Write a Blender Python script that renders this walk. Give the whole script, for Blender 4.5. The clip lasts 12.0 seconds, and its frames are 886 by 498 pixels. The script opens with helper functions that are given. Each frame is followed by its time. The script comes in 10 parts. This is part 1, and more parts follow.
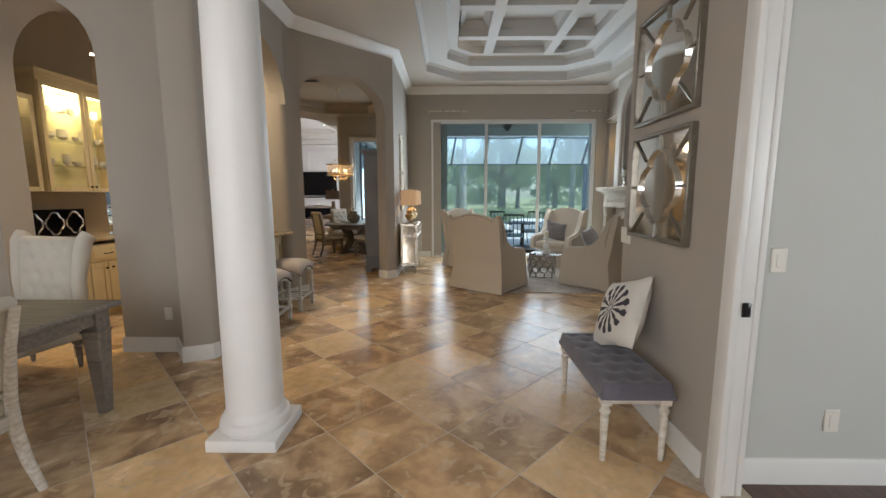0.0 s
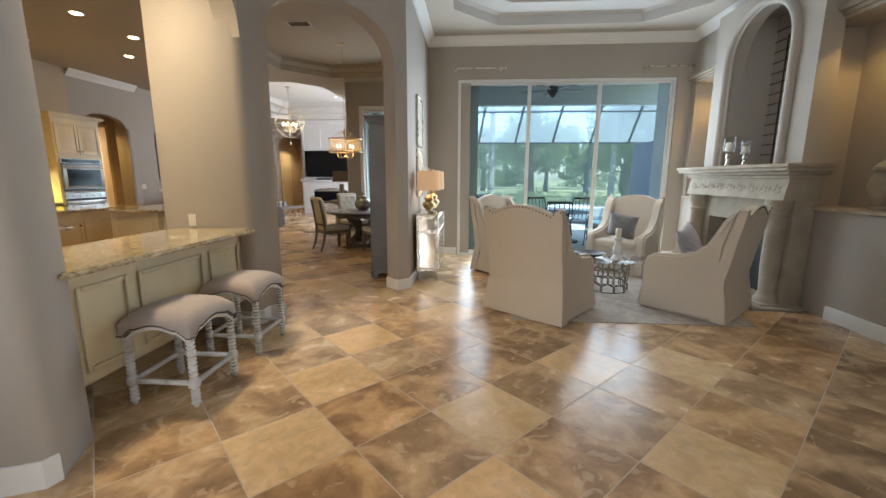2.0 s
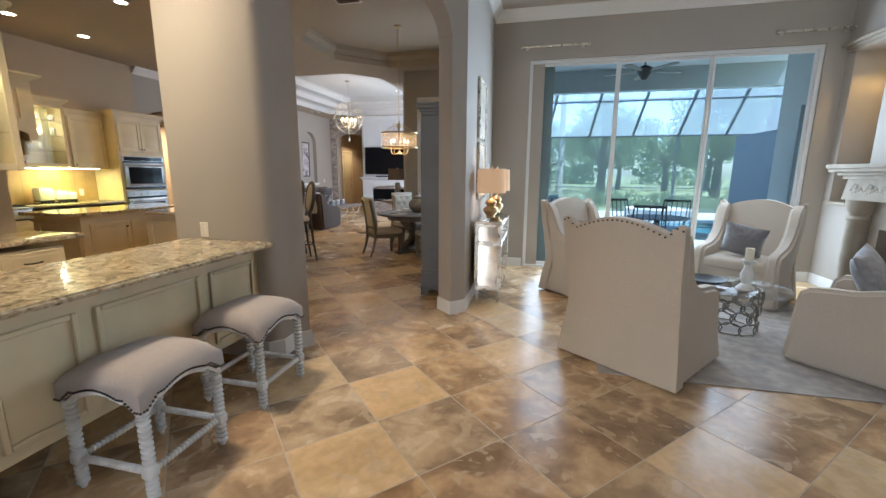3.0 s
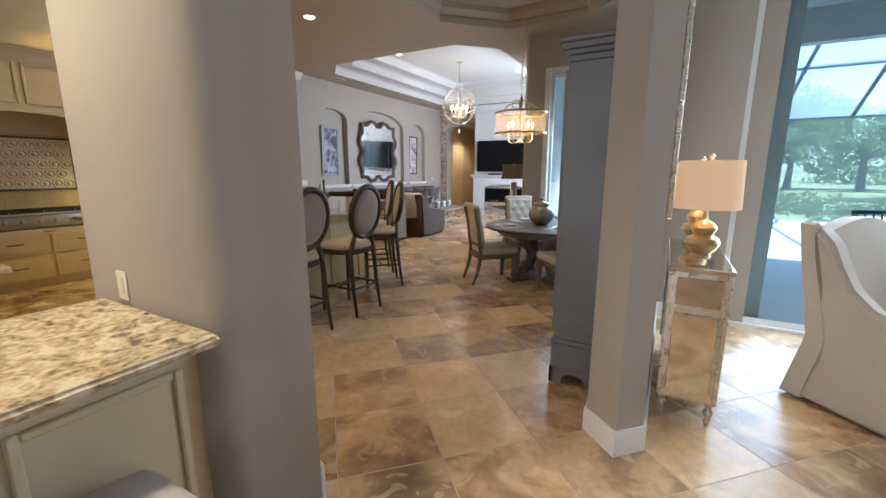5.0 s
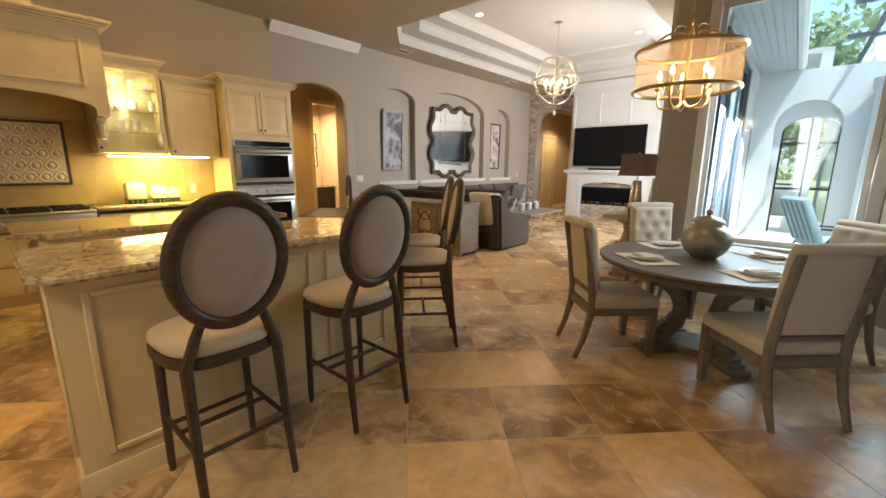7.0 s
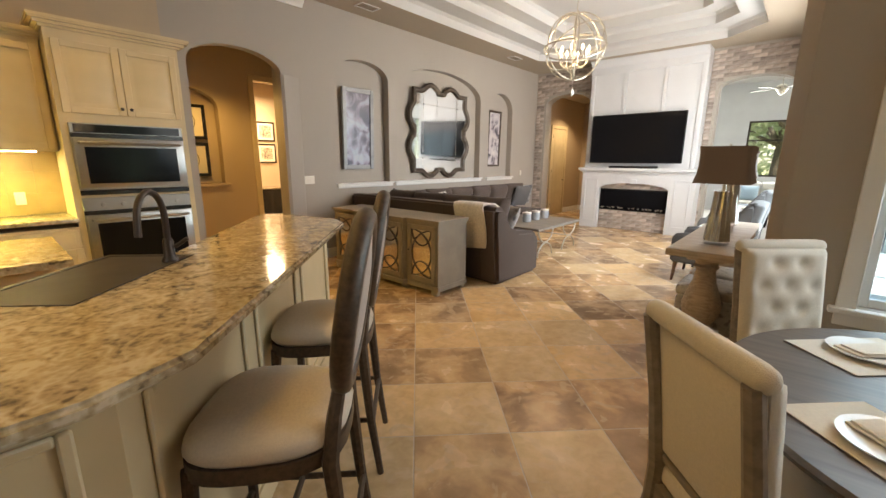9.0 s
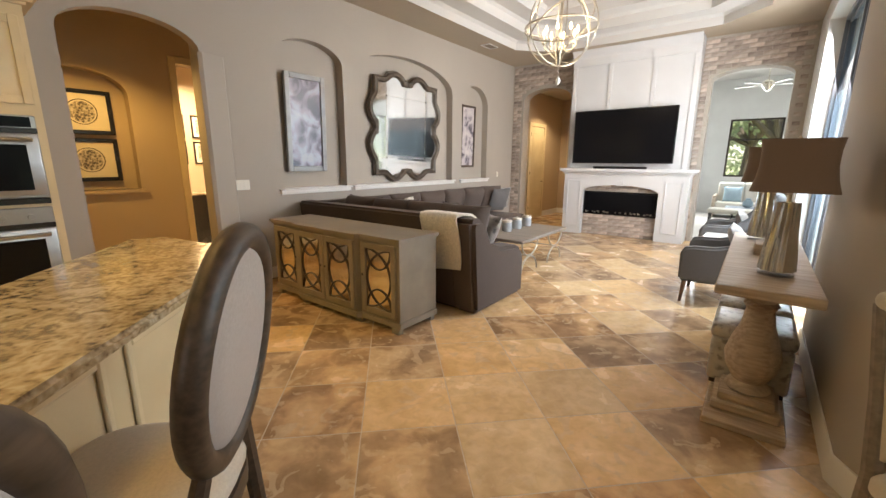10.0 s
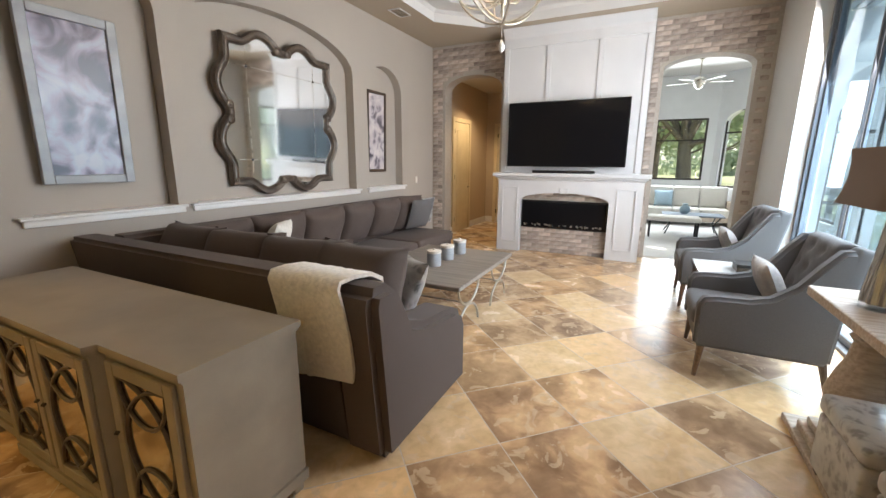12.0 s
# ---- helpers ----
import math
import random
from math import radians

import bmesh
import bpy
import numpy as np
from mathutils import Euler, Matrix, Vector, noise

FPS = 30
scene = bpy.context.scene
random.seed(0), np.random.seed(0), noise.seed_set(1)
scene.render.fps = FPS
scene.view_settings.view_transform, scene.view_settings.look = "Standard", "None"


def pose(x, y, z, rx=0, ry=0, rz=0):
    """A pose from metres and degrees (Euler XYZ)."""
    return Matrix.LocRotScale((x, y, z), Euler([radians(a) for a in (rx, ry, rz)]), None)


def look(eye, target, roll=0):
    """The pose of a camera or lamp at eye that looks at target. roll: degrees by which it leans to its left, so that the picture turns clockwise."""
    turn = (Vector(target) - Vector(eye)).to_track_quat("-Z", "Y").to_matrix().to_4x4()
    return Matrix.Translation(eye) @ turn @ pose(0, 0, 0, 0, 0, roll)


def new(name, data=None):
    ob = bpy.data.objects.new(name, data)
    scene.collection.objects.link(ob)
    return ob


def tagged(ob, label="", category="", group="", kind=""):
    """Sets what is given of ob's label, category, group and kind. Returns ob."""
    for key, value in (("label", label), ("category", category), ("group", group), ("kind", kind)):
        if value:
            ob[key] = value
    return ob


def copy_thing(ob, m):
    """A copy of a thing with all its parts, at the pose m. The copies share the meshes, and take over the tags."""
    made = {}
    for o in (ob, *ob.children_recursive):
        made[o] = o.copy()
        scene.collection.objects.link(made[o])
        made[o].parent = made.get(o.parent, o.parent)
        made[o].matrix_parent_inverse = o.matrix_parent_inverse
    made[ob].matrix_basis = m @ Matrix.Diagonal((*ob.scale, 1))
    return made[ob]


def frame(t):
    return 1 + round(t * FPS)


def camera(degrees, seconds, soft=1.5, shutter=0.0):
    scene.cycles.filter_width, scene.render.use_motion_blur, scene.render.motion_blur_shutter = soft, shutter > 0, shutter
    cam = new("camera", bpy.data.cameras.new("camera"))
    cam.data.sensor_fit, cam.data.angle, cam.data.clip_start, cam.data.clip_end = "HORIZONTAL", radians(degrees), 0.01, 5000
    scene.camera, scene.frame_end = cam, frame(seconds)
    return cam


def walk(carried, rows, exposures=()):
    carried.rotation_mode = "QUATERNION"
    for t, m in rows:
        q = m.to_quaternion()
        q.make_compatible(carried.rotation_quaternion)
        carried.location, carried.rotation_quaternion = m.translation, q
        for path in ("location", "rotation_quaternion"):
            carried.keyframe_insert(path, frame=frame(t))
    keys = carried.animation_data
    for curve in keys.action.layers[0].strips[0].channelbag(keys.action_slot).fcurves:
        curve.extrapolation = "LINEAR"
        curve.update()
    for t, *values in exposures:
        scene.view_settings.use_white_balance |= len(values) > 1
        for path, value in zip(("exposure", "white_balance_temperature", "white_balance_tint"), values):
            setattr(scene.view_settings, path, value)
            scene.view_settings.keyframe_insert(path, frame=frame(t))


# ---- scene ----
cam = camera(95.6, 12.0)
METRES, EYE, TILT, LEAN, TURN = 12.5, 1.5, 0.0, 0.0, 0.9
ROWS = [
    (0.0, 0.0, 0.0, 0.0, -0.01, -7.6, 0.08),
    (0.5, -0.0004, 0.0384, 0.0008, 0.05, -8.12, 0.07),
    (1.0, -0.0047, 0.0768, -0.0004, 0.28, -8.74, -0.07),
    (1.5, -0.0059, 0.1165, -0.0002, 0.77, -9.36, -0.16),
    (2.0, -0.0081, 0.1565, -0.0003, 3.32, -10.06, -0.19),
    (2.5, -0.0111, 0.196, 0.0003, 7.76, -10.33, -0.21),
    (3.0, -0.0152, 0.2375, 0.0027, 12.17, -10.58, -0.26),
    (3.5, -0.0266, 0.2771, 0.0033, 17.04, -10.69, -0.3),
    (5.5, -0.0916, 0.4379, 0.0019, 31.49, -11.08, -0.12),
    (6.0, -0.1118, 0.4757, 0.0006, 34.93, -11.19, -0.23),
    (6.5, -0.1322, 0.5143, 0.0006, 37.51, -11.53, -0.26),
    (7.0, -0.1552, 0.551, -0.0002, 40.04, -11.7, -0.28),
    (9.0, -0.2427, 0.7027, 0.0031, 40.55, -12.41, -0.38),
    (9.5, -0.2673, 0.737, 0.0036, 39.3, -12.4, -0.42),
    (10.0, -0.2895, 0.7711, 0.0028, 36.89, -12.32, -0.27),
    (10.5, -0.3112, 0.8035, 0.0036, 35.48, -12.34, -0.33),
    (11.0, -0.3321, 0.8383, 0.0047, 33.69, -12.32, -0.36),
    (11.5, -0.3506, 0.8747, 0.0056, 30.51, -12.27, -0.37),
    (12.0, -0.3678, 0.9092, 0.0062, 25.56, -12.23, -0.34),
]
EXPOSURES = [(0.0, 0.83, 6600, 11), (1.0, 1.02, 6600, 11), (1.5, 1.10, 6900, 11), (2.0, 1.25, 6400, 10), (2.5, 1.27, 6000, 10), (3.0, 1.22, 5800, 10), (3.5, 1.18, 5600, 10), (5.5, 1.62, 5700, 10), (6.0, 1.62, 6500, 10), (7.0, 1.58, 7350, 11), (9.0, 1.60, 7200, 11), (10.0, 1.68, 6950, 11), (11.0, 1.58, 6750, 10), (12.0, 1.54, 6500, 10)]
walk(cam, [(t, pose(0, 0, EYE, TILT, LEAN, TURN) @ pose(METRES * x, METRES * y, METRES * z, 90 + pitch, roll, yaw)) for t, x, y, z, yaw, pitch, roll in ROWS], EXPOSURES)

# ---- world, sun, large lights ----
SUN_EL, SUN_AZ = radians(67), radians(118)   # the sun stands high over +x and a little towards -y
sky_world = bpy.data.worlds.new("sky")
scene.world = sky_world
sky_world.use_nodes = True
_wn = sky_world.node_tree
_sky = _wn.nodes.new("ShaderNodeTexSky")
_sky.sky_type, _sky.sun_disc = "NISHITA", False
_sky.sun_elevation, _sky.sun_rotation = SUN_EL, SUN_AZ
_wn.links.new(_sky.outputs[0], _wn.nodes["Background"].inputs[0])
_wn.nodes["Background"].inputs[1].default_value = 0.15

sun_data = bpy.data.lights.new("sun", "SUN")
sun_data.energy, sun_data.angle, sun_data.color = 3.6, radians(0.5), (1.0, 0.95, 0.87)
sun = new("sun", sun_data)
_sd = Vector((math.sin(SUN_AZ) * math.cos(SUN_EL), math.cos(SUN_AZ) * math.cos(SUN_EL), math.sin(SUN_EL)))
sun.matrix_world = look(_sd * 30, (0, 0, 0))


LAMP = 0.28   # one dimmer for every lamp inside


def area(name, eye, target, w, h, watts, colour):
    d = bpy.data.lights.new(name, "AREA")
    d.shape, d.size, d.size_y, d.energy, d.color = "RECTANGLE", w, h, watts * LAMP, colour
    o = new(name, d)
    o.matrix_world = look(eye, target)
    return o


def spot(name, eye, watts, colour, angle=110, size=0.05, blend=0.6):
    d = bpy.data.lights.new(name, "SPOT")
    d.energy, d.color, d.spot_size, d.spot_blend, d.shadow_soft_size = watts * LAMP, colour, radians(angle), blend, size
    o = new(name, d)
    o.matrix_world = look(eye, (eye[0], eye[1] + 0.001, 0))
    return o


def point(name, eye, watts, colour, size=0.04):
    d = bpy.data.lights.new(name, "POINT")
    d.energy, d.color, d.shadow_soft_size = watts * LAMP, colour, size
    o = new(name, d)
    o.matrix_world = pose(*eye)
    return o


DAY, WARM, AMBER = (0.86, 0.94, 1.0), (1.0, 0.76, 0.48), (1.0, 0.62, 0.18)
area("living_slider_daylight", (1.5, 9.70, 1.7), (1.5, 4, 1.2), 3.7, 3.0, 300, (0.72, 0.87, 1.0))
area("bay_daylight", (-1.9, 11.95, 1.9), (-2.8, 8.5, 0.8), 1.7, 2.1, 80, DAY)
area("family_slider_daylight", (-2.98, 15.9, 1.9), (-8, 15.9, 0.9), 3.6, 2.7, 470, (0.95, 0.94, 0.98))
area("sunroom_daylight", (-4.1, 24.0, 2.2), (-4.1, 19, 1.0), 3.0, 2.4, 280, DAY)
# Added fill behind the start; daylight from an unseen entrance, no door built.
area("foyer_daylight_fill", (-1.6, -2.7, 1.9), (0.9, 3, 1.2), 2.6, 2.6, 430, (0.95, 0.97, 1.0))
# Added fill for the pale study wall; the study has no window built.
area("study_fill", (4.8, -0.5, 1.7), (1.5, 1.5, 1.2), 1.6, 1.6, 210, DAY)
# Fill lamp added to light column and bench wall; no window stands here.
area("dining_fill", (-5.3, 0.2, 1.7), (-2, 2.2, 1.0), 1.8, 1.8, 80, DAY)
area("pantry_glow", (-11.6, 12.5, 2.9), (-11.6, 12.5, 0), 0.6, 0.6, 190, WARM)
CANS_KITCHEN = [(-5.70, 7.66), (-7.65, 8.60), (-5.73, 8.66), (-6.68, 9.63), (-4.56, 7.66), (-3.53, 6.61), (-5.82, 9.64), (-7.66, 7.62), (-5.72, 6.67), (-2.85, 4.95)]
for cx, cy in CANS_KITCHEN:
    spot("kitchen_downlight", (cx, cy, 3.70), 560 if cx > -3 else 38, AMBER if cx < -3 else (1.0, 0.80, 0.53), 140 if cx > -3 else 120, 0.22 if cx > -3 else 0.06, 0.95 if cx > -3 else 0.6)
for cx, cy in [(0.57, 8.09), (1.87, 8.0)]:
    spot("living_downlight", (cx, cy, 4.30), 60, (1.0, 0.86, 0.68), 110)
# Added spot that brightens the tan hall; no fixture hangs here.
spot("hall_fill", (-9.6, 10.9, 3.0), 150, AMBER, 140)
# Likewise an added warm spot for the passage, without a ceiling fixture.
spot("passage_fill", (-7.9, 20.0, 3.0), 130, WARM, 140)
for ny in (6.5, 9.25):
    spot("niche_downlight", (3.92, ny, 3.1), 40, AMBER, 120)
area("cabinet_strip", (-8.5, 8.5, 1.58), (-8.62, 8.5, 0.9), 0.25, 1.2, 38, (0.90, 0.95, 0.20))

# ---- building helpers ----
def mesh_from(bm, name, smooth=None):
    bmesh.ops.recalc_face_normals(bm, faces=bm.faces[:])
    me = bpy.data.meshes.new(name)
    if smooth:
        for f in bm.faces:
            f.smooth = True
        for e in bm.edges:
            if len(e.link_faces) == 2 and e.calc_face_angle(0) > radians(smooth):
                e.smooth = False
    bm.to_mesh(me)
    bm.free()
    return me


def part(name, bm, material, parent=None, label="", smooth=38, at=None):
    ob = new(name, mesh_from(bm, name, smooth))
    ob.data.materials.append(material)
    if parent is not None:
        ob.parent = parent
    if at is not None:
        ob.matrix_basis = at
    if label:
        ob["label"] = label
    return ob


def shared(name, me, parent, at):
    ob = new(name, me)
    ob.parent = parent
    ob.matrix_basis = at
    return ob


def thing(name, label, category, m, group=""):
    ob = new(name)
    ob.empty_display_size = 0.1
    ob.matrix_basis = m
    return tagged(ob, label, category, group)


def structure(name, bm, material, label="", category="", smooth=38):
    return tagged(part(name, bm, material, None, "", smooth), label or name.replace("_", " "), category or name.split("_")[0], "", "structure")


def B():
    return bmesh.new()


def box(bm, x0, y0, z0, x1, y1, z1, r=0.0, seg=2, m=None):
    vs = [bm.verts.new(p) for p in ((x0, y0, z0), (x1, y0, z0), (x1, y1, z0), (x0, y1, z0), (x0, y0, z1), (x1, y0, z1), (x1, y1, z1), (x0, y1, z1))]
    fs = [bm.faces.new([vs[i] for i in q]) for q in ((0, 3, 2, 1), (4, 5, 6, 7), (0, 1, 5, 4), (1, 2, 6, 5), (2, 3, 7, 6), (3, 0, 4, 7))]
    out = vs
    if r > 0:
        es = list({e for f in fs for e in f.edges})
        res = bmesh.ops.bevel(bm, geom=es, offset=r, segments=seg, profile=0.5, affect="EDGES", clamp_overlap=True)
        out = list({v for f in res["faces"] for v in f.verts} | {v for v in vs if v.is_valid})
    if m is not None:
        bmesh.ops.transform(bm, matrix=m, verts=out)
    return out


def prism(bm, poly, z0, z1, m=None, top=None):
    """A plan polygon raised from z0 to z1; top: another polygon for the upper end."""
    a = [bm.verts.new((p[0], p[1], z0)) for p in poly]
    b = [bm.verts.new((p[0], p[1], z1)) for p in (top or poly)]
    bm.faces.new(a[::-1])
    bm.faces.new(b)
    n = len(a)
    for i in range(n):
        bm.faces.new((a[i], a[(i + 1) % n], b[(i + 1) % n], b[i]))
    if m is not None:
        bmesh.ops.transform(bm, matrix=m, verts=a + b)
    return a + b


def lathe(bm, profile, seg=20, m=None, squash=1.0):
    """A turned shape from (radius, height) pairs, closed at both ends."""
    rings = []
    for r, z in profile:
        rings.append([bm.verts.new((max(r, 0.0004) * math.cos(2 * math.pi * i / seg), squash * max(r, 0.0004) * math.sin(2 * math.pi * i / seg), z)) for i in range(seg)])
    for a, b in zip(rings, rings[1:]):
        for i in range(seg):
            bm.faces.new((a[i], a[(i + 1) % seg], b[(i + 1) % seg], b[i]))
    bm.faces.new(rings[0][::-1])
    bm.faces.new(rings[-1])
    vs = [v for ring in rings for v in ring]
    if m is not None:
        bmesh.ops.transform(bm, matrix=m, verts=vs)
    return vs


def tube(bm, pts, r, seg=8, closed=False, radii=None, m=None):
    """A round bar along a line of points."""
    pts = [Vector(p) for p in pts]
    n = len(pts)
    rings, up = [], None
    for i, p in enumerate(pts):
        a = pts[(i - 1) % n] if (i > 0 or closed) else p
        b = pts[(i + 1) % n] if (i < n - 1 or closed) else p
        d = (b - a).normalized()
        if up is None:
            up = d.orthogonal().normalized()
        up = (up - d * up.dot(d))
        up = up.normalized() if up.length > 1e-6 else d.orthogonal().normalized()
        side = d.cross(up)
        rr = radii[i] if radii else r
        rings.append([bm.verts.new(p + (up * math.cos(2 * math.pi * k / seg) + side * math.sin(2 * math.pi * k / seg)) * rr) for k in range(seg)])
    for i in range(n if closed else n - 1):
        a, b = rings[i], rings[(i + 1) % n]
        for k in range(seg):
            bm.faces.new((a[k], a[(k + 1) % seg], b[(k + 1) % seg], b[k]))
    if not closed:
        bm.faces.new(rings[0][::-1])
        bm.faces.new(rings[-1])
    vs = [v for ring in rings for v in ring]
    if m is not None:
        bmesh.ops.transform(bm, matrix=m, verts=vs)
    return vs


def sweep(bm, path, prof, closed=False):
    """A moulding: profile of (out, z) along a plan line; out is to the left of the walking direction."""
    pts = [Vector((p[0], p[1])) for p in path]
    n = len(pts)
    rings = []
    for i, p in enumerate(pts):
        ds = []
        if i > 0 or closed:
            ds.append((p - pts[i - 1]).normalized())
        if i < n - 1 or closed:
            ds.append((pts[(i + 1) % n] - p).normalized())
        ns = [Vector((-d.y, d.x)) for d in ds]
        nn = ns[0] if len(ns) == 1 else (ns[0] + ns[1]) / max(0.3, 1 + ns[0].dot(ns[1]))
        rings.append([bm.verts.new((p.x + nn.x * o, p.y + nn.y * o, z)) for o, z in prof])
    k = len(prof)
    for i in range(n if closed else n - 1):
        a, b = rings[i], rings[(i + 1) % n]
        for j in range(k):
            bm.faces.new((a[j], b[j], b[(j + 1) % k], a[(j + 1) % k]))
    if not closed:
        bm.faces.new(rings[0])
        bm.faces.new(rings[-1][::-1])


def arch_line(s0, s1, spring, rise, n=14):
    c, h = (s0 + s1) / 2, (s1 - s0) / 2
    return [(c - h * math.cos(math.pi * i / n), spring + rise * math.sin(math.pi * i / n)) for i in range(n + 1)]


def wall2d(bm, p0, p1, th, z0, z1, openings=()):
    """A wall from p0 to p1, its thickness to the left, with openings (s0, s1, sill, spring, rise) along it."""
    p0, p1 = Vector(p0[:2]), Vector(p1[:2])
    L = (p1 - p0).length
    d = (p1 - p0) / L
    nrm = Vector((-d.y, d.x))
    line = [(0, z0)]
    for s0, s1, sill, spring, rise in sorted(openings):
        line += [(s0, z0)] + (arch_line(s0, s1, spring, rise) if rise > 0 else [(s0, spring), (s1, spring)]) + [(s1, z0)]
    line += [(L, z0), (L, z1), (0, z1)]
    clean = [q for i, q in enumerate(line) if i == 0 or (abs(q[0] - line[i - 1][0]) + abs(q[1] - line[i - 1][1])) > 1e-5]
    put = lambda s, z, o: (p0.x + d.x * s + nrm.x * o, p0.y + d.y * s + nrm.y * o, z)
    a = [bm.verts.new(put(s, z, 0)) for s, z in clean]
    b = [bm.verts.new(put(s, z, th)) for s, z in clean]
    n = len(a)
    fa, fb = bm.faces.new(a), bm.faces.new(b[::-1])
    for i in range(n):
        bm.faces.new((a[i], b[i], b[(i + 1) % n], a[(i + 1) % n]))
    fa.normal_update()
    fb.normal_update()
    bmesh.ops.triangulate(bm, faces=[fa, fb])
    for s0, s1, sill, spring, rise in openings:
        if sill > z0:
            c = [put(s0, 0, 0), put(s1, 0, 0), put(s1, 0, th), put(s0, 0, th)]
            prism(bm, [q[:2] for q in c], z0, sill)


def sheet_with_holes(bm, outer, holes, z):
    """A flat ceiling sheet with openings in it."""
    es = []
    for loop in [outer] + holes:
        vs = [bm.verts.new((p[0], p[1], z)) for p in loop]
        es += [bm.edges.new((vs[i], vs[(i + 1) % len(vs)])) for i in range(len(vs))]
    bmesh.ops.triangle_fill(bm, use_beauty=True, edges=es)


def octagon(x0, y0, x1, y1, c):
    return [(x0 + c, y0), (x1 - c, y0), (x1, y0 + c), (x1, y1 - c), (x1 - c, y1), (x0 + c, y1), (x0, y1 - c), (x0, y0 + c)]


def inset(poly, d):
    out, n = [], len(poly)
    for i in range(n):
        p, q, r = Vector(poly[i - 1]), Vector(poly[i]), Vector(poly[(i + 1) % n])
        d1, d2 = (q - p).normalized(), (r - q).normalized()
        n1, n2 = Vector((-d1.y, d1.x)), Vector((-d2.y, d2.x))
        v = q + (n1 + n2) / (1 + n1.dot(n2)) * d
        out.append((v.x, v.y))
    return out


def tray(bm, outline, steps):
    """Stepped rings that rise out of a ceiling: steps of (inset, z); the last one is closed."""
    rings = [[bm.verts.new((p[0], p[1], z)) for p in (inset(outline, d) if d else outline)] for d, z in steps]
    n = len(outline)
    for a, b in zip(rings, rings[1:]):
        for i in range(n):
            bm.faces.new((a[i], a[(i + 1) % n], b[(i + 1) % n], b[i]))
    bm.faces.new(rings[-1])


CROWN = [(0, 0), (0.02, 0.0), (0.03, 0.03), (0.055, 0.05), (0.085, 0.10), (0.115, 0.12), (0.125, 0.15), (0, 0.15)]
BASE = [(0.0, 0.0), (0.018, 0.0), (0.018, 0.125), (0.010, 0.145), (0.0, 0.145)]


def lifted(prof, z):
    return [(o, zz + z) for o, zz in prof]


def noise_push(bm, amount, scale=3.0, verts=None):
    for v in verts or bm.verts:
        v.co += noise.noise_vector(v.co * scale) * amount

# ---- materials ----
def mat(name, base, rough=0.6, metal=0.0, vary=0.08, scale=6.0, bump=0.0, bump_scale=60.0, second=None, mix_scale=2.0, spec=0.5, sheen=0.0, coat=0.0):
    """A surface with two scales of colour noise and fine relief."""
    m = bpy.data.materials.new(name)
    m.use_nodes = True
    nt = m.node_tree
    n, ln = nt.nodes, nt.links
    b = n["Principled BSDF"]
    tc = n.new("ShaderNodeTexCoord")
    n1 = n.new("ShaderNodeTexNoise")
    n1.inputs["Scale"].default_value, n1.inputs["Detail"].default_value = scale, 5
    ln.new(tc.outputs["Object"], n1.inputs["Vector"])
    n2 = n.new("ShaderNodeTexNoise")
    n2.inputs["Scale"].default_value, n2.inputs["Detail"].default_value = mix_scale, 3
    ln.new(tc.outputs["Object"], n2.inputs["Vector"])
    r1 = n.new("ShaderNodeValToRGB")
    lo = [max(0, c * (1 - vary)) for c in base]
    hi = [min(1, c * (1 + vary)) for c in base]
    r1.color_ramp.elements[0].position, r1.color_ramp.elements[1].position = 0.3, 0.7
    r1.color_ramp.elements[0].color, r1.color_ramp.elements[1].color = (*lo, 1), (*hi, 1)
    ln.new(n1.outputs["Fac"], r1.inputs["Fac"])
    mx = n.new("ShaderNodeMix")
    mx.data_type = "RGBA"
    ln.new(r1.outputs["Color"], mx.inputs["A"])
    mx.inputs["B"].default_value = (*(second or [c * (1 - vary * 0.6) for c in base]), 1)
    r2 = n.new("ShaderNodeMapRange")
    r2.inputs["From Min"].default_value, r2.inputs["From Max"].default_value = 0.42, 0.68
    ln.new(n2.outputs["Fac"], r2.inputs["Value"])
    ln.new(r2.outputs["Result"], mx.inputs["Factor"])
    ln.new(mx.outputs["Result"], b.inputs["Base Color"])
    rr = n.new("ShaderNodeMapRange")
    rr.inputs["To Min"].default_value, rr.inputs["To Max"].default_value = max(0.02, rough - 0.07), min(1, rough + 0.07)
    ln.new(n1.outputs["Fac"], rr.inputs["Value"])
    ln.new(rr.outputs["Result"], b.inputs["Roughness"])
    b.inputs["Metallic"].default_value = metal
    b.inputs["Specular IOR Level"].default_value = spec
    b.inputs["Sheen Weight"].default_value = sheen
    b.inputs["Coat Weight"].default_value = coat
    if bump:
        n3 = n.new("ShaderNodeTexNoise")
        n3.inputs["Scale"].default_value, n3.inputs["Detail"].default_value = bump_scale, 4
        ln.new(tc.outputs["Object"], n3.inputs["Vector"])
        bp = n.new("ShaderNodeBump")
        bp.inputs["Strength"].default_value, bp.inputs["Distance"].default_value = bump, 0.004
        ln.new(n3.outputs["Fac"], bp.inputs["Height"])
        ln.new(bp.outputs["Normal"], b.inputs["Normal"])
    return m


def glow(name, colour, strength):
    m = bpy.data.materials.new(name)
    m.use_nodes = True
    b = m.node_tree.nodes["Principled BSDF"]
    b.inputs["Base Color"].default_value = (*colour, 1)
    b.inputs["Emission Color"].default_value = (*colour, 1)
    b.inputs["Emission Strength"].default_value = strength
    return m


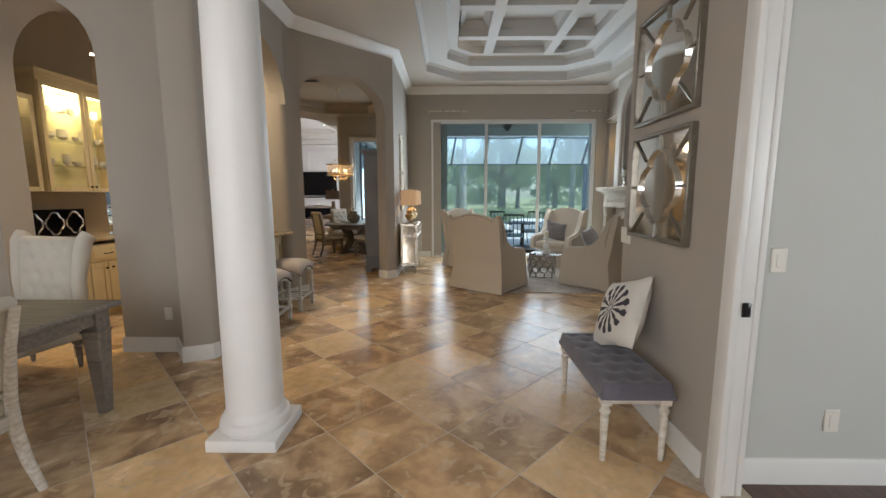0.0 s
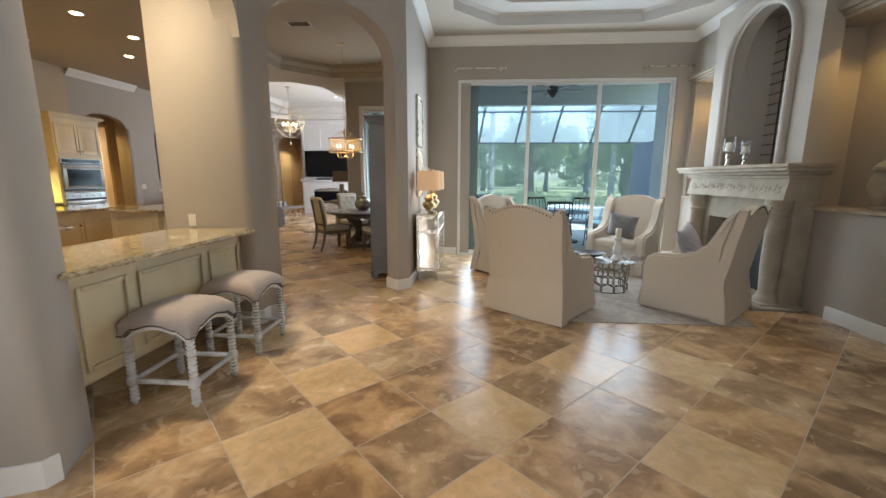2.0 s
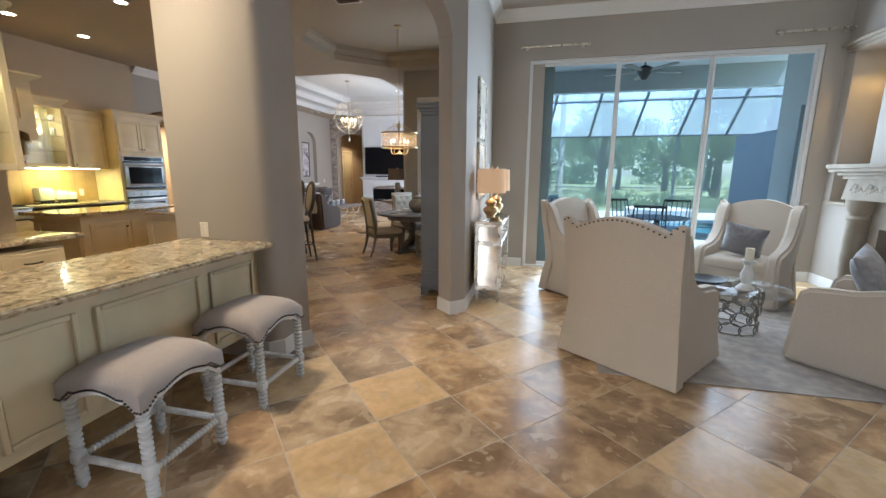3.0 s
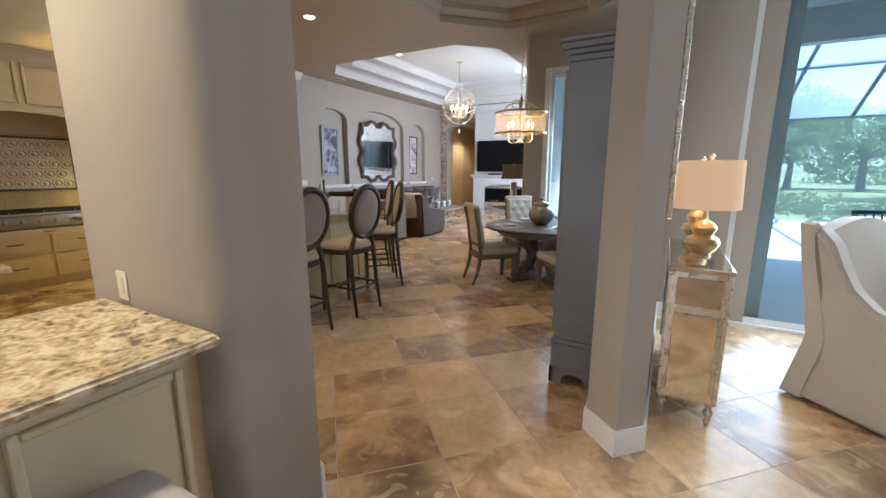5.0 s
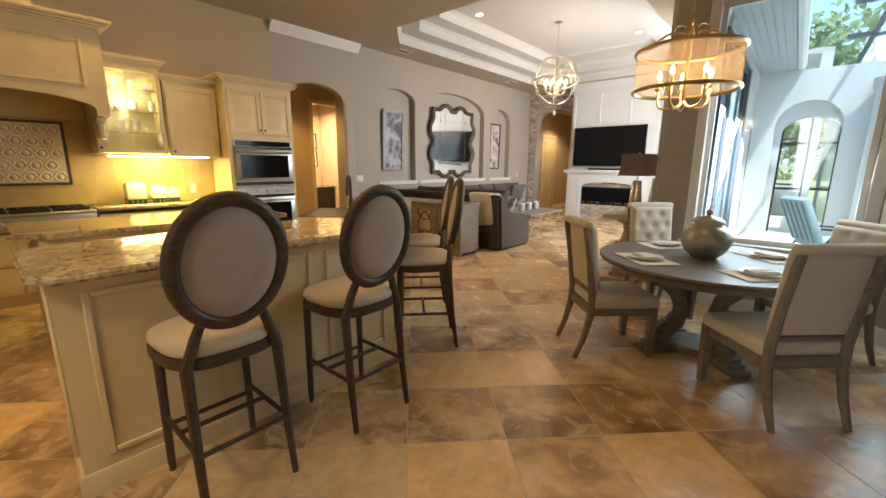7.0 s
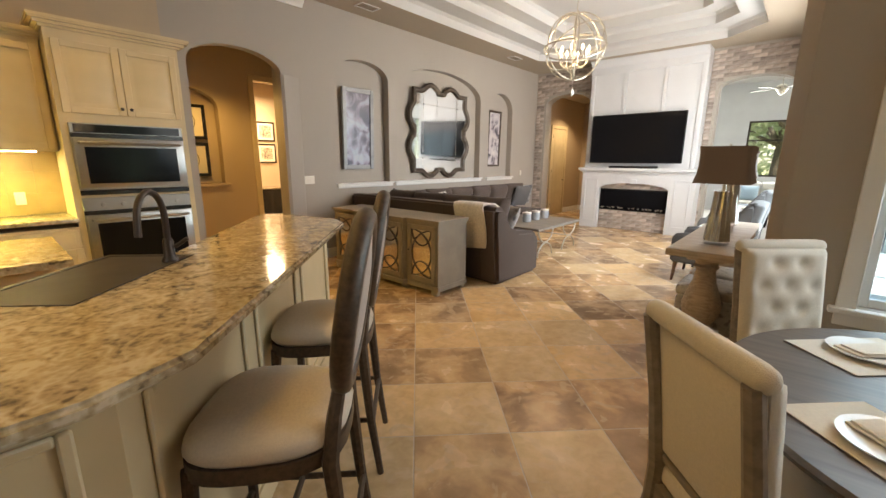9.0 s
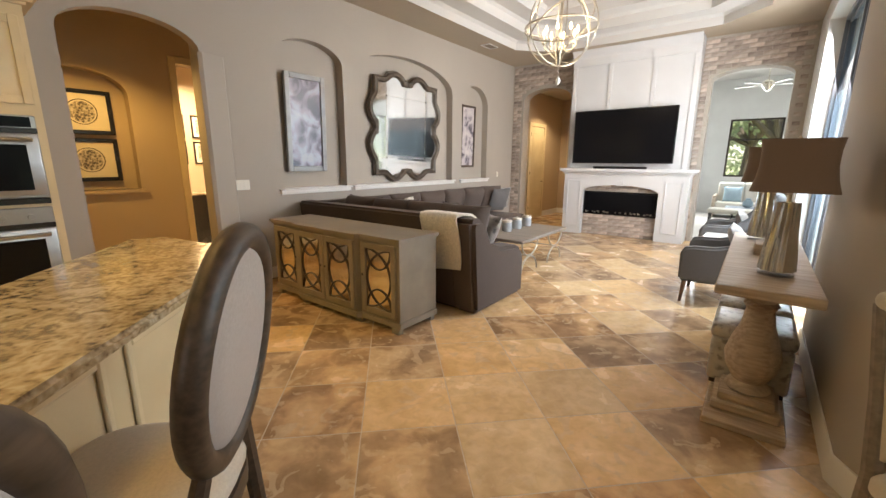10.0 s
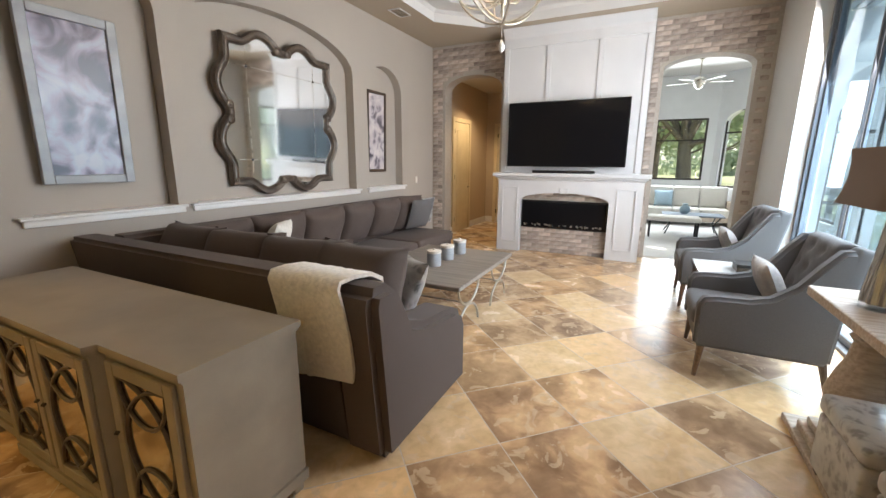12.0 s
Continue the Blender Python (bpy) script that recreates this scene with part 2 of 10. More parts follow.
def glass_mat(name, tint=(1, 1, 1), rough=0.0, clear=0.9):
    """Thin clear glass: mostly see-through, with a mirror sheen by angle."""
    m = bpy.data.materials.new(name)
    m.use_nodes = True
    nt = m.node_tree
    n, ln = nt.nodes, nt.links
    n.remove(n["Principled BSDF"])
    tr, gl, mx, fr = n.new("ShaderNodeBsdfTransparent"), n.new("ShaderNodeBsdfGlossy"), n.new("ShaderNodeMixShader"), n.new("ShaderNodeLayerWeight")
    tr.inputs["Color"].default_value = (*[c * clear for c in tint], 1)
    gl.inputs["Roughness"].default_value = rough
    fr.inputs["Blend"].default_value = 0.5
    pw, ad = n.new("ShaderNodeMath"), n.new("ShaderNodeMath")
    pw.operation, ad.operation = "POWER", "MULTIPLY_ADD"
    pw.inputs[1].default_value, ad.inputs[1].default_value, ad.inputs[2].default_value = 4.0, 0.5, 0.025
    ln.new(fr.outputs["Facing"], pw.inputs[0])
    ln.new(pw.outputs[0], ad.inputs[0])
    ln.new(ad.outputs[0], mx.inputs["Fac"])
    ln.new(tr.outputs[0], mx.inputs[1])
    ln.new(gl.outputs[0], mx.inputs[2])
    ln.new(mx.outputs[0], n["Material Output"].inputs["Surface"])
    return m


def wood_mat(name, light, dark, rough=0.5, stretch=(1, 14, 14), scale=4.0, bump=0.15):
    m = bpy.data.materials.new(name)
    m.use_nodes = True
    nt = m.node_tree
    n, ln = nt.nodes, nt.links
    b = n["Principled BSDF"]
    tc, mp = n.new("ShaderNodeTexCoord"), n.new("ShaderNodeMapping")
    mp.inputs["Scale"].default_value = stretch
    ln.new(tc.outputs["Object"], mp.inputs["Vector"])
    n1, n2 = n.new("ShaderNodeTexNoise"), n.new("ShaderNodeTexNoise")
    n1.inputs["Scale"].default_value, n1.inputs["Detail"].default_value = scale, 8
    n2.inputs["Scale"].default_value = 3.0
    ln.new(mp.outputs[0], n1.inputs["Vector"])
    ln.new(tc.outputs["Object"], n2.inputs["Vector"])
    r = n.new("ShaderNodeValToRGB")
    r.color_ramp.elements[0].position, r.color_ramp.elements[1].position = 0.32, 0.68
    r.color_ramp.elements[0].color, r.color_ramp.elements[1].color = (*dark, 1), (*light, 1)
    ad = n.new("ShaderNodeMath")
    ad.operation = "MULTIPLY_ADD"
    ln.new(n2.outputs["Fac"], ad.inputs[0])
    ad.inputs[1].default_value = 0.35
    ln.new(n1.outputs["Fac"], ad.inputs[2])
    sb = n.new("ShaderNodeMath")
    sb.operation = "SUBTRACT"
    ln.new(ad.outputs[0], sb.inputs[0])
    sb.inputs[1].default_value = 0.17
    ln.new(sb.outputs[0], r.inputs["Fac"])
    ln.new(r.outputs["Color"], b.inputs["Base Color"])
    b.inputs["Roughness"].default_value = rough
    bp = n.new("ShaderNodeBump")
    bp.inputs["Strength"].default_value, bp.inputs["Distance"].default_value = bump, 0.003
    ln.new(n1.outputs["Fac"], bp.inputs["Height"])
    ln.new(bp.outputs["Normal"], b.inputs["Normal"])
    return m


def stone_tile_mat(name, low, high):
    """Polished slate-travertine floor tile: cream to brown by the piece, clouds, veins and small chips."""
    m = bpy.data.materials.new(name)
    m.use_nodes = True
    nt = m.node_tree
    n, ln = nt.nodes, nt.links
    b = n["Principled BSDF"]
    tc, oi, mp = n.new("ShaderNodeTexCoord"), n.new("ShaderNodeObjectInfo"), n.new("ShaderNodeMapping")
    gi = n.new("ShaderNodeNewGeometry")
    rnd = n.new("ShaderNodeMath")
    rnd.operation = "ADD"
    ln.new(oi.outputs["Random"], rnd.inputs[0])
    ln.new(gi.outputs["Random Per Island"], rnd.inputs[1])
    fr = n.new("ShaderNodeMath")
    fr.operation = "FRACT"
    ln.new(rnd.outputs[0], fr.inputs[0])
    sc = n.new("ShaderNodeVectorMath")
    sc.operation = "SCALE"
    sc.inputs[0].default_value = (37.0, 61.0, 23.0)
    ln.new(fr.outputs[0], sc.inputs["Scale"])
    ln.new(tc.outputs["Object"], mp.inputs["Vector"])
    ln.new(sc.outputs[0], mp.inputs["Location"])
    big, fine, vein = n.new("ShaderNodeTexNoise"), n.new("ShaderNodeTexNoise"), n.new("ShaderNodeTexNoise")
    for node, s, det, dist in ((big, 3.2, 10, 0.5), (fine, 14.0, 8, 0.6), (vein, 5.5, 9, 1.6)):
        node.inputs["Scale"].default_value, node.inputs["Detail"].default_value, node.inputs["Distortion"].default_value = s, det, dist
        ln.new(mp.outputs[0], node.inputs["Vector"])
    cream = n.new("ShaderNodeValToRGB")
    brown = n.new("ShaderNodeValToRGB")
    for ramp, stops in ((cream, ((0.32, (0.66, 0.49, 0.285)), (0.52, (0.74, 0.565, 0.35)), (0.70, (0.79, 0.635, 0.43)))),
                        (brown, ((0.33, (0.225, 0.146, 0.092)), (0.47, (0.365, 0.248, 0.156)), (0.535, (0.53, 0.374, 0.230)), (0.66, (0.66, 0.492, 0.312))))):
        e = ramp.color_ramp.elements
        e[0].position, e[0].color = stops[0][0], (*stops[0][1], 1)
        e[1].position, e[1].color = stops[-1][0], (*stops[-1][1], 1)
        for p, c in stops[1:-1]:
            k = e.new(p)
            k.color = (*c, 1)
        ln.new(big.outputs["Fac"], ramp.inputs["Fac"])
    pick = n.new("ShaderNodeMapRange")
    pick.inputs["To Min"].default_value, pick.inputs["To Max"].default_value = low, high
    ln.new(fr.outputs[0], pick.inputs["Value"])
    m1 = n.new("ShaderNodeMix")
    m1.data_type = "RGBA"
    ln.new(pick.outputs[0], m1.inputs["Factor"])
    ln.new(brown.outputs[0], m1.inputs["A"])
    ln.new(cream.outputs[0], m1.inputs["B"])
    tone = n.new("ShaderNodeMath")
    tone.operation = "PINGPONG"
    tone.inputs[1].default_value = 0.13
    ln.new(fr.outputs[0], tone.inputs[0])
    hue = n.new("ShaderNodeMapRange")
    hue.inputs["From Max"].default_value = 0.13
    ln.new(tone.outputs[0], hue.inputs["Value"])
    tint = n.new("ShaderNodeMix")
    tint.data_type = "RGBA"
    tint.inputs["A"].default_value, tint.inputs["B"].default_value = (0.90, 0.90, 0.90, 1), (1.10, 0.98, 0.83, 1)
    ln.new(hue.outputs[0], tint.inputs["Factor"])
    mt = n.new("ShaderNodeMix")
    mt.data_type, mt.blend_type = "RGBA", "MULTIPLY"
    mt.inputs["Factor"].default_value = 1.0
    ln.new(m1.outputs["Result"], mt.inputs["A"])
    ln.new(tint.outputs["Result"], mt.inputs["B"])
    vr = n.new("ShaderNodeMapRange")
    vr.inputs["From Min"].default_value, vr.inputs["From Max"].default_value, vr.inputs["To Max"].default_value = 0.580, 0.615, 0.60
    ln.new(vein.outputs["Fac"], vr.inputs["Value"])
    m2 = n.new("ShaderNodeMix")
    m2.data_type = "RGBA"
    ln.new(vr.outputs[0], m2.inputs["Factor"])
    ln.new(mt.outputs["Result"], m2.inputs["A"])
    m2.inputs["B"].default_value = (0.64, 0.485, 0.315, 1)
    m3 = n.new("ShaderNodeMix")
    m3.data_type, m3.blend_type = "RGBA", "MULTIPLY"
    m3.inputs["Factor"].default_value = 0.32
    fr2 = n.new("ShaderNodeValToRGB")
    fr2.color_ramp.elements[0].color, fr2.color_ramp.elements[0].position = (0.55, 0.5, 0.45, 1), 0.33
    fr2.color_ramp.elements[1].position = 0.62
    ln.new(fine.outputs["Fac"], fr2.inputs["Fac"])
    ln.new(m2.outputs["Result"], m3.inputs["A"])
    ln.new(fr2.outputs["Color"], m3.inputs["B"])
    ln.new(m3.outputs["Result"], b.inputs["Base Color"])
    rg = n.new("ShaderNodeMapRange")
    b.inputs["Specular IOR Level"].default_value = 0.36
    rg.inputs["To Min"].default_value, rg.inputs["To Max"].default_value = 0.15, 0.34
    ln.new(big.outputs["Fac"], rg.inputs["Value"])
    ln.new(rg.outputs[0], b.inputs["Roughness"])
    bp = n.new("ShaderNodeBump")
    bp.inputs["Strength"].default_value, bp.inputs["Distance"].default_value = 0.03, 0.003
    ln.new(vein.outputs["Fac"], bp.inputs["Height"])
    ln.new(bp.outputs["Normal"], b.inputs["Normal"])
    return m


def granite_mat():
    m = bpy.data.materials.new("granite")
    m.use_nodes = True
    nt = m.node_tree
    n, ln = nt.nodes, nt.links
    b = n["Principled BSDF"]
    tc = n.new("ShaderNodeTexCoord")
    vo, n1, n2 = n.new("ShaderNodeTexVoronoi"), n.new("ShaderNodeTexNoise"), n.new("ShaderNodeTexNoise")
    vo.inputs["Scale"].default_value = 55
    n1.inputs["Scale"].default_value, n1.inputs["Detail"].default_value, n1.inputs["Distortion"].default_value = 12, 9, 1.6
    n2.inputs["Scale"].default_value, n2.inputs["Detail"].default_value, n2.inputs["Distortion"].default_value = 4.0, 4, 1.5
    for k in (vo, n1, n2):
        ln.new(tc.outputs["Object"], k.inputs["Vector"])
    ad = n.new("ShaderNodeMath")
    ad.operation = "MULTIPLY_ADD"
    ln.new(vo.outputs["Distance"], ad.inputs[0])
    ad.inputs[1].default_value = 0.22
    ln.new(n1.outputs["Fac"], ad.inputs[2])
    ad2 = n.new("ShaderNodeMath")
    ad2.operation = "MULTIPLY_ADD"
    ln.new(n2.outputs["Fac"], ad2.inputs[0])
    ad2.inputs[1].default_value = 0.35
    ln.new(ad.outputs[0], ad2.inputs[2])
    r = n.new("ShaderNodeValToRGB")
    e = r.color_ramp.elements
    e[0].position, e[0].color = 0.54, (0.10, 0.078, 0.052, 1)
    e[1].position, e[1].color = 0.94, (0.56, 0.48, 0.35, 1)
    for p, c in ((0.62, (0.19, 0.145, 0.09)), (0.70, (0.33, 0.255, 0.155)), (0.82, (0.44, 0.36, 0.235))):
        k = e.new(p)
        k.color = (*c, 1)
    ln.new(ad2.outputs[0], r.inputs["Fac"])
    ln.new(r.outputs["Color"], b.inputs["Base Color"])
    b.inputs["Roughness"].default_value = 0.12
    b.inputs["Coat Weight"].default_value = 0.3
    return m


def print_mat(name, ground, tones, scale=5.0, shift=0.0):
    """A printed floral or abstract picture in soft blots."""
    m = bpy.data.materials.new(name)
    m.use_nodes = True
    nt = m.node_tree
    n, ln = nt.nodes, nt.links
    b = n["Principled BSDF"]
    tc = n.new("ShaderNodeTexCoord")
    a, v = n.new("ShaderNodeTexNoise"), n.new("ShaderNodeTexVoronoi")
    a.inputs["Scale"].default_value, a.inputs["Detail"].default_value, a.inputs["Distortion"].default_value = scale, 6, 1.4
    v.inputs["Scale"].default_value = scale * 1.3
    ln.new(tc.outputs["Object"], a.inputs["Vector"])
    ln.new(tc.outputs["Object"], v.inputs["Vector"])
    ad = n.new("ShaderNodeMath")
    ad.operation = "MULTIPLY_ADD"
    ln.new(v.outputs["Distance"], ad.inputs[0])
    ad.inputs[1].default_value = 0.5
    ln.new(a.outputs["Fac"], ad.inputs[2])
    r = n.new("ShaderNodeValToRGB")
    e = r.color_ramp.elements
    e[0].position, e[0].color = 0.56 + shift, (*tones[0], 1)
    e[1].position, e[1].color = 0.95, (*ground, 1)
    for i, t in enumerate(tones[1:]):
        k = e.new(0.65 + shift + 0.08 * i)
        k.color = (*t, 1)
    ln.new(ad.outputs[0], r.inputs["Fac"])
    ln.new(r.outputs["Color"], b.inputs["Base Color"])
    b.inputs["Roughness"].default_value = 0.3
    return m


M_WALL = mat("greige_wall_paint", (0.385, 0.343, 0.295), 0.75, vary=0.03, scale=1.2, bump=0.12, bump_scale=45, mix_scale=0.7)
M_WALL_TAN = mat("tan_wall_paint", (0.46, 0.36, 0.245), 0.75, vary=0.03, scale=1.2, bump=0.12, bump_scale=45)
M_WALL_GREY = mat("pale_grey_wall_paint", (0.50, 0.50, 0.47), 0.75, vary=0.03, scale=1.2, bump=0.1, bump_scale=45)
M_CEIL = mat("ceiling_paint", (0.48, 0.435, 0.375), 0.85, vary=0.02, scale=1.0, bump=0.15, bump_scale=30)
M_CEIL_TAN = mat("tan_ceiling_paint", (0.40, 0.335, 0.255), 0.85, vary=0.02, scale=1.0, bump=0.15, bump_scale=30)
M_CEIL_WHITE = mat("white_ceiling_paint", (0.56, 0.545, 0.52), 0.8, vary=0.02, scale=1.0, bump=0.08, bump_scale=30)
M_TRIM = mat("white_trim_paint", (0.72, 0.705, 0.675), 0.4, vary=0.03, scale=3.0)
M_PANEL = mat("white_panel_paint", (0.60, 0.60, 0.60), 0.45, vary=0.03, scale=3.0)
M_COLUMN = mat("column_paint", (0.76, 0.755, 0.745), 0.5, vary=0.03, scale=3.0, bump=0.15, bump_scale=25)
M_GROUT = mat("grout", (0.53, 0.44, 0.335), 0.9, vary=0.15, scale=30)
M_TILE = stone_tile_mat("brown_stone_tile", 0.0, 0.34)
M_TILE_CREAM = stone_tile_mat("cream_stone_tile", 0.88, 1.0)
M_GRANITE = granite_mat()
M_CREAM = mat("cream_cabinet_paint", (0.635, 0.53, 0.335), 0.42, vary=0.05, scale=5.0, second=(0.575, 0.465, 0.28))
M_BRICK = mat("washed_brick", (0.40, 0.32, 0.27), 0.9, vary=0.25, scale=18, bump=0.7, bump_scale=40, second=(0.52, 0.46, 0.40), mix_scale=7)
M_MORTAR = mat("mortar", (0.40, 0.36, 0.31), 0.95, vary=0.12, scale=30, bump=0.5)
M_WHITE_WALL = mat("white_lanai_stucco", (0.62, 0.625, 0.62), 0.85, vary=0.04, scale=3, bump=0.2, bump_scale=60)
M_GLASS = glass_mat("window_glass", (0.80, 0.93, 1.0), 0.0, 0.98)
M_CLEAR = glass_mat("clear_glass", (1, 1, 1), 0.02, 0.95)
M_ALU = mat("white_aluminium", (0.72, 0.73, 0.73), 0.35, vary=0.03)
M_BRONZE = mat("dark_bronze_metal", (0.06, 0.05, 0.045), 0.4, 0.7, vary=0.1)
M_BLACK = mat("black_plastic", (0.012, 0.012, 0.013), 0.25, vary=0.1)
M_SCREEN = mat("tv_screen", (0.006, 0.006, 0.007), 0.12, vary=0.0, spec=0.18)
M_STEEL = mat("stainless_steel", (0.40, 0.395, 0.38), 0.34, 1.0, vary=0.05, scale=20)
M_NICKEL = mat("brushed_nickel", (0.62, 0.58, 0.50), 0.28, 1.0, vary=0.06, scale=20)
M_SILVER = mat("polished_silver", (0.66, 0.67, 0.67), 0.16, 1.0, vary=0.05, scale=14)
M_GOLD = mat("antique_gold_metal", (0.55, 0.40, 0.20), 0.33, 1.0, vary=0.15, scale=14)
M_IRON = mat("silver_leaf_iron", (0.50, 0.46, 0.38), 0.4, 0.8, vary=0.15, scale=25)
M_PEWTER = mat("aged_pewter_frame", (0.30, 0.275, 0.235), 0.42, 0.9, vary=0.2, scale=20)
M_MIRROR = mat("mirror_glass", (0.85, 0.86, 0.85), 0.02, 1.0, vary=0.0)
M_ANTIQUE_MIRROR = mat("antique_mirror", (0.72, 0.68, 0.58), 0.10, 1.0, vary=0.1, scale=9, second=(0.55, 0.50, 0.42), mix_scale=5)
M_LINEN = mat("natural_linen", (0.535, 0.465, 0.38), 0.9, vary=0.07, scale=120, bump=0.35, bump_scale=260, sheen=0.12)
M_LINEN_PALE = mat("pale_linen", (0.60, 0.555, 0.48), 0.9, vary=0.06, scale=120, bump=0.35, bump_scale=260, sheen=0.12)
M_TAUPE = mat("taupe_upholstery", (0.40, 0.345, 0.31), 0.9, vary=0.07, scale=110, bump=0.3, bump_scale=260, sheen=0.12)
M_SOFA = mat("charcoal_brown_upholstery", (0.082, 0.060, 0.050), 0.92, vary=0.12, scale=140, bump=0.4, bump_scale=300, sheen=0.04)
M_GREYFAB = mat("grey_upholstery", (0.11, 0.105, 0.105), 0.92, vary=0.1, scale=140, bump=0.4, bump_scale=300, sheen=0.05)
M_VELVET = mat("slate_velvet", (0.115, 0.11, 0.135), 0.85, vary=0.12, scale=30, bump=0.2, bump_scale=200, sheen=0.25)
M_DARKWOOD = wood_mat("dark_oak", (0.075, 0.050, 0.034), (0.032, 0.021, 0.014), 0.45)
M_GREYWOOD = wood_mat("weathered_grey_oak", (0.25, 0.215, 0.18), (0.165, 0.14, 0.118), 0.55, (1, 14, 14), 2.5, 0.05)
M_WASHWOOD = wood_mat("white_washed_wood", (0.74, 0.70, 0.63), (0.50, 0.44, 0.36), 0.6)
M_PALEWOOD = wood_mat("bleached_pine", (0.52, 0.43, 0.34), (0.34, 0.27, 0.205), 0.6)
M_WALNUT = wood_mat("walnut", (0.19, 0.105, 0.06), (0.11, 0.058, 0.032), 0.4)
M_TABLEWOOD = wood_mat("dark_washed_oak", (0.135, 0.108, 0.088), (0.08, 0.064, 0.052), 0.42, (1, 14, 14), 2.5, 0.05)
M_FRAME_GREY = mat("grey_bronze_frame", (0.115, 0.125, 0.145), 0.35, 0.3, vary=0.08)
M_GREYPAINT = mat("grey_painted_wood", (0.165, 0.165, 0.165), 0.45, vary=0.14, scale=4, bump=0.1, second=(0.12, 0.115, 0.11))
M_SAGE = mat("grey_sage_painted_wood", (0.255, 0.21, 0.155), 0.5, vary=0.08, scale=5, bump=0.1, second=(0.205, 0.17, 0.128), mix_scale=3)
M_WHITEPAINT = mat("distressed_white_paint", (0.70, 0.70, 0.68), 0.6, vary=0.06, scale=14, second=(0.55, 0.53, 0.49), mix_scale=9)
M_CASTSTONE = mat("cast_limestone", (0.36, 0.305, 0.235), 0.85, vary=0.10, scale=7, bump=0.5, bump_scale=50, second=(0.30, 0.255, 0.195), mix_scale=4)
M_BLACKIRON = mat("black_iron", (0.02, 0.02, 0.02), 0.5, 0.3, vary=0.1)
M_PLATE = mat("almond_plastic", (0.70, 0.66, 0.58), 0.35, vary=0.02)
M_FLOORWOOD = wood_mat("dark_wood_floor", (0.10, 0.042, 0.028), (0.045, 0.018, 0.013), 0.3, (14, 1, 14))
M_RUG = mat("mottled_rug", (0.46, 0.42, 0.38), 0.98, vary=0.2, scale=12, bump=0.6, bump_scale=220, second=(0.34, 0.31, 0.29), mix_scale=5)

# ---- the shell of the house ----
ZL, ZK = 3.98, 3.75          # ceilings: living and foyer; kitchen, dinette and family room

bm = B()
box(bm, -13, -3.2, -0.2, 5.2, 10.0, -0.0010)
prism(bm, [(-13, 10.0), (-0.05, 10.0), (-0.05, 10.4), (-1.35, 12.1), (-3.0, 12.1), (-3.0, 19.1), (-13, 19.1)], -0.2, -0.0010)
box(bm, -13, 19.1, -0.2, -2.0, 26, -0.0010)
floor = structure("floor", bm, M_GROUT, "grouted bed under the diagonal stone tiles", "floor")

# foyer and dining room
bm = B(); wall2d(bm, (5.0, -3), (-5.6, -3), -0.2, 0, ZL)
structure("wall_south", bm, M_WALL)
bm = B(); wall2d(bm, (-5.6, -3), (-5.6, 4.0), 0.2, 0, ZL)
structure("wall_dining_west", bm, M_WALL)
bm = B(); wall2d(bm, (-5.8, 3.70), (-3.14, 3.70), 0.3, 0, ZL, [(1.60, 2.66 - 0.001, 0, 2.72, 0.52)])
structure("wall_dining_north", bm, M_WALL, "greige wall with an arched opening to the kitchen", "wall")
bm = B()
prism(bm, [(-3.14, 3.7), (-2.62, 3.7), (-2.40, 3.45), (-2.19, 3.54), (-2.16, 3.60), (-2.30, 3.90), (-2.45, 4.0), (-3.14, 4.0)], 0, ZL)
structure("wall_pier_dining", bm, M_WALL, "greige faceted wall pier beside the bar", "wall", 60)
# header over the bar opening, with a flat arch
bm = B(); wall2d(bm, (-2.27, 3.86), (-2.27, 5.74), 0.22, 2.75, ZL, [(0.0005, 1.8795, 2.75, 2.76, 0.72)])
structure("wall_bar_header", bm, M_WALL, "greige arched header above the bar", "wall")
# pier at the far end of the bar, and the diagonal arch wall
bm = B()
vs = prism(bm, [(-3.17, 5.72), (-2.36, 5.72), (-2.28, 5.80), (-2.28, 5.93), (-2.17, 6.03), (-2.34, 6.18), (-2.44, 6.21), (-2.55, 6.16), (-3.17, 6.16)], 0, ZL)
structure("wall_pier_bar", bm, M_WALL, "greige wall pier with rounded corners at the end of the bar", "wall", 60)
bm = B(); wall2d(bm, (-2.22, 6.00), (-0.985, 7.265), 0.25, 2.9, ZL, [(0.04, 1.575, 2.9, 2.90, 0.50)])
structure("wall_arch_header", bm, M_WALL, "greige diagonal wall with a wide arch", "wall")
bm = B()
prism(bm, [(-1.115, 7.135), (-0.985, 7.265), (-0.985, 9.75), (-1.29, 9.75), (-1.29, 7.30)], 0, ZL)
structure("wall_living_west", bm, M_WALL, "greige wall between living room and dinette", "wall")
bm = B(); wall2d(bm, (-1.29, 9.75), (3.95, 9.75), 0.25, 0, ZL, [(0.86, 4.74, 0, 3.27, 0)])
structure("wall_living_north", bm, M_WALL, "greige wall with a wide sliding door", "wall")
bm = B()
prism(bm, [(1.34, 1.93), (1.34, 3.10), (1.40, 3.17), (3.75, 3.9), (4.2, 3.9), (4.2, 3.6), (1.55, 2.95), (1.55, 2.12), (5.2, 2.12), (5.2, 1.97), (1.45, 1.97)], 0, ZL)
structure("wall_bench", bm, M_WALL, "greige wall behind the bench", "wall")
bm = B(); box(bm, 1.47, 1.955, 0, 5.1, 1.97, ZL)
structure("wall_study_north", bm, M_WALL_GREY, "pale grey study wall", "wall")
bm = B(); wall2d(bm, (5.0, 2.0), (5.0, -3), 0.2, 0, ZL)
structure("wall_study_east", bm, M_WALL_GREY)
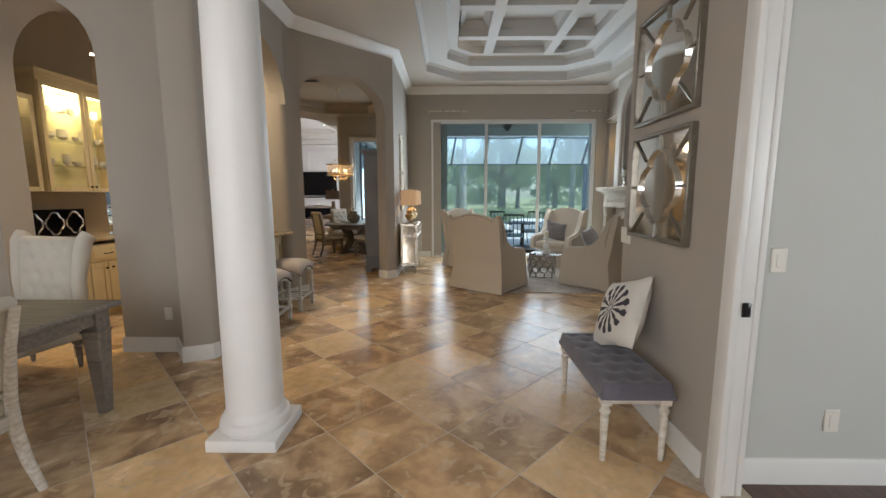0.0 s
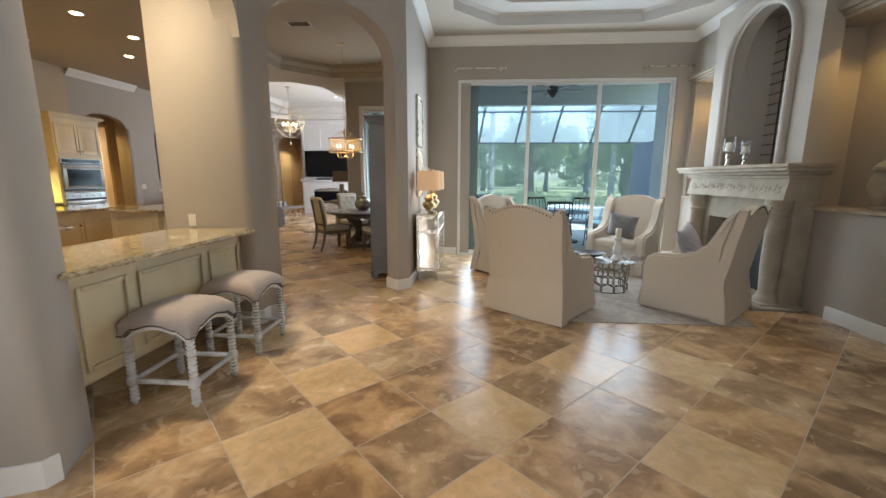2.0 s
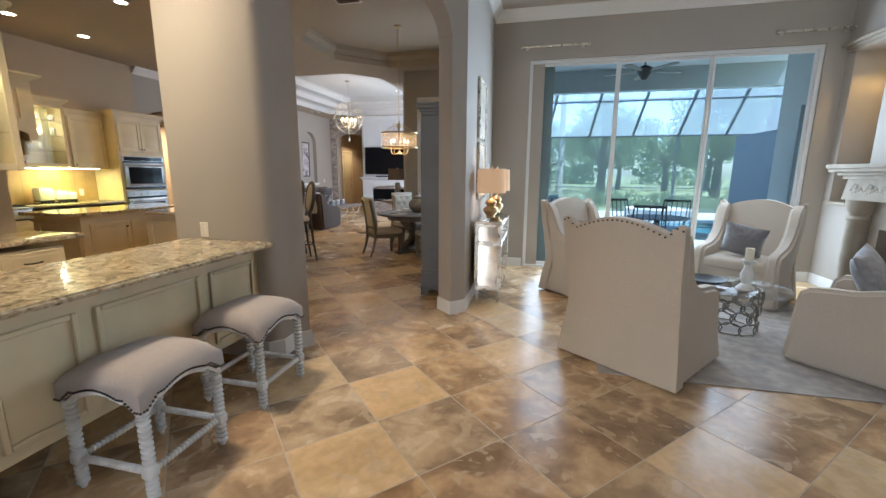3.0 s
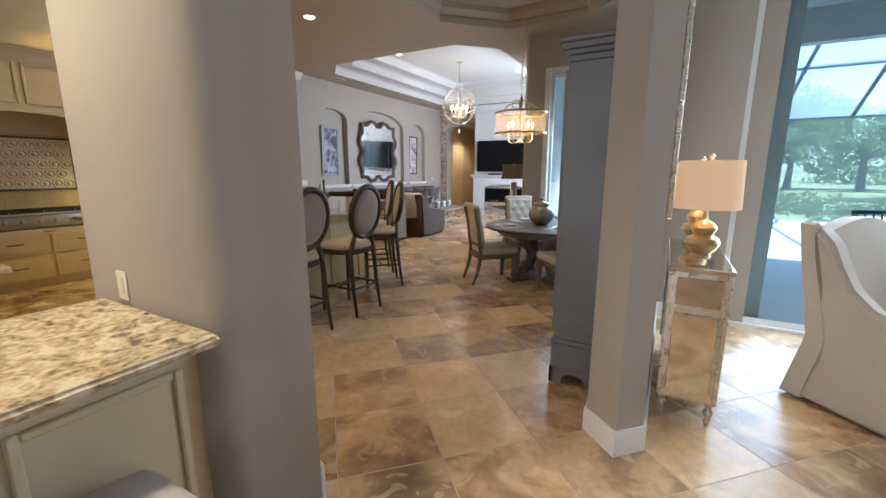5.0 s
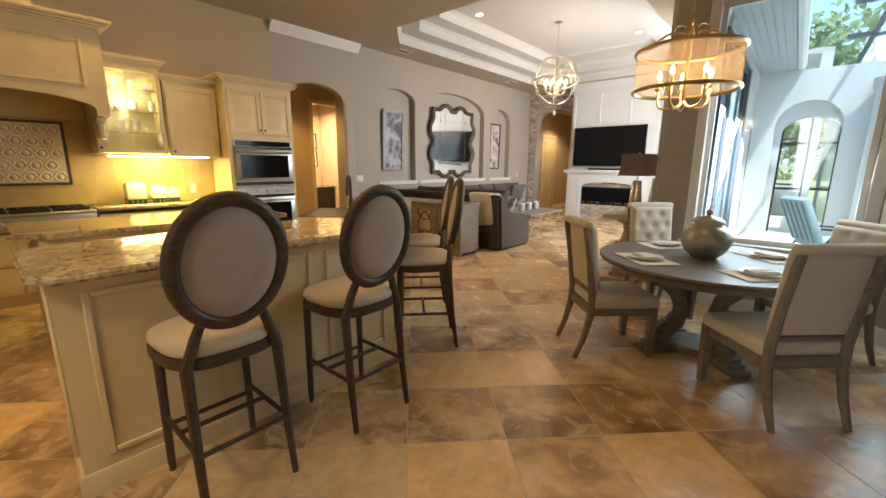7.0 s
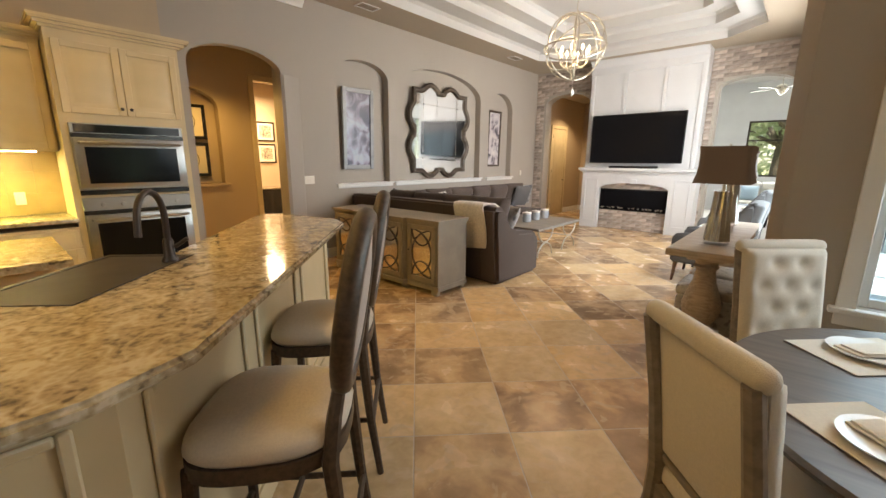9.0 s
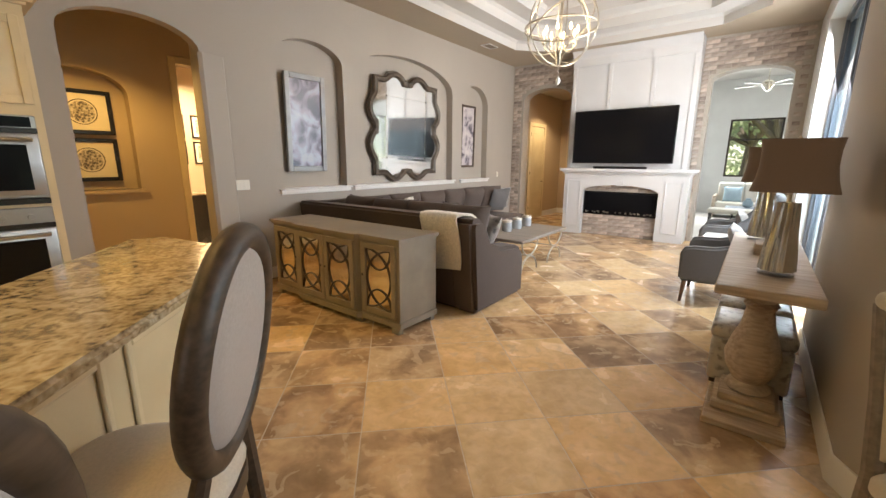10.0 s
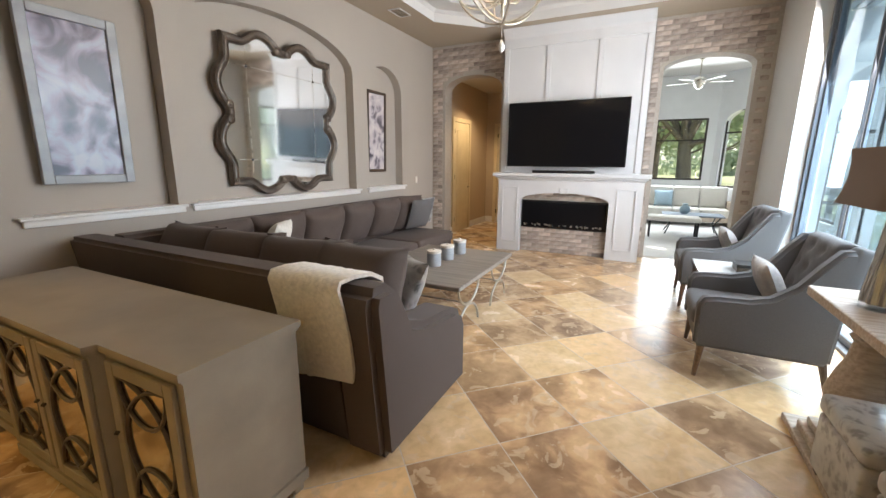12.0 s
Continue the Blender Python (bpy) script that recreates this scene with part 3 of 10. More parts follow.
bm = B(); box(bm, 1.36, -3, 0, 1.5, 0.55, ZL); box(bm, 1.36, 0.55, 2.75, 1.5, 1.86, ZL)
structure("wall_study_west", bm, M_WALL, "greige wall with the study doorway", "wall")
# living room east wall: niches either side of the fireplace
bm = B()
wall2d(bm, (3.70, 3.85), (3.70, 9.75), -0.08, 0, ZL, [(2.13, 3.13, 1.17, 3.12, 0), (3.22, 4.52, 1.6, 3.72, 0), (5.15, 5.75, 1.17, 3.12, 0)])
box(bm, 4.12, 3.85, 0, 4.3, 10, ZL)
for y0, y1 in ((5.98, 6.98), (9.0, 9.60)):
    box(bm, 3.78, y0 - 0.04, 1.10, 4.12, y0 - 0.003, 3.2)
    box(bm, 3.78, y1 + 0.003, 1.10, 4.12, y1 + 0.04, 3.2)
    box(bm, 3.78, y0 - 0.04, 3.123, 4.12, y1 + 0.04, 3.2)
    box(bm, 3.78, y0 - 0.04, 1.10, 4.12, y1 + 0.04, 1.167)
structure("wall_living_east", bm, M_WALL, "greige wall with two lit niches", "wall")

# kitchen, long wall, family room
bm = B(); wall2d(bm, (-8.75, 3.7), (-8.75, 10.30), 0.2, 0, ZK)
structure("wall_kitchen_west", bm, M_WALL_TAN)
bm = B(); wall2d(bm, (-8.75, 4.0), (-5.8, 4.0), -0.2, 0, ZK)
structure("wall_kitchen_south", bm, M_WALL_TAN)
bm = B()
wall2d(bm, (-8.75, 10.30), (-8.75, 18.8), 0.14, 0, ZK,
       [(0.22, 1.38, 0, 2.68, 0.25), (2.27, 3.31, 1.14, 2.86, 0.24), (3.50, 6.00, 1.14, 2.82, 0.42), (6.33, 7.32, 1.14, 2.70, 0.38)])
structure("wall_family_west", bm, M_WALL, "greige wall with an archway and three arched niches", "wall")
for nm, y0, y1, x0, x1 in (("wall_niche_back", 11.9, 18.8, -9.08, -8.893), ("wall_arch_jamb", 10.30, 10.50, -9.05, -8.893), ("wall_arch_jamb", 11.70, 11.897, -9.05, -8.893)):
    bm = B(); box(bm, x0, y0, 0, x1, y1, ZK)
    structure(nm, bm, M_WALL, "greige wall behind the arched niches", "wall")
bm = B()
prism(bm, [(-8.747, 11.66), (-8.66, 11.62), (-8.64, 11.66), (-8.70, 11.90), (-8.747, 11.93)], 0, 2.66)
structure("wall_arch_pilaster", bm, M_WALL, "greige pilaster beside the archway", "wall")
# hall behind the archway
bm = B()
wall2d(bm, (-10.45, 8.5), (-10.45, 13.5), 0.15, 0, ZK, [(1.95, 2.95, 1.15, 2.35, 0.28), (3.55, 4.37, 0, 2.85, 0)])
box(bm, -10.75, 10.3, 1.0, -10.62, 11.6, 3.0)
structure("wall_hall_west", bm, M_WALL_TAN, "tan hall wall with an arched niche and a doorway", "wall")
bm = B(); box(bm, -12.6, 8.3, 0, -8.95, 8.5, ZK); box(bm, -12.6, 13.5, 0, -9.08, 13.7, ZK); box(bm, -12.6, 8.5, 0, -12.4, 13.5, ZK)
structure("wall_hall_ends", bm, M_WALL_TAN)
# brick wall of the family room (openings cut, bricks set later)
bm = B()
wall2d(bm, (-8.75, 18.80), (-3.30, 18.80), 0.30, 0, ZK + 0.3, [(0.28, 1.44, 0, 2.95, 0.24), (4.06, 5.23, 0, 3.0, 0.18)])
wall_brick = structure("wall_brick", bm, M_MORTAR, "brick wall with two arched openings", "wall")
# passage beyond the left arch
bm = B()
wall2d(bm, (-8.62, 19.1), (-8.62, 21.6), 0.15, 0, 3.3, [(0.45, 1.25, 0, 2.45, 0)])
wall2d(bm, (-7.1, 19.1), (-7.1, 21.6), -0.15, 0, 3.3)
wall2d(bm, (-8.8, 21.6), (-6.95, 21.6), 0.15, 0, 3.3)
box(bm, -10.3, 19.1, 0, -10.2, 21.6, 3.3)
box(bm, -10.3, 18.9, 0, -8.77, 19.09, 3.3)
structure("wall_passage", bm, M_WALL_TAN, "tan passage walls", "wall")
bm = B(); box(bm, -10.3, 19.1, 3.3, -6.95, 21.75, 3.4)
structure("ceiling_passage", bm, M_CEIL)
# family room east side, pier, dinette bay
bm = B()
prism(bm, [(-2.93, 11.96), (-2.93, 12.2), (-3.08, 12.35), (-3.08, 14.05), (-3.30, 14.05), (-3.30, 12.1), (-3.22, 11.96)], 0, ZK)
structure("wall_pier_bay", bm, M_WALL, "greige pier between dinette window and family room", "wall")
bm = B()
box(bm, -3.30, 14.05, 3.42, -3.0, 17.45, ZK)
box(bm, -3.30, 17.45, 0, -3.0, 18.8, ZK)
structure("wall_family_east", bm, M_CEIL_WHITE, "white wall around the tall sliding doors", "wall")
bm = B()
wall2d(bm, (-0.25, 10.35), (-1.45, 11.96), -0.2, 0, ZK, [(0.12, 1.9, 0.72, 3.1, 0)])
wall2d(bm, (-1.45, 11.96), (-2.93, 11.96), -0.2, 0, ZK, [(0.10, 1.40, 0.72, 3.1, 0)])
box(bm, -1.29, 9.82, 0, -0.2, 10.0, ZK); box(bm, -0.25, 10.0, 0, -0.05, 10.4, ZK)
structure("wall_bay", bm, M_WALL, "greige wall of the dinette bay", "wall")

# ceilings
DIN_OCT = octagon(-4.25, 8.75, -1.45, 11.55, 0.8)
FAM_OCT = octagon(-8.03, 11.86, -3.95, 18.1, 0.62)
LIV_OCT = octagon(-0.46, 4.0, 3.25, 9.2, 0.7)
bm = B()
sheet_with_holes(bm, [(-12.6, 4.0), (-3.14, 4.0), (-2.45, 4.0), (-2.45, 6.05), (-1.15, 7.35), (-1.15, 10.0), (-0.1, 10.0), (-0.1, 10.4), (-1.4, 12.1), (-3.05, 12.2), (-3.0, 18.9), (-12.6, 18.9)], [DIN_OCT, FAM_OCT], ZK)
structure("ceiling_kitchen", bm, M_CEIL_TAN, "tan painted kitchen ceiling", "ceiling", None)
bm = B()
tray(bm, DIN_OCT, [(0, ZK), (0, ZK + 0.10), (-0.02, ZK + 0.12), (0.05, ZK + 0.20), (0.05, ZK + 0.28)])
structure("ceiling_dinette_tray", bm, M_CEIL_TAN, "shallow octagonal tray ceiling", "ceiling", None)
bm = B()
tray(bm, FAM_OCT, [(0, ZK), (0, ZK + 0.13), (0.05, ZK + 0.17), (0.38, ZK + 0.17), (0.38, ZK + 0.32), (0.43, ZK + 0.36), (0.74, ZK + 0.36), (0.74, ZK + 0.52), (0.79, ZK + 0.56), (0.84, ZK + 0.56)])
structure("ceiling_family_tray", bm, M_CEIL_WHITE, "white stepped octagonal tray ceiling", "ceiling", None)
bm = B()
sheet_with_holes(bm, [(-5.8, -3.2), (5.2, -3.2), (5.2, 10.0), (-1.2, 10.0), (-1.2, 7.3), (-2.42, 6.02), (-2.42, 3.95), (-5.8, 3.95)], [LIV_OCT], ZL)
structure("ceiling_living", bm, M_CEIL, "off-white living room ceiling", "ceiling", None)
bm = B()
tray(bm, LIV_OCT, [(0, ZL), (0, ZL + 0.14), (0.06, ZL + 0.18), (0.42, ZL + 0.18), (0.42, ZL + 0.30), (0.48, ZL + 0.36), (0.62, ZL + 0.36), (0.62, ZL + 0.62)])
zc = ZL + 0.36
for bx in (0.78, 2.0):
    box(bm, bx - 0.09, 4.62, zc, bx + 0.09, 8.58, zc + 0.30)
for by in (5.4, 6.6, 7.8):
    box(bm, 0.17, by - 0.09, zc + 0.004, 2.62, by + 0.09, zc + 0.30)
for x0, x1 in ((0.2, 0.69), (0.87, 1.91), (2.09, 2.6)):
    for y0, y1 in ((4.65, 5.31), (5.49, 6.51), (6.69, 7.71), (7.89, 8.55)):
        sweep(bm, [(x0, y0), (x1, y0), (x1, y1), (x0, y1)], [(0, zc + 0.13), (0.05, zc + 0.2), (0.09, zc + 0.255), (0, zc + 0.255)], True)
structure("ceiling_living_coffer", bm, M_CEIL_WHITE, "white coffered octagonal tray ceiling", "ceiling", None)
# Unseen slabs above the ceilings, added to keep sky light out.
bm = B()
box(bm, -13, -3.2, 4.8, 5.2, 10.0, 4.9)
box(bm, -13, 10.0, 4.8, -2.9, 19.1, 4.9)
structure("ceiling_roof_deck", bm, M_CEIL)

# crowns and baseboards
def crown(path, ztop, closed=False):
    bm = B()
    sweep(bm, path, lifted(CROWN, ztop - 0.15), closed)
    structure("trim_crown", bm, M_TRIM, "white crown moulding", "moulding")


crown([(3.70, 3.9), (3.70, 9.75), (-0.985, 9.75), (-0.985, 7.265), (-2.22, 6.0), (-2.27, 5.93), (-2.27, 3.9)], ZL)
crown([(-8.75, 12.06), (-8.75, 10.305)], ZK)


def baseboard(path):
    bm = B()
    sweep(bm, path, BASE)
    structure("baseboard", bm, M_TRIM, "white painted baseboard", "baseboard")


baseboard([(-2.17, 3.60), (-2.19, 3.54), (-2.40, 3.45), (-2.62, 3.70), (-3.14, 3.70), (-3.14, 4.0)])
baseboard([(-2.44, 6.21), (-2.34, 6.18), (-2.17, 6.03), (-2.28, 5.93), (-2.28, 5.80), (-2.36, 5.72), (-2.90, 5.72)])
baseboard([(-0.45, 9.75), (-0.985, 9.75), (-0.985, 7.265), (-1.115, 7.135), (-1.29, 7.30), (-1.29, 7.6)])
baseboard([(3.70, 3.9), (3.70, 6.42)])
baseboard([(3.70, 9.1), (3.70, 9.75), (3.46, 9.75)])
baseboard([(1.34, 1.99), (1.34, 3.10), (1.40, 3.17), (3.70, 3.88)])
baseboard([(5.0, 1.955), (1.50, 1.955)])
baseboard([(-8.75, 18.8), (-8.75, 11.94)])
baseboard([(-8.70, 11.90), (-8.64, 11.66), (-8.66, 11.62), (-8.75, 11.60)])
baseboard([(-10.45, 11.95), (-10.45, 8.5)])
baseboard([(-1.45, 11.96), (-2.93, 11.96), (-3.22, 11.96), (-3.30, 12.1), (-3.30, 14.05)])
baseboard([(-0.25, 10.35), (-1.45, 11.96)])
baseboard([(-8.62, 19.5), (-8.62, 19.1)])
baseboard([(-7.1, 21.6), (-8.62, 21.6), (-8.62, 20.4)])

# doorway casing of the study, with its pocket slot and latch plate
door = thing("door_casing", "white painted study doorway casing with a black strike plate", "doorway", pose(0, 0, 0))
door["kind"] = "structure"
for x0, y0, x1, y1 in ((1.30, 1.815, 1.338, 1.88), (1.318, 1.88, 1.345, 1.925), (1.345, 1.855, 1.43, 1.952), (1.435, 1.855, 1.465, 1.952), (1.47, 1.895, 1.49, 1.952)):
    bm = B(); box(bm, x0, y0, 0, x1, y1, 3.2, 0.006)
    part("casing_board", bm, M_TRIM, door)
bm = B(); box(bm, 1.372, 1.845, 0.93, 1.412, 1.854, 1.0, 0.003)
part("strike_plate", bm, M_BLACK, door, "black strike plate")
bm = B(); box(bm, 1.52, -3, -0.004, 5.0, 1.955, 0.006)
structure("floor_study", bm, M_FLOORWOOD, "dark red-brown wood floor", "floor")

# ---- foyer and dining room ----
column = thing("column", "white painted round column on a square plinth", "column", pose(-1.225, 2.375, 0))
bm = B(); box(bm, -0.21, -0.215, 0, 0.21, 0.215, 0.075, 0.008)
part("plinth", bm, M_COLUMN, column)
bm = B(); lathe(bm, [(0.19, 0.075), (0.205, 0.09), (0.21, 0.115), (0.20, 0.145), (0.183, 0.155), (0.183, 0.17), (0.168, 0.20)], 40)
part("base_moulding", bm, M_COLUMN, column)
bm = B(); lathe(bm, [(0.168, 0.20), (0.166, 0.9), (0.160, 1.8), (0.148, 2.9), (0.145, 3.55), (0.17, 3.62), (0.20, 3.75), (0.20, ZL - 0.004)], 40)
part("shaft", bm, M_COLUMN, column)


def plate(m, w=0.075, h=0.12, kind="outlet", group=""):
    """A wall plate that faces -y in its own frame."""
    t = thing("switch_plate" if kind == "switch" else "outlet", "almond plastic " + ("light switch plate" if kind == "switch" else "wall outlet plate") + " on the wall", "switch" if kind == "switch" else "outlet", m, group)
    bm = B(); box(bm, -w / 2, -0.008, -h / 2, w / 2, 0, h / 2, 0.003, 1)
    part("cover", bm, M_PLATE, t)
    n = max(1, round(w / 0.07)) if kind == "switch" else 1
    for i in range(n):
        bm = B()
        cx = (i - (n - 1) / 2) * 0.046
        box(bm, cx - 0.016, -0.012, -0.033, cx + 0.016, -0.0075, 0.033, 0.002, 1)
        part("rocker" if kind == "switch" else "socket", bm, M_PLATE, t)
    return t


plate(pose(1.60, 1.955, 1.185), 0.075, 0.12, "switch")
plate(pose(1.955, 1.955, 0.355), kind="outlet")
plate(pose(-2.69, 3.70, 0.38))
plate(pose(1.34, 3.045, 1.20, 0, 0, 90 + 180), 0.165, 0.12, "switch")
plate(pose(-2.89, 5.72, 1.075), 0.075, 0.12)
plate(pose(-0.985, 9.3, 1.62, 0, 0, 90), 0.12, 0.14, "switch")
plate(pose(-0.985, 9.3, 1.22, 0, 0, 90), 0.12, 0.12, "switch")
plate(pose(-8.75, 12.01, 1.24, 0, 0, 90), 0.165, 0.12, "switch")
plate(pose(-8.74, 18.1, 1.24, 0, 0, 90), 0.075, 0.12, "switch")
plate(pose(-8.72, 8.95, 1.16, 0, 0, 90))


def tufts(bm, w, h, nx, ny, depth, thick, dome=0.02, inset_edge=0.03):
    """A padded panel in the xz plane facing -y, with a diamond of dimples and rounded edges."""
    cols, rows = max(12, nx * 7), max(12, ny * 7)
    spots = []
    for j in range(ny):
        k = nx if j % 2 == 0 else nx - 1
        for i in range(k):
            spots.append(((i - (k - 1) / 2) * w / (nx + 0.2), (j - (ny - 1) / 2) * h / (ny + 0.3)))
    grid = []
    for j in range(rows + 1):
        line = []
        for i in range(cols + 1):
            x, z = (i / cols - 0.5) * w, (j / rows - 0.5) * h
            e = min(i, cols - i) / cols * w, min(j, rows - j) / rows * h
            edge = min(1.0, min(e) / inset_edge)
            y = -thick * math.sqrt(max(0.0, 1 - (1 - edge) ** 2)) - dome * math.cos(math.pi * x / w) * math.cos(math.pi * z / h)
            for sx, sz in spots:
                d2 = ((x - sx) ** 2 + (z - sz) ** 2) / (0.035 ** 2)
                y += depth * math.exp(-d2)
            line.append(bm.verts.new((x, y, z + h / 2)))
        grid.append(line)
    for j in range(rows):
        for i in range(cols):
            bm.faces.new((grid[j][i], grid[j][i + 1], grid[j + 1][i + 1], grid[j + 1][i]))
    rim = [grid[0][i] for i in range(cols + 1)] + [grid[j][cols] for j in range(1, rows + 1)] + [grid[rows][i] for i in range(cols - 1, -1, -1)] + [grid[j][0] for j in range(rows - 1, 0, -1)]
    back = [bm.verts.new((v.co.x, 0.02, v.co.z)) for v in rim]
    n = len(rim)
    for i in range(n):
        bm.faces.new((rim[i], back[i], back[(i + 1) % n], rim[(i + 1) % n]))
    bm.faces.new(back)


def cushion(bm, w, d, h, puff=0.5, m=None, seg=14, sag=0.0, wrinkle=0.006):
    """A stuffed pillow: plump in the middle, thin and pointed at the corners; lies flat in xy."""
    vs = []
    sheets = []
    for side in (1, -1):
        g = []
        for j in range(seg + 1):
            row = []
            for i in range(seg + 1):
                u, v = 2 * i / seg - 1, 2 * j / seg - 1
                k = (1 - abs(u) ** 2.6) * (1 - abs(v) ** 2.6)
                pinch = 1 - 0.07 * (1 - abs(u) ** 2) * abs(v) ** 3 - 0.0
                pinch2 = 1 - 0.07 * (1 - abs(v) ** 2) * abs(u) ** 3
                row.append(bm.verts.new((u * w / 2 * pinch2, v * d / 2 * pinch, side * h / 2 * max(0, k) ** puff)))
            g.append(row)
        sheets.append(g)
        vs += [q for r in g for q in r]
        for j in range(seg):
            for i in range(seg):
                bm.faces.new((g[j][i], g[j][i + 1], g[j + 1][i + 1], g[j + 1][i]))
    for q in vs:
        q.co += noise.noise_vector(q.co * 9 + Vector((w * 7, d * 5, 0))) * wrinkle
    bmesh.ops.remove_doubles(bm, verts=vs, dist=0.013)
    vs = [q for q in vs if q.is_valid]
    if m is not None:
        bmesh.ops.transform(bm, matrix=m, verts=vs)
    return vs


def turned_leg(bm, x, y, h, r=0.025, m=None):
    prof = [(r * 0.55, 0), (r * 0.7, 0.02 * h), (r * 0.62, 0.05 * h), (r * 0.7, 0.1 * h), (r * 0.98, 0.62 * h), (r * 0.85, 0.68 * h), (r * 1.25, 0.72 * h), (r * 1.25, 0.75 * h), (r * 0.8, 0.78 * h), (r * 1.1, 0.82 * h), (r * 1.1, 0.83 * h)]
    lathe(bm, prof, 12, Matrix.Translation((x, y, 0)))
    box(bm, x - r * 1.25, y - r * 1.25, 0.83 * h, x + r * 1.25, y + r * 1.25, h, 0.004, 1)


bench = thing("bench", "slim bench with a slate velvet tufted seat and whitewashed turned legs", "bench", pose(1.04, 2.52, 0) @ Matrix.Diagonal((1.0, 0.935, 1.0, 1.0)))
for sx in (-1, 1):
    for sy in (-1, 1):
        bm = B(); turned_leg(bm, sx * 0.165, sy * 0.415, 0.41, 0.024)
        part("leg", bm, M_WASHWOOD, bench, "whitewashed carved leg")
bm = B()
for sx in (-1, 1):
    box(bm, sx * 0.165 - 0.015, -0.39, 0.345, sx * 0.165 + 0.015, 0.39, 0.395, 0.004, 1)
for sy in (-1, 1):
    box(bm, -0.14, sy * 0.415 - 0.015, 0.345, 0.14, sy * 0.415 + 0.015, 0.395, 0.004, 1)
part("seat_frame", bm, M_WASHWOOD, bench)
bm = B()
tufts(bm, 0.41, 0.93, 3, 7, 0.02, 0.07, 0.012, 0.03)
bmesh.ops.transform(bm, matrix=pose(0, -0.465, 0.405, -90) @ Matrix.Diagonal((1, 1, 1, 1)), verts=bm.verts[:])
for v in bm.verts:
    v.co = Vector((v.co.x, v.co.y + 0.0, v.co.z))
part("seat", bm, M_VELVET, bench, "slate velvet tufted seat pad", 60)


def pillow_print_mat():
    """Off-white cotton with a dark radial flower at its middle."""
    m = mat("flower_print_cotton", (0.66, 0.63, 0.58), 0.9, vary=0.05, scale=90, bump=0.3, bump_scale=240)
    nt = m.node_tree
    n, ln = nt.nodes, nt.links
    b = n["Principled BSDF"]
    tc, sp = n.new("ShaderNodeTexCoord"), n.new("ShaderNodeSeparateXYZ")
    ln.new(tc.outputs["Object"], sp.inputs[0])

    def M(op, a, bb=None):
        k = n.new("ShaderNodeMath")
        k.operation = op
        for i, v in enumerate((a, bb)):
            if v is None:
                continue
            if isinstance(v, (int, float)):
                k.inputs[i].default_value = v
            else:
                ln.new(v, k.inputs[i])
        return k.outputs[0]
    x, y = sp.outputs[0], sp.outputs[1]
    ang = M("ARCTAN2", y, x)
    rad = M("SQRT", M("ADD", M("MULTIPLY", x, x), M("MULTIPLY", y, y)))
    nz = n.new("ShaderNodeTexNoise")
    nz.inputs["Scale"].default_value = 45
    ln.new(tc.outputs["Object"], nz.inputs["Vector"])
    petals = M("ADD", M("SINE", M("MULTIPLY", ang, 13)), M("MULTIPLY", M("SUBTRACT", nz.outputs["Fac"], 0.5), 2.4))
    rings = M("SINE", M("MULTIPLY", rad, 95))
    wave = M("GREATER_THAN", M("ADD", petals, M("MULTIPLY", rings, 0.35)), 0.0)
    inside = M("LESS_THAN", rad, 0.175)
    hole = M("GREATER_THAN", rad, 0.012)
    fac = M("MULTIPLY", M("MULTIPLY", wave, inside), hole)
    mx = n.new("ShaderNodeMix")
    mx.data_type = "RGBA"
    src = b.inputs["Base Color"].links[0].from_socket
    ln.new(fac, mx.inputs["Factor"])
    ln.new(src, mx.inputs["A"])
    mx.inputs["B"].default_value = (0.05, 0.045, 0.055, 1)
    ln.new(mx.outputs["Result"], b.inputs["Base Color"])
    return m


pillow = part("throw_pillow", (lambda b: (cushion(b, 0.49, 0.49, 0.17), b)[1])(B()), pillow_print_mat(), None, "", 60, pose(1.155, 2.63, 0.72, 0, -66, 0) @ pose(0, 0, 0, 0, 0, 20))
tagged(pillow, "off-white cotton throw pillow with a dark flower print", "pillow")


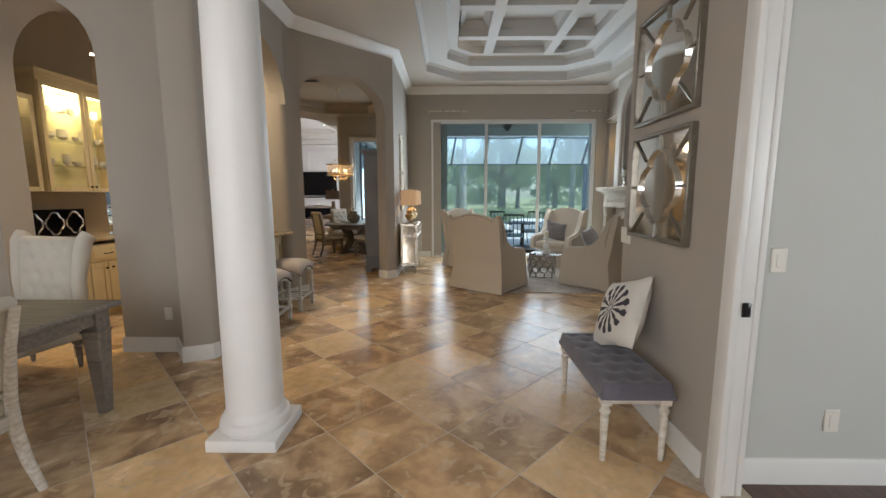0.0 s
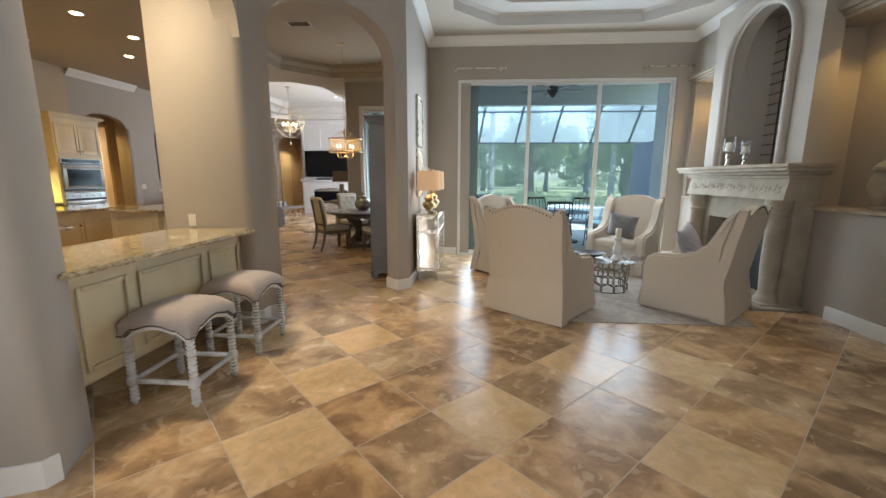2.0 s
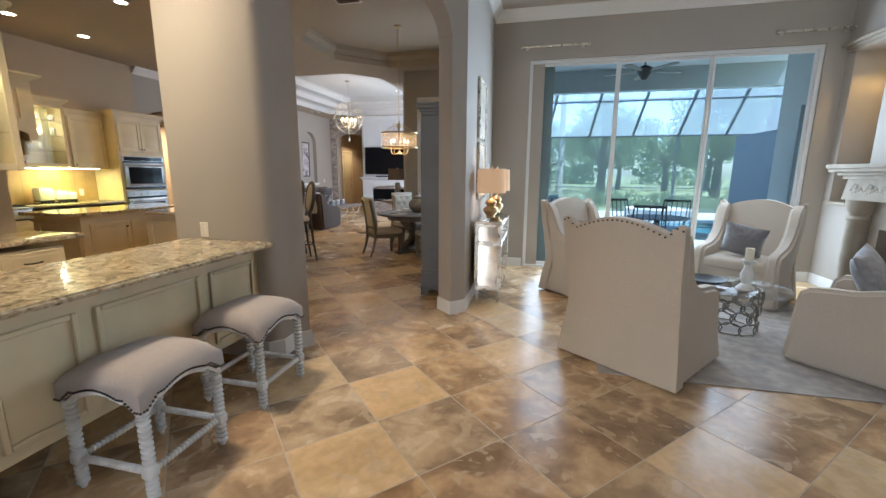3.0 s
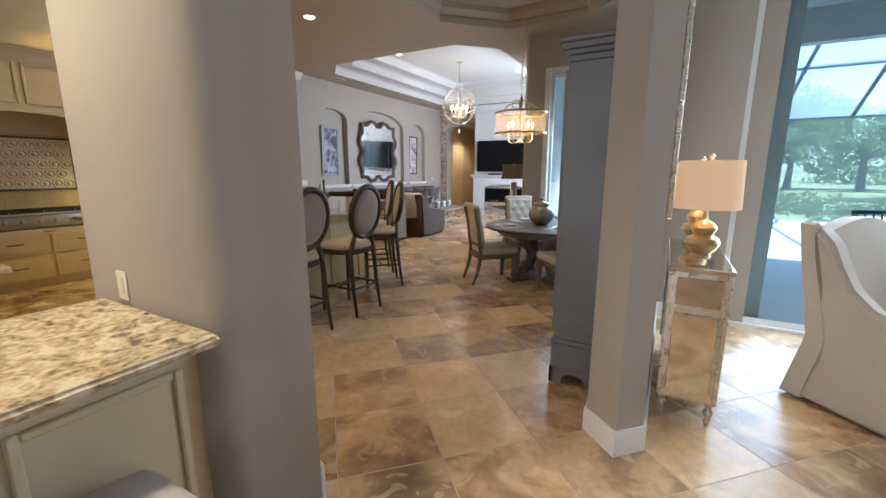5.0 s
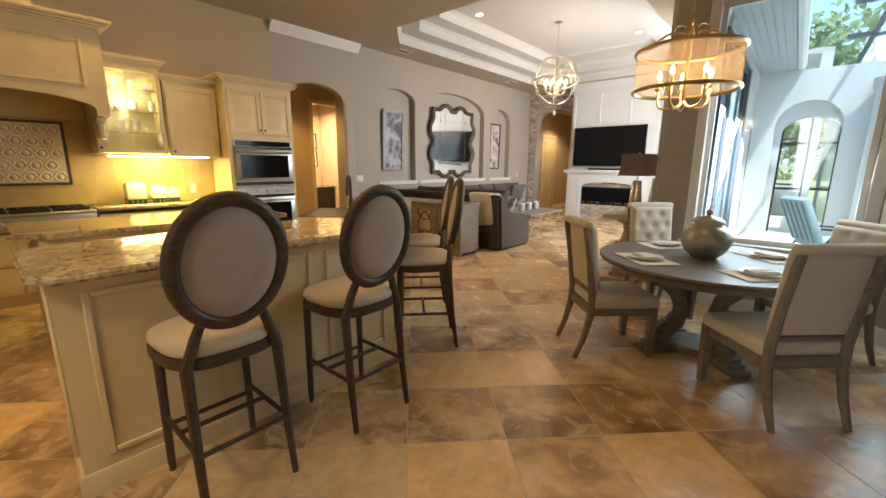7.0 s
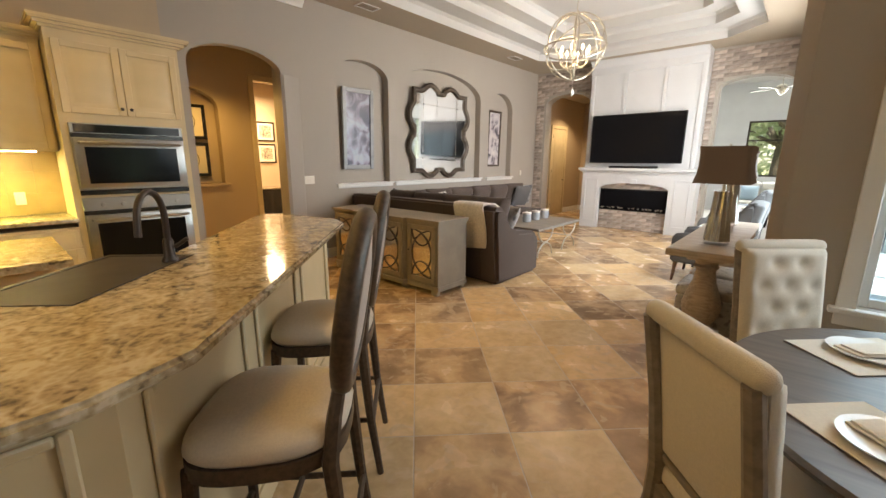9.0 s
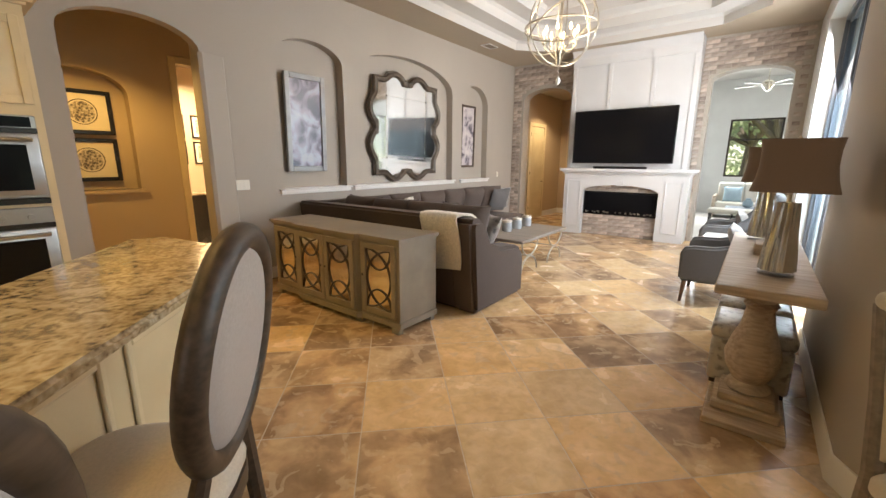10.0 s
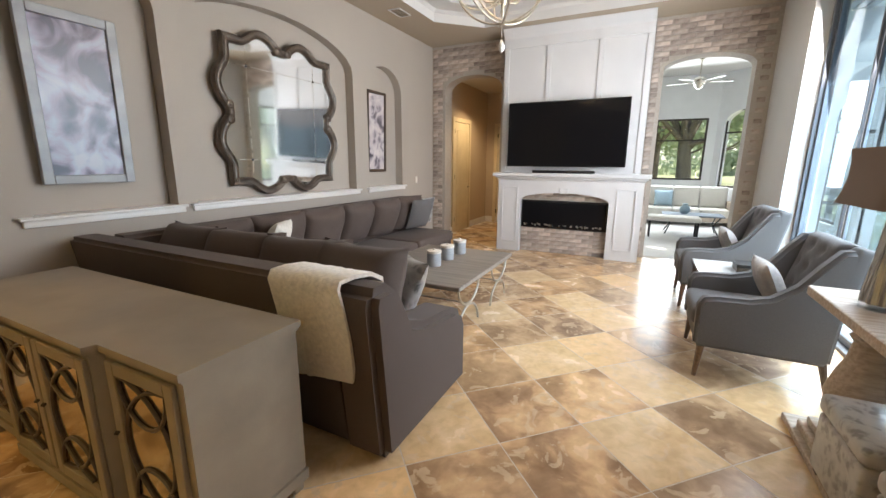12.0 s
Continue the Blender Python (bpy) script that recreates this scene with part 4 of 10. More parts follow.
def wall_mirror(z):
    """A square antique mirror with a ring and diagonal bars, on the wall at x 1.34, facing -x."""
    t = thing("wall_mirror", "square beaded silver mirror with a quatrefoil overlay", "mirror", pose(1.338, 2.595, z, 0, 0, -90), "pair of square mirrors")
    w, h = 0.345, 0.33
    bm = B()
    for s in (-1, 1):
        box(bm, s * w - 0.012, -0.04, -h - 0.012, s * w + 0.012, 0, h + 0.012, 0.004, 1)
        box(bm, -w + 0.012, -0.04, s * h - 0.012, w - 0.012, 0, s * h + 0.012, 0.004, 1)
    part("frame", bm, M_PEWTER, t, "silver frame")
    bm = B()
    for s in (-1, 1):
        for i in range(40):
            q = (i / 39 - 0.5) * 2
            for p in ((q * w, s * h), (s * w, q * h)):
                lathe(bm, [(0.002, -0.045), (0.007, -0.0435), (0.007, -0.036)], 6, Matrix.Translation((p[0], 0, p[1])) @ Matrix.Rotation(radians(-90), 4, "X") @ Matrix.Translation((0, 0, 0.085)))
    part("beading", bm, M_PEWTER, t, "", None)
    bm = B(); box(bm, -w + 0.01, -0.016, -h + 0.01, w - 0.01, -0.002, h - 0.01)
    part("pane", bm, M_MIRROR, t, "mirror glass")
    bm = B()
    ring = []
    for k in range(4):
        a0 = math.pi / 2 * k
        cx, cz = 0.085 * math.cos(a0), 0.085 * math.sin(a0)
        for i in range(9):
            a = a0 - math.radians(80) + math.radians(160) * i / 8
            ring.append((cx * 1.18 + 0.135 * math.cos(a), cz * 1.18 + 0.135 * math.sin(a)))
    rows = [[bm.verts.new((x * f, y, z * f)) for x, z in ring] for f, y in ((1.0, -0.012), (1.0, -0.036), (0.965, -0.036), (0.965, -0.012))]
    for q in range(4):
        for i in range(len(ring)):
            bm.faces.new((rows[q][i], rows[q][(i + 1) % len(ring)], rows[(q + 1) % 4][(i + 1) % len(ring)], rows[(q + 1) % 4][i]))
    part("quatrefoil", bm, M_SILVER, t, "silver quatrefoil band", 60)
    for sx, sz in ((1, 1), (1, -1), (-1, 1), (-1, -1)):
        bm = B(); tube(bm, [(sx * 0.17, -0.02, sz * 0.17), (sx * w, -0.022, sz * h)], 0.009, 6)
        part("overlay_bar", bm, M_PEWTER, t, "", 60)
    for dx, dz in ((1, 0), (-1, 0), (0, 1), (0, -1)):
        bm = B(); tube(bm, [(dx * 0.235, -0.02, dz * 0.235), (dx * w, -0.022, dz * h)], 0.009, 6)
        part("overlay_bar", bm, M_PEWTER, t, "", 60)


wall_mirror(1.552)
wall_mirror(2.308)

# dining table corner and two chairs
table = thing("dining_table", "grey-washed wooden dining table with square tapered legs", "table", pose(-3.13, 1.75, 0, 0, 0, 0))
bm = B(); box(bm, -0.66, -1.1, 0.735, 0.82, 0.98, 0.775, 0.012)
part("tabletop", bm, M_GREYWOOD, table)
bm = B(); box(bm, -0.6, -1.0, 0.64, 0.76, 0.9, 0.733, 0.005, 1)
part("apron", bm, M_GREYWOOD, table)
for sx, sy in ((0.72, 0.86), (-0.56, 0.86), (0.72, -0.96), (-0.56, -0.96)):
    bm = B()
    prism(bm, [(sx - 0.03, sy - 0.03), (sx + 0.03, sy - 0.03), (sx + 0.03, sy + 0.03), (sx - 0.03, sy + 0.03)], 0, 0.58, None, [(sx - 0.055, sy - 0.055), (sx + 0.055, sy - 0.055), (sx + 0.055, sy + 0.055), (sx - 0.055, sy + 0.055)])
    box(bm, sx - 0.065, sy - 0.065, 0.58, sx + 0.065, sy + 0.065, 0.60, 0.006, 1)
    box(bm, sx - 0.055, sy - 0.055, 0.60, sx + 0.055, sy + 0.055, 0.732, 0.004, 1)
    part("leg", bm, M_GREYWOOD, table)


def side_chair(m, wood, cloth, label, group, back=1.05, tufted=False, both=False, w=0.48, deep=0.5, name="dining_chair"):
    """An upholstered side chair with a scrolled back; the sitter faces +y."""
    t = thing(name, label, "chair", m, group)
    z = 0.42
    for sx in (-1, 1):
        bm = B()
        x = sx * (w / 2 - 0.035)
        vs = prism(bm, [(x - 0.02, deep / 2 - 0.055), (x + 0.02, deep / 2 - 0.055), (x + 0.02, deep / 2 - 0.015), (x - 0.02, deep / 2 - 0.015)], 0, z, None, [(x - 0.03, deep / 2 - 0.065), (x + 0.03, deep / 2 - 0.065), (x + 0.03, deep / 2 - 0.005), (x - 0.03, deep / 2 - 0.005)])
        part("front_leg", bm, wood, t)
        bm = B()
        pts = [(x, -deep / 2 - 0.09, 0.0), (x, -deep / 2 - 0.03, 0.16), (x, -deep / 2 + 0.01, 0.34), (x, -deep / 2 + 0.015, 0.48), (x, -deep / 2 - 0.02, 0.75), (x, -deep / 2 - 0.075, back - 0.05)]
        tube(bm, pts, 0.026, 8, False, [0.019, 0.024, 0.03, 0.03, 0.026, 0.024])
        part("back_leg", bm, wood, t)
    bm = B()
    for sx in (-1, 1):
        box(bm, sx * (w / 2 - 0.035) - 0.015, -deep / 2 + 0.03, z - 0.07, sx * (w / 2 - 0.035) + 0.015, deep / 2 - 0.06, z, 0.003, 1)
    box(bm, -w / 2 + 0.06, deep / 2 - 0.05, z - 0.07, w / 2 - 0.06, deep / 2 - 0.02, z, 0.003, 1)
    box(bm, -w / 2 + 0.06, -deep / 2, z - 0.07, w / 2 - 0.06, -deep / 2 + 0.03, z, 0.003, 1)
    part("seat_frame", bm, wood, t)
    bm = B(); box(bm, -w / 2, -deep / 2 + 0.02, z - 0.01, w / 2, deep / 2 + 0.01, z + 0.085, 0.035, 4)
    part("seat", bm, cloth, t, "", 60)
    h = back - z - 0.17
    lean = pose(0, -deep / 2 + 0.045, z + 0.13, 7.5)
    bm = B()
    if tufted:
        tufts(bm, w - 0.05, h, 3, 4, 0.022, 0.04, 0.006, 0.04)
        bmesh.ops.transform(bm, matrix=lean @ pose(0, 0, 0, 0, 0, 180), verts=bm.verts[:])
    else:
        box(bm, -w / 2 + 0.025, -0.03, 0, w / 2 - 0.025, 0.045, h, 0.028, 3, lean)
    box(bm, -w / 2 + 0.03, -0.035, 0.005, w / 2 - 0.03, 0.012, h, 0.012, 2, lean)
    part("backrest", bm, cloth, t, "tufted backrest" if tufted else "", 60)
    bm = B()
    ends = [(-w / 2 + 0.004, 0.012), (-w / 2 + 0.010, 0.024), (-w / 2 + 0.022, 0.033), (-w / 2 + 0.05, 0.036)]
    ends += [(-x, r) for x, r in reversed(ends)]
    tube(bm, [(x, -0.032, h + 0.012 + 0.008 * (1 - (2 * x / w) ** 2)) for x, r in ends], 0.036, 14, False, [r for x, r in ends], lean)
    part("scroll_top", bm, cloth, t, "", 60)
    bm = B()
    box(bm, -w / 2 + 0.04, -0.036, -0.035, w / 2 - 0.04, 0.004, -0.006, 0.005, 1, lean)
    part("back_rail", bm, wood, t)
    return t


# a high tufted host chair behind the table and a carved side chair before it
host = thing("host_chair", "cream linen tufted host chair with rolled wings", "chair", pose(-3.58, 3.17, 0, 0, 0, 168) @ Matrix.Diagonal((1.12, 1.05, 1.13, 1.0)))
bm = B(); box(bm, -0.30, -0.28, 0.22, 0.30, 0.30, 0.47, 0.04, 3)
part("seat", bm, M_LINEN_PALE, host, "", 60)
bm = B()
tufts(bm, 0.54, 0.60, 4, 5, 0.03, 0.05, 0.008, 0.05)
bmesh.ops.transform(bm, matrix=pose(0, -0.22, 0.42, 6) @ pose(0, 0, 0, 0, 0, 180), verts=bm.verts[:])
part("backrest", bm, M_LINEN_PALE, host, "button tufted backrest", 60)
for s in (-1, 1):
    bm = B()
    tube(bm, [(s * 0.30, -0.24, 0.35), (s * 0.31, -0.24, 0.7), (s * 0.33, -0.29, 0.98), (s * 0.34, -0.33, 1.03)], 0.05, 10, False, [0.045, 0.05, 0.06, 0.055])
    part("wing", bm, M_LINEN_PALE, host, "", 60)
    for y in (-0.22, 0.24):
        bm = B(); turned_leg(bm, s * 0.25, y, 0.23, 0.024)
        part("leg", bm, M_GREYWOOD, host)
side_chair(pose(-2.42, 1.62, 0, 0, 0, 92), M_WASHWOOD, M_LINEN_PALE, "whitewashed carved dining chair with a linen seat", "dining chairs", 1.02, False, False, 0.52, 0.5)

# ---- breakfast bar and its stools ----
bar = thing("bar_counter", "cream panelled bar with a granite top", "bar", pose(0, 0, 0))
bm = B(); prism(bm, [(-2.23, 3.80), (-2.23, 5.70), (-2.27, 5.715), (-3.05, 5.715), (-3.05, 4.002), (-2.46, 4.002)], 0.965, 1.0)
bmesh.ops.bevel(bm, geom=[e for e in bm.edges if abs(e.verts[0].co.z - e.verts[1].co.z) < 1e-4 and max(e.verts[0].co.x, e.verts[1].co.x) > -2.3], offset=0.012, segments=3, affect="EDGES")
part("countertop", bm, M_GRANITE, bar, "brown mottled granite slab")
bm = B(); box(bm, -2.94, 4.003, 0.27, -2.42, 5.718, 0.964)
part("body", bm, M_CREAM, bar)
bm = B(); box(bm, -2.94, 4.003, 0, -2.90, 5.718, 0.27)
part("kick_wall", bm, M_CREAM, bar)
for y0, y1 in ((4.03, 4.39), (4.47, 5.14), (5.22, 5.66)):
    bm = B()
    for a, b2, c, d in ((y0, 0.33, y0 + 0.03, 0.86), (y1 - 0.03, 0.33, y1, 0.86), (y0 + 0.03, 0.33, y1 - 0.03, 0.36), (y0 + 0.03, 0.83, y1 - 0.03, 0.86)):
        box(bm, -2.42, a, b2, -2.402, c, d, 0.006, 1)
    part("panel_frame", bm, M_CREAM, bar)


def vanity_stool(m):
    t = thing("counter_stool", "backless stool with a taupe nailhead seat and white bobbin-turned legs", "stool", m, "stools at the bar")
    w = 0.245
    for sx in (-1, 1):
        for sy in (-1, 1):
            bm = B()
            prof = [(0.012, 0.0), (0.017, 0.012)]
            z = 0.02
            while z < 0.45:
                for r, dz in ((0.016, 0.0), (0.029, 0.009), (0.029, 0.016), (0.016, 0.025)):
                    if 0.14 < z + dz < 0.19:
                        r = 0.026
                    prof.append((r, z + dz))
                z += 0.0275
            lathe(bm, prof, 10, Matrix.Translation((sx * (w - 0.03), sy * (w - 0.03), 0)))
            box(bm, sx * (w - 0.03) - 0.027, sy * (w - 0.03) - 0.027, 0.14, sx * (w - 0.03) + 0.027, sy * (w - 0.03) + 0.027, 0.19, 0.004, 1)
            part("leg", bm, M_WHITEPAINT, t, "white bobbin-turned leg", 50)
    for s in (-1, 1):
        for along in (0, 1):
            bm = B()
            prof = []
            z = 0.03
            while z < 2 * w - 0.09:
                for r, dz in ((0.010, 0.0), (0.019, 0.007), (0.019, 0.013), (0.010, 0.020)):
                    prof.append((r, z + dz))
                z += 0.022
            mm = Matrix.Translation((-(w - 0.03) if along == 0 else s * (w - 0.03), s * (w - 0.03) if along == 0 else -(w - 0.03), 0.165))
            mm = mm @ (Matrix.Rotation(radians(90), 4, "Y") if along == 0 else Matrix.Rotation(radians(-90), 4, "X"))
            lathe(bm, prof, 8, mm)
            part("stretcher", bm, M_WHITEPAINT, t, "", 50)
    # scalloped apron rails
    for k in range(4):
        bm = B()
        rot = Matrix.Rotation(radians(90 * k), 4, "Z")
        n = 16
        lo = []
        for i in range(n + 1):
            u = 2 * i / n - 1
            a = abs(u)
            drop = 0.475 if a > 0.86 else (0.475 + (0.86 - a) / 0.22 * 0.05 if a > 0.64 else (0.525 if a > 0.5 else 0.525 + 0.03 * math.cos(a / 0.5 * math.pi / 2)))
            lo.append((u * (w - 0.012), drop))
        for i in range(n):
            (x0, z0), (x1, z1) = lo[i], lo[i + 1]
            q = [bm.verts.new(c) for c in ((x0, w - 0.012, z0 - 0.022), (x1, w - 0.012, z1 - 0.022), (x1, w - 0.012, z1), (x0, w - 0.012, z0), (x0, w - 0.05, z0 - 0.022), (x1, w - 0.05, z1 - 0.022), (x1, w - 0.05, z1), (x0, w - 0.05, z0))]
            for f in ((0, 1, 2, 3), (4, 7, 6, 5), (0, 4, 5, 1), (3, 2, 6, 7)):
                bm.faces.new([q[j] for j in f])
        bmesh.ops.remove_doubles(bm, verts=bm.verts[:], dist=0.0003)
        bmesh.ops.transform(bm, matrix=rot, verts=bm.verts[:])
        part("apron_rail", bm, M_WHITEPAINT, t)
    # seat: domed pad with scalloped skirt
    bm = B()
    n = 16
    grid = [[bm.verts.new(((2 * i / n - 1) * w, (2 * j / n - 1) * w, 0.0)) for i in range(n + 1)] for j in range(n + 1)]
    for j in range(n + 1):
        for i in range(n + 1):
            u, v = 2 * i / n - 1, 2 * j / n - 1
            k = (1 - abs(u) ** 3.5) * (1 - abs(v) ** 3.5)
            grid[j][i].co.z = 0.585 + 0.075 * max(0, k) ** 0.45 - 0.02 * abs(u) ** 3
    for j in range(n):
        for i in range(n):
            bm.faces.new((grid[j][i], grid[j][i + 1], grid[j + 1][i + 1], grid[j + 1][i]))
    rim = [grid[0][i] for i in range(n + 1)] + [grid[j][n] for j in range(1, n + 1)] + [grid[n][i] for i in range(n - 1, -1, -1)] + [grid[j][0] for j in range(n - 1, 0, -1)]
    low = []
    for v in rim:
        u = v.co.x if abs(v.co.y) > w - 1e-4 else v.co.y
        a = abs(u) / w
        low.append(0.478 if a > 0.86 else (0.478 + (0.86 - a) / 0.22 * 0.05 if a > 0.64 else (0.528 if a > 0.5 else 0.528 + 0.03 * math.cos(a / 0.5 * math.pi / 2))))
    bot = [bm.verts.new((v.co.x * 1.01, v.co.y * 1.01, z)) for v, z in zip(rim, low)]
    k = len(rim)
    for i in range(k):
        bm.faces.new((rim[i], bot[i], bot[(i + 1) % k], rim[(i + 1) % k]))
    nails = [(b2.co.copy(), (Vector((b2.co.x, b2.co.y, 0))).normalized()) for b2 in bot]
    part("seat", bm, M_TAUPE, t, "taupe upholstered seat", 60)
    bm = B()
    for i in range(k):
        p, q = nails[i][0], nails[(i + 1) % k][0]
        for f in (0.0, 0.5):
            c = p.lerp(q, f)
            d = Vector((1 if c.x > w - 0.001 else -1 if c.x < -w + 0.001 else 0, 1 if c.y > w - 0.001 else -1 if c.y < -w + 0.001 else 0, 0))
            if d.length > 0:
                box(bm, -0.004, -0.004, -0.004, 0.004, 0.004, 0.004, 0, 1, Matrix.Translation(c + d.normalized() * 0.002 + Vector((0, 0, 0.008))))
    part("nailheads", bm, M_BRONZE, t, "bronze nailhead trim", None)
    return t


stool = vanity_stool(pose(-2.145, 4.48, 0))
copy_thing(stool, pose(-2.145, 5.27, 0))

# ---- kitchen ----
def raised_door(bm, w, h, t=0.022, arch=0.0):
    """A raised-panel cabinet door in the xz plane, facing -y, its lower left corner at the origin."""
    s = 0.055
    box(bm, 0, -t, 0, s, 0, h, 0.003, 1)
    box(bm, w - s, -t, 0, w, 0, h, 0.003, 1)
    box(bm, s, -t, 0, w - s, 0, s, 0.003, 1)
    box(bm, s, -t, h - s, w - s, 0, h, 0.003, 1)
    ring = lambda d, y: [bm.verts.new(p) for p in ((d, y, d), (w - d, y, d), (w - d, y, h - d), (d, y, h - d))]
    levels = [ring(s - 0.004, 0.0), ring(s - 0.004, -t * 0.4), ring(s + 0.02, -t * 0.4), ring(s + 0.045, -t * 0.9)]
    for a, b2 in zip(levels, levels[1:]):
        for i in range(4):
            bm.faces.new((a[i], a[(i + 1) % 4], b2[(i + 1) % 4], b2[i]))
    bm.faces.new(levels[-1]); bm.faces.new(levels[0][::-1])


def pull(bm, x, z, long=0.11):
    tube(bm, [(x - long / 2, 0, z), (x - long / 2, -0.03, z), (x, -0.036, z - 0.004), (x + long / 2, -0.03, z), (x + long / 2, 0, z)], 0.006, 6)


def knob(bm, x, z):
    lathe(bm, [(0.006, 0), (0.006, 0.014), (0.015, 0.02), (0.015, 0.028), (0.006, 0.032)], 10, Matrix.Translation((x, -0.02, z)) @ Matrix.Rotation(radians(90), 4, "X"))


WEST = lambda y, x=-8.1, z=0.0: pose(x, y, z, 0, 0, 90)     # front of a unit that faces +x; local x runs along +y


def base_unit(m, w, drawers, label, deep=0.62, doors=0, h=0.96):
    t = thing("base_cabinet", label, "cabinet", m, "base cabinets")
    bm = B(); box(bm, 0.002, 0.0, 0.10, w - 0.002, deep, h - 0.04); box(bm, 0.002, 0.06, 0.0, w - 0.002, deep, 0.10)
    part("body", bm, M_CREAM, t)
    z = h - 0.06
    for hh in drawers:
        bm = B(); box(bm, 0.012, -0.02, z - hh + 0.012, w - 0.012, 0, z, 0.005, 1); box(bm, 0.05, -0.026, z - hh + 0.045, w - 0.05, -0.018, z - 0.035, 0.006, 1)
        d = part("drawer", bm, M_CREAM, t)
        bm = B(); pull(bm, w / 2, z - hh / 2 + 0.006); bmesh.ops.translate(bm, vec=(0, -0.02, 0), verts=bm.verts[:])
        part("pull", bm, M_BRONZE, d, "dark bronze pull")
        z -= hh
    for i in range(doors):
        ww = w / doors
        bm = B(); raised_door(bm, ww - 0.016, z - 0.13)
        d = part("door", bm, M_CREAM, t, "", 38, Matrix.Translation((i * ww + 0.008, 0, 0.12)))
        bm = B(); knob(bm, (ww - 0.05) if i % 2 == 0 else 0.035, z - 0.2)
        part("knob", bm, M_BRONZE, d, "dark bronze knob")
    return t


base_unit(WEST(5.4), 0.62, (0.19, 0.3, 0.3), "cream three-drawer base cabinet")
base_unit(WEST(6.02), 0.3, (0.19, 0.3, 0.3), "cream narrow drawer base cabinet")
base_unit(WEST(6.35), 1.38, (0.0001,), "cream cabinet below the rangetop", 0.62, 0, 0.80)
for yy in (6.36, 7.05):
    t = thing("drawer_unit", "cream wide drawer pair below the rangetop", "cabinet", WEST(yy, -8.095), "base cabinets")
    for z0 in (0.14, 0.45):
        bm = B(); box(bm, 0.01, -0.02, z0, 0.67, 0, z0 + 0.29, 0.005, 1); box(bm, 0.05, -0.026, z0 + 0.04, 0.63, -0.018, z0 + 0.25, 0.006, 1)
        d = part("drawer", bm, M_CREAM, t)
        bm = B(); pull(bm, 0.34, z0 + 0.16, 0.14); bmesh.ops.translate(bm, vec=(0, -0.02, 0), verts=bm.verts[:])
        part("pull", bm, M_BRONZE, d, "dark bronze pull")
base_unit(WEST(7.76), 0.76, (0.17,), "cream base cabinet with drawer over doors", 0.62, 2)
base_unit(WEST(8.52), 0.75, (0.17,), "cream base cabinet with drawer over doors", 0.62, 2)

top = thing("kitchen_counter", "polished brown granite kitchen worktop", "countertop", pose(0, 0, 0))
for y0, y1 in ((5.4, 6.34), (7.75, 9.27)):
    bm = B(); box(bm, -8.74, y0, 0.962, -8.06, y1, 1.0, 0.01, 2)
    part("slab", bm, M_GRANITE, top)

rng = thing("rangetop", "wide stainless steel gas rangetop with black grates", "rangetop", WEST(6.36, -8.05))
bm = B(); box(bm, 0, 0, 0.80, 1.37, 0.66, 0.985, 0.015, 2); tube(bm, [(0.0, -0.01, 0.975), (1.37, -0.01, 0.975)], 0.02, 10)
part("body", bm, M_STEEL, rng)
for i in range(8):
    bm = B(); lathe(bm, [(0.03, 0), (0.03, 0.008), (0.021, 0.012), (0.019, 0.035), (0.0, 0.036)], 14, Matrix.Translation((0.12 + i * 0.162, -0.0, 0.885)) @ Matrix.Rotation(radians(90), 4, "X"))
    part("knob", bm, M_STEEL, rng)
for i in range(4):
    bm = B()
    x0 = 0.04 + i * 0.325
    for k in range(5):
        tube(bm, [(x0 + k * 0.075, 0.06, 1.012), (x0 + k * 0.075, 0.60, 1.012)], 0.007, 6)
    for k in range(4):
        tube(bm, [(x0, 0.06 + k * 0.18, 1.01), (x0 + 0.30, 0.06 + k * 0.18, 1.01)], 0.007, 6)
    for k in (0.065, 0.595):
        box(bm, x0 - 0.005, k - 0.008, 0.98, x0 + 0.305, k + 0.008, 1.005)
    part("grate", bm, M_BLACKIRON, rng, "black cast iron grate")

# backsplash with a relief medallion
bs = thing("backsplash", "honey travertine backsplash with a framed relief medallion", "backsplash", pose(0, 0, 0))
M_TRAV = mat("honey_travertine", (0.44, 0.285, 0.125), 0.5, vary=0.12, scale=5, bump=0.15, second=(0.34, 0.22, 0.10))
M_MEDAL = mat("relief_stone", (0.62, 0.51, 0.37), 0.7, vary=0.1, scale=8, bump=0.2)
for j in range(5):
    for i in range(19):
        y0, z0 = 5.42 + i * 0.203, 1.002 + j * 0.203
        if z0 + 0.2 > 1.62 and y0 > 7.7:
            continue
        bm = B(); box(bm, -8.748, y0, z0, -8.732, y0 + 0.2022, z0 + 0.2022, 0.0012, 1)
        part("tile", bm, M_TRAV, bs)
bm = B()
for a in ((6.40, 1.25, 6.43, 1.985), (7.62, 1.25, 7.65, 1.985), (6.43, 1.25, 7.62, 1.28), (6.43, 1.955, 7.62, 1.985)):
    box(bm, -8.732, a[0], a[1], -8.712, a[2], a[3], 0.004, 1)
part("medallion_frame", bm, M_DARKWOOD, bs, "dark pencil frame")
bm = B(); box(bm, -8.732, 6.43, 1.28, -8.722, 7.62, 1.955)
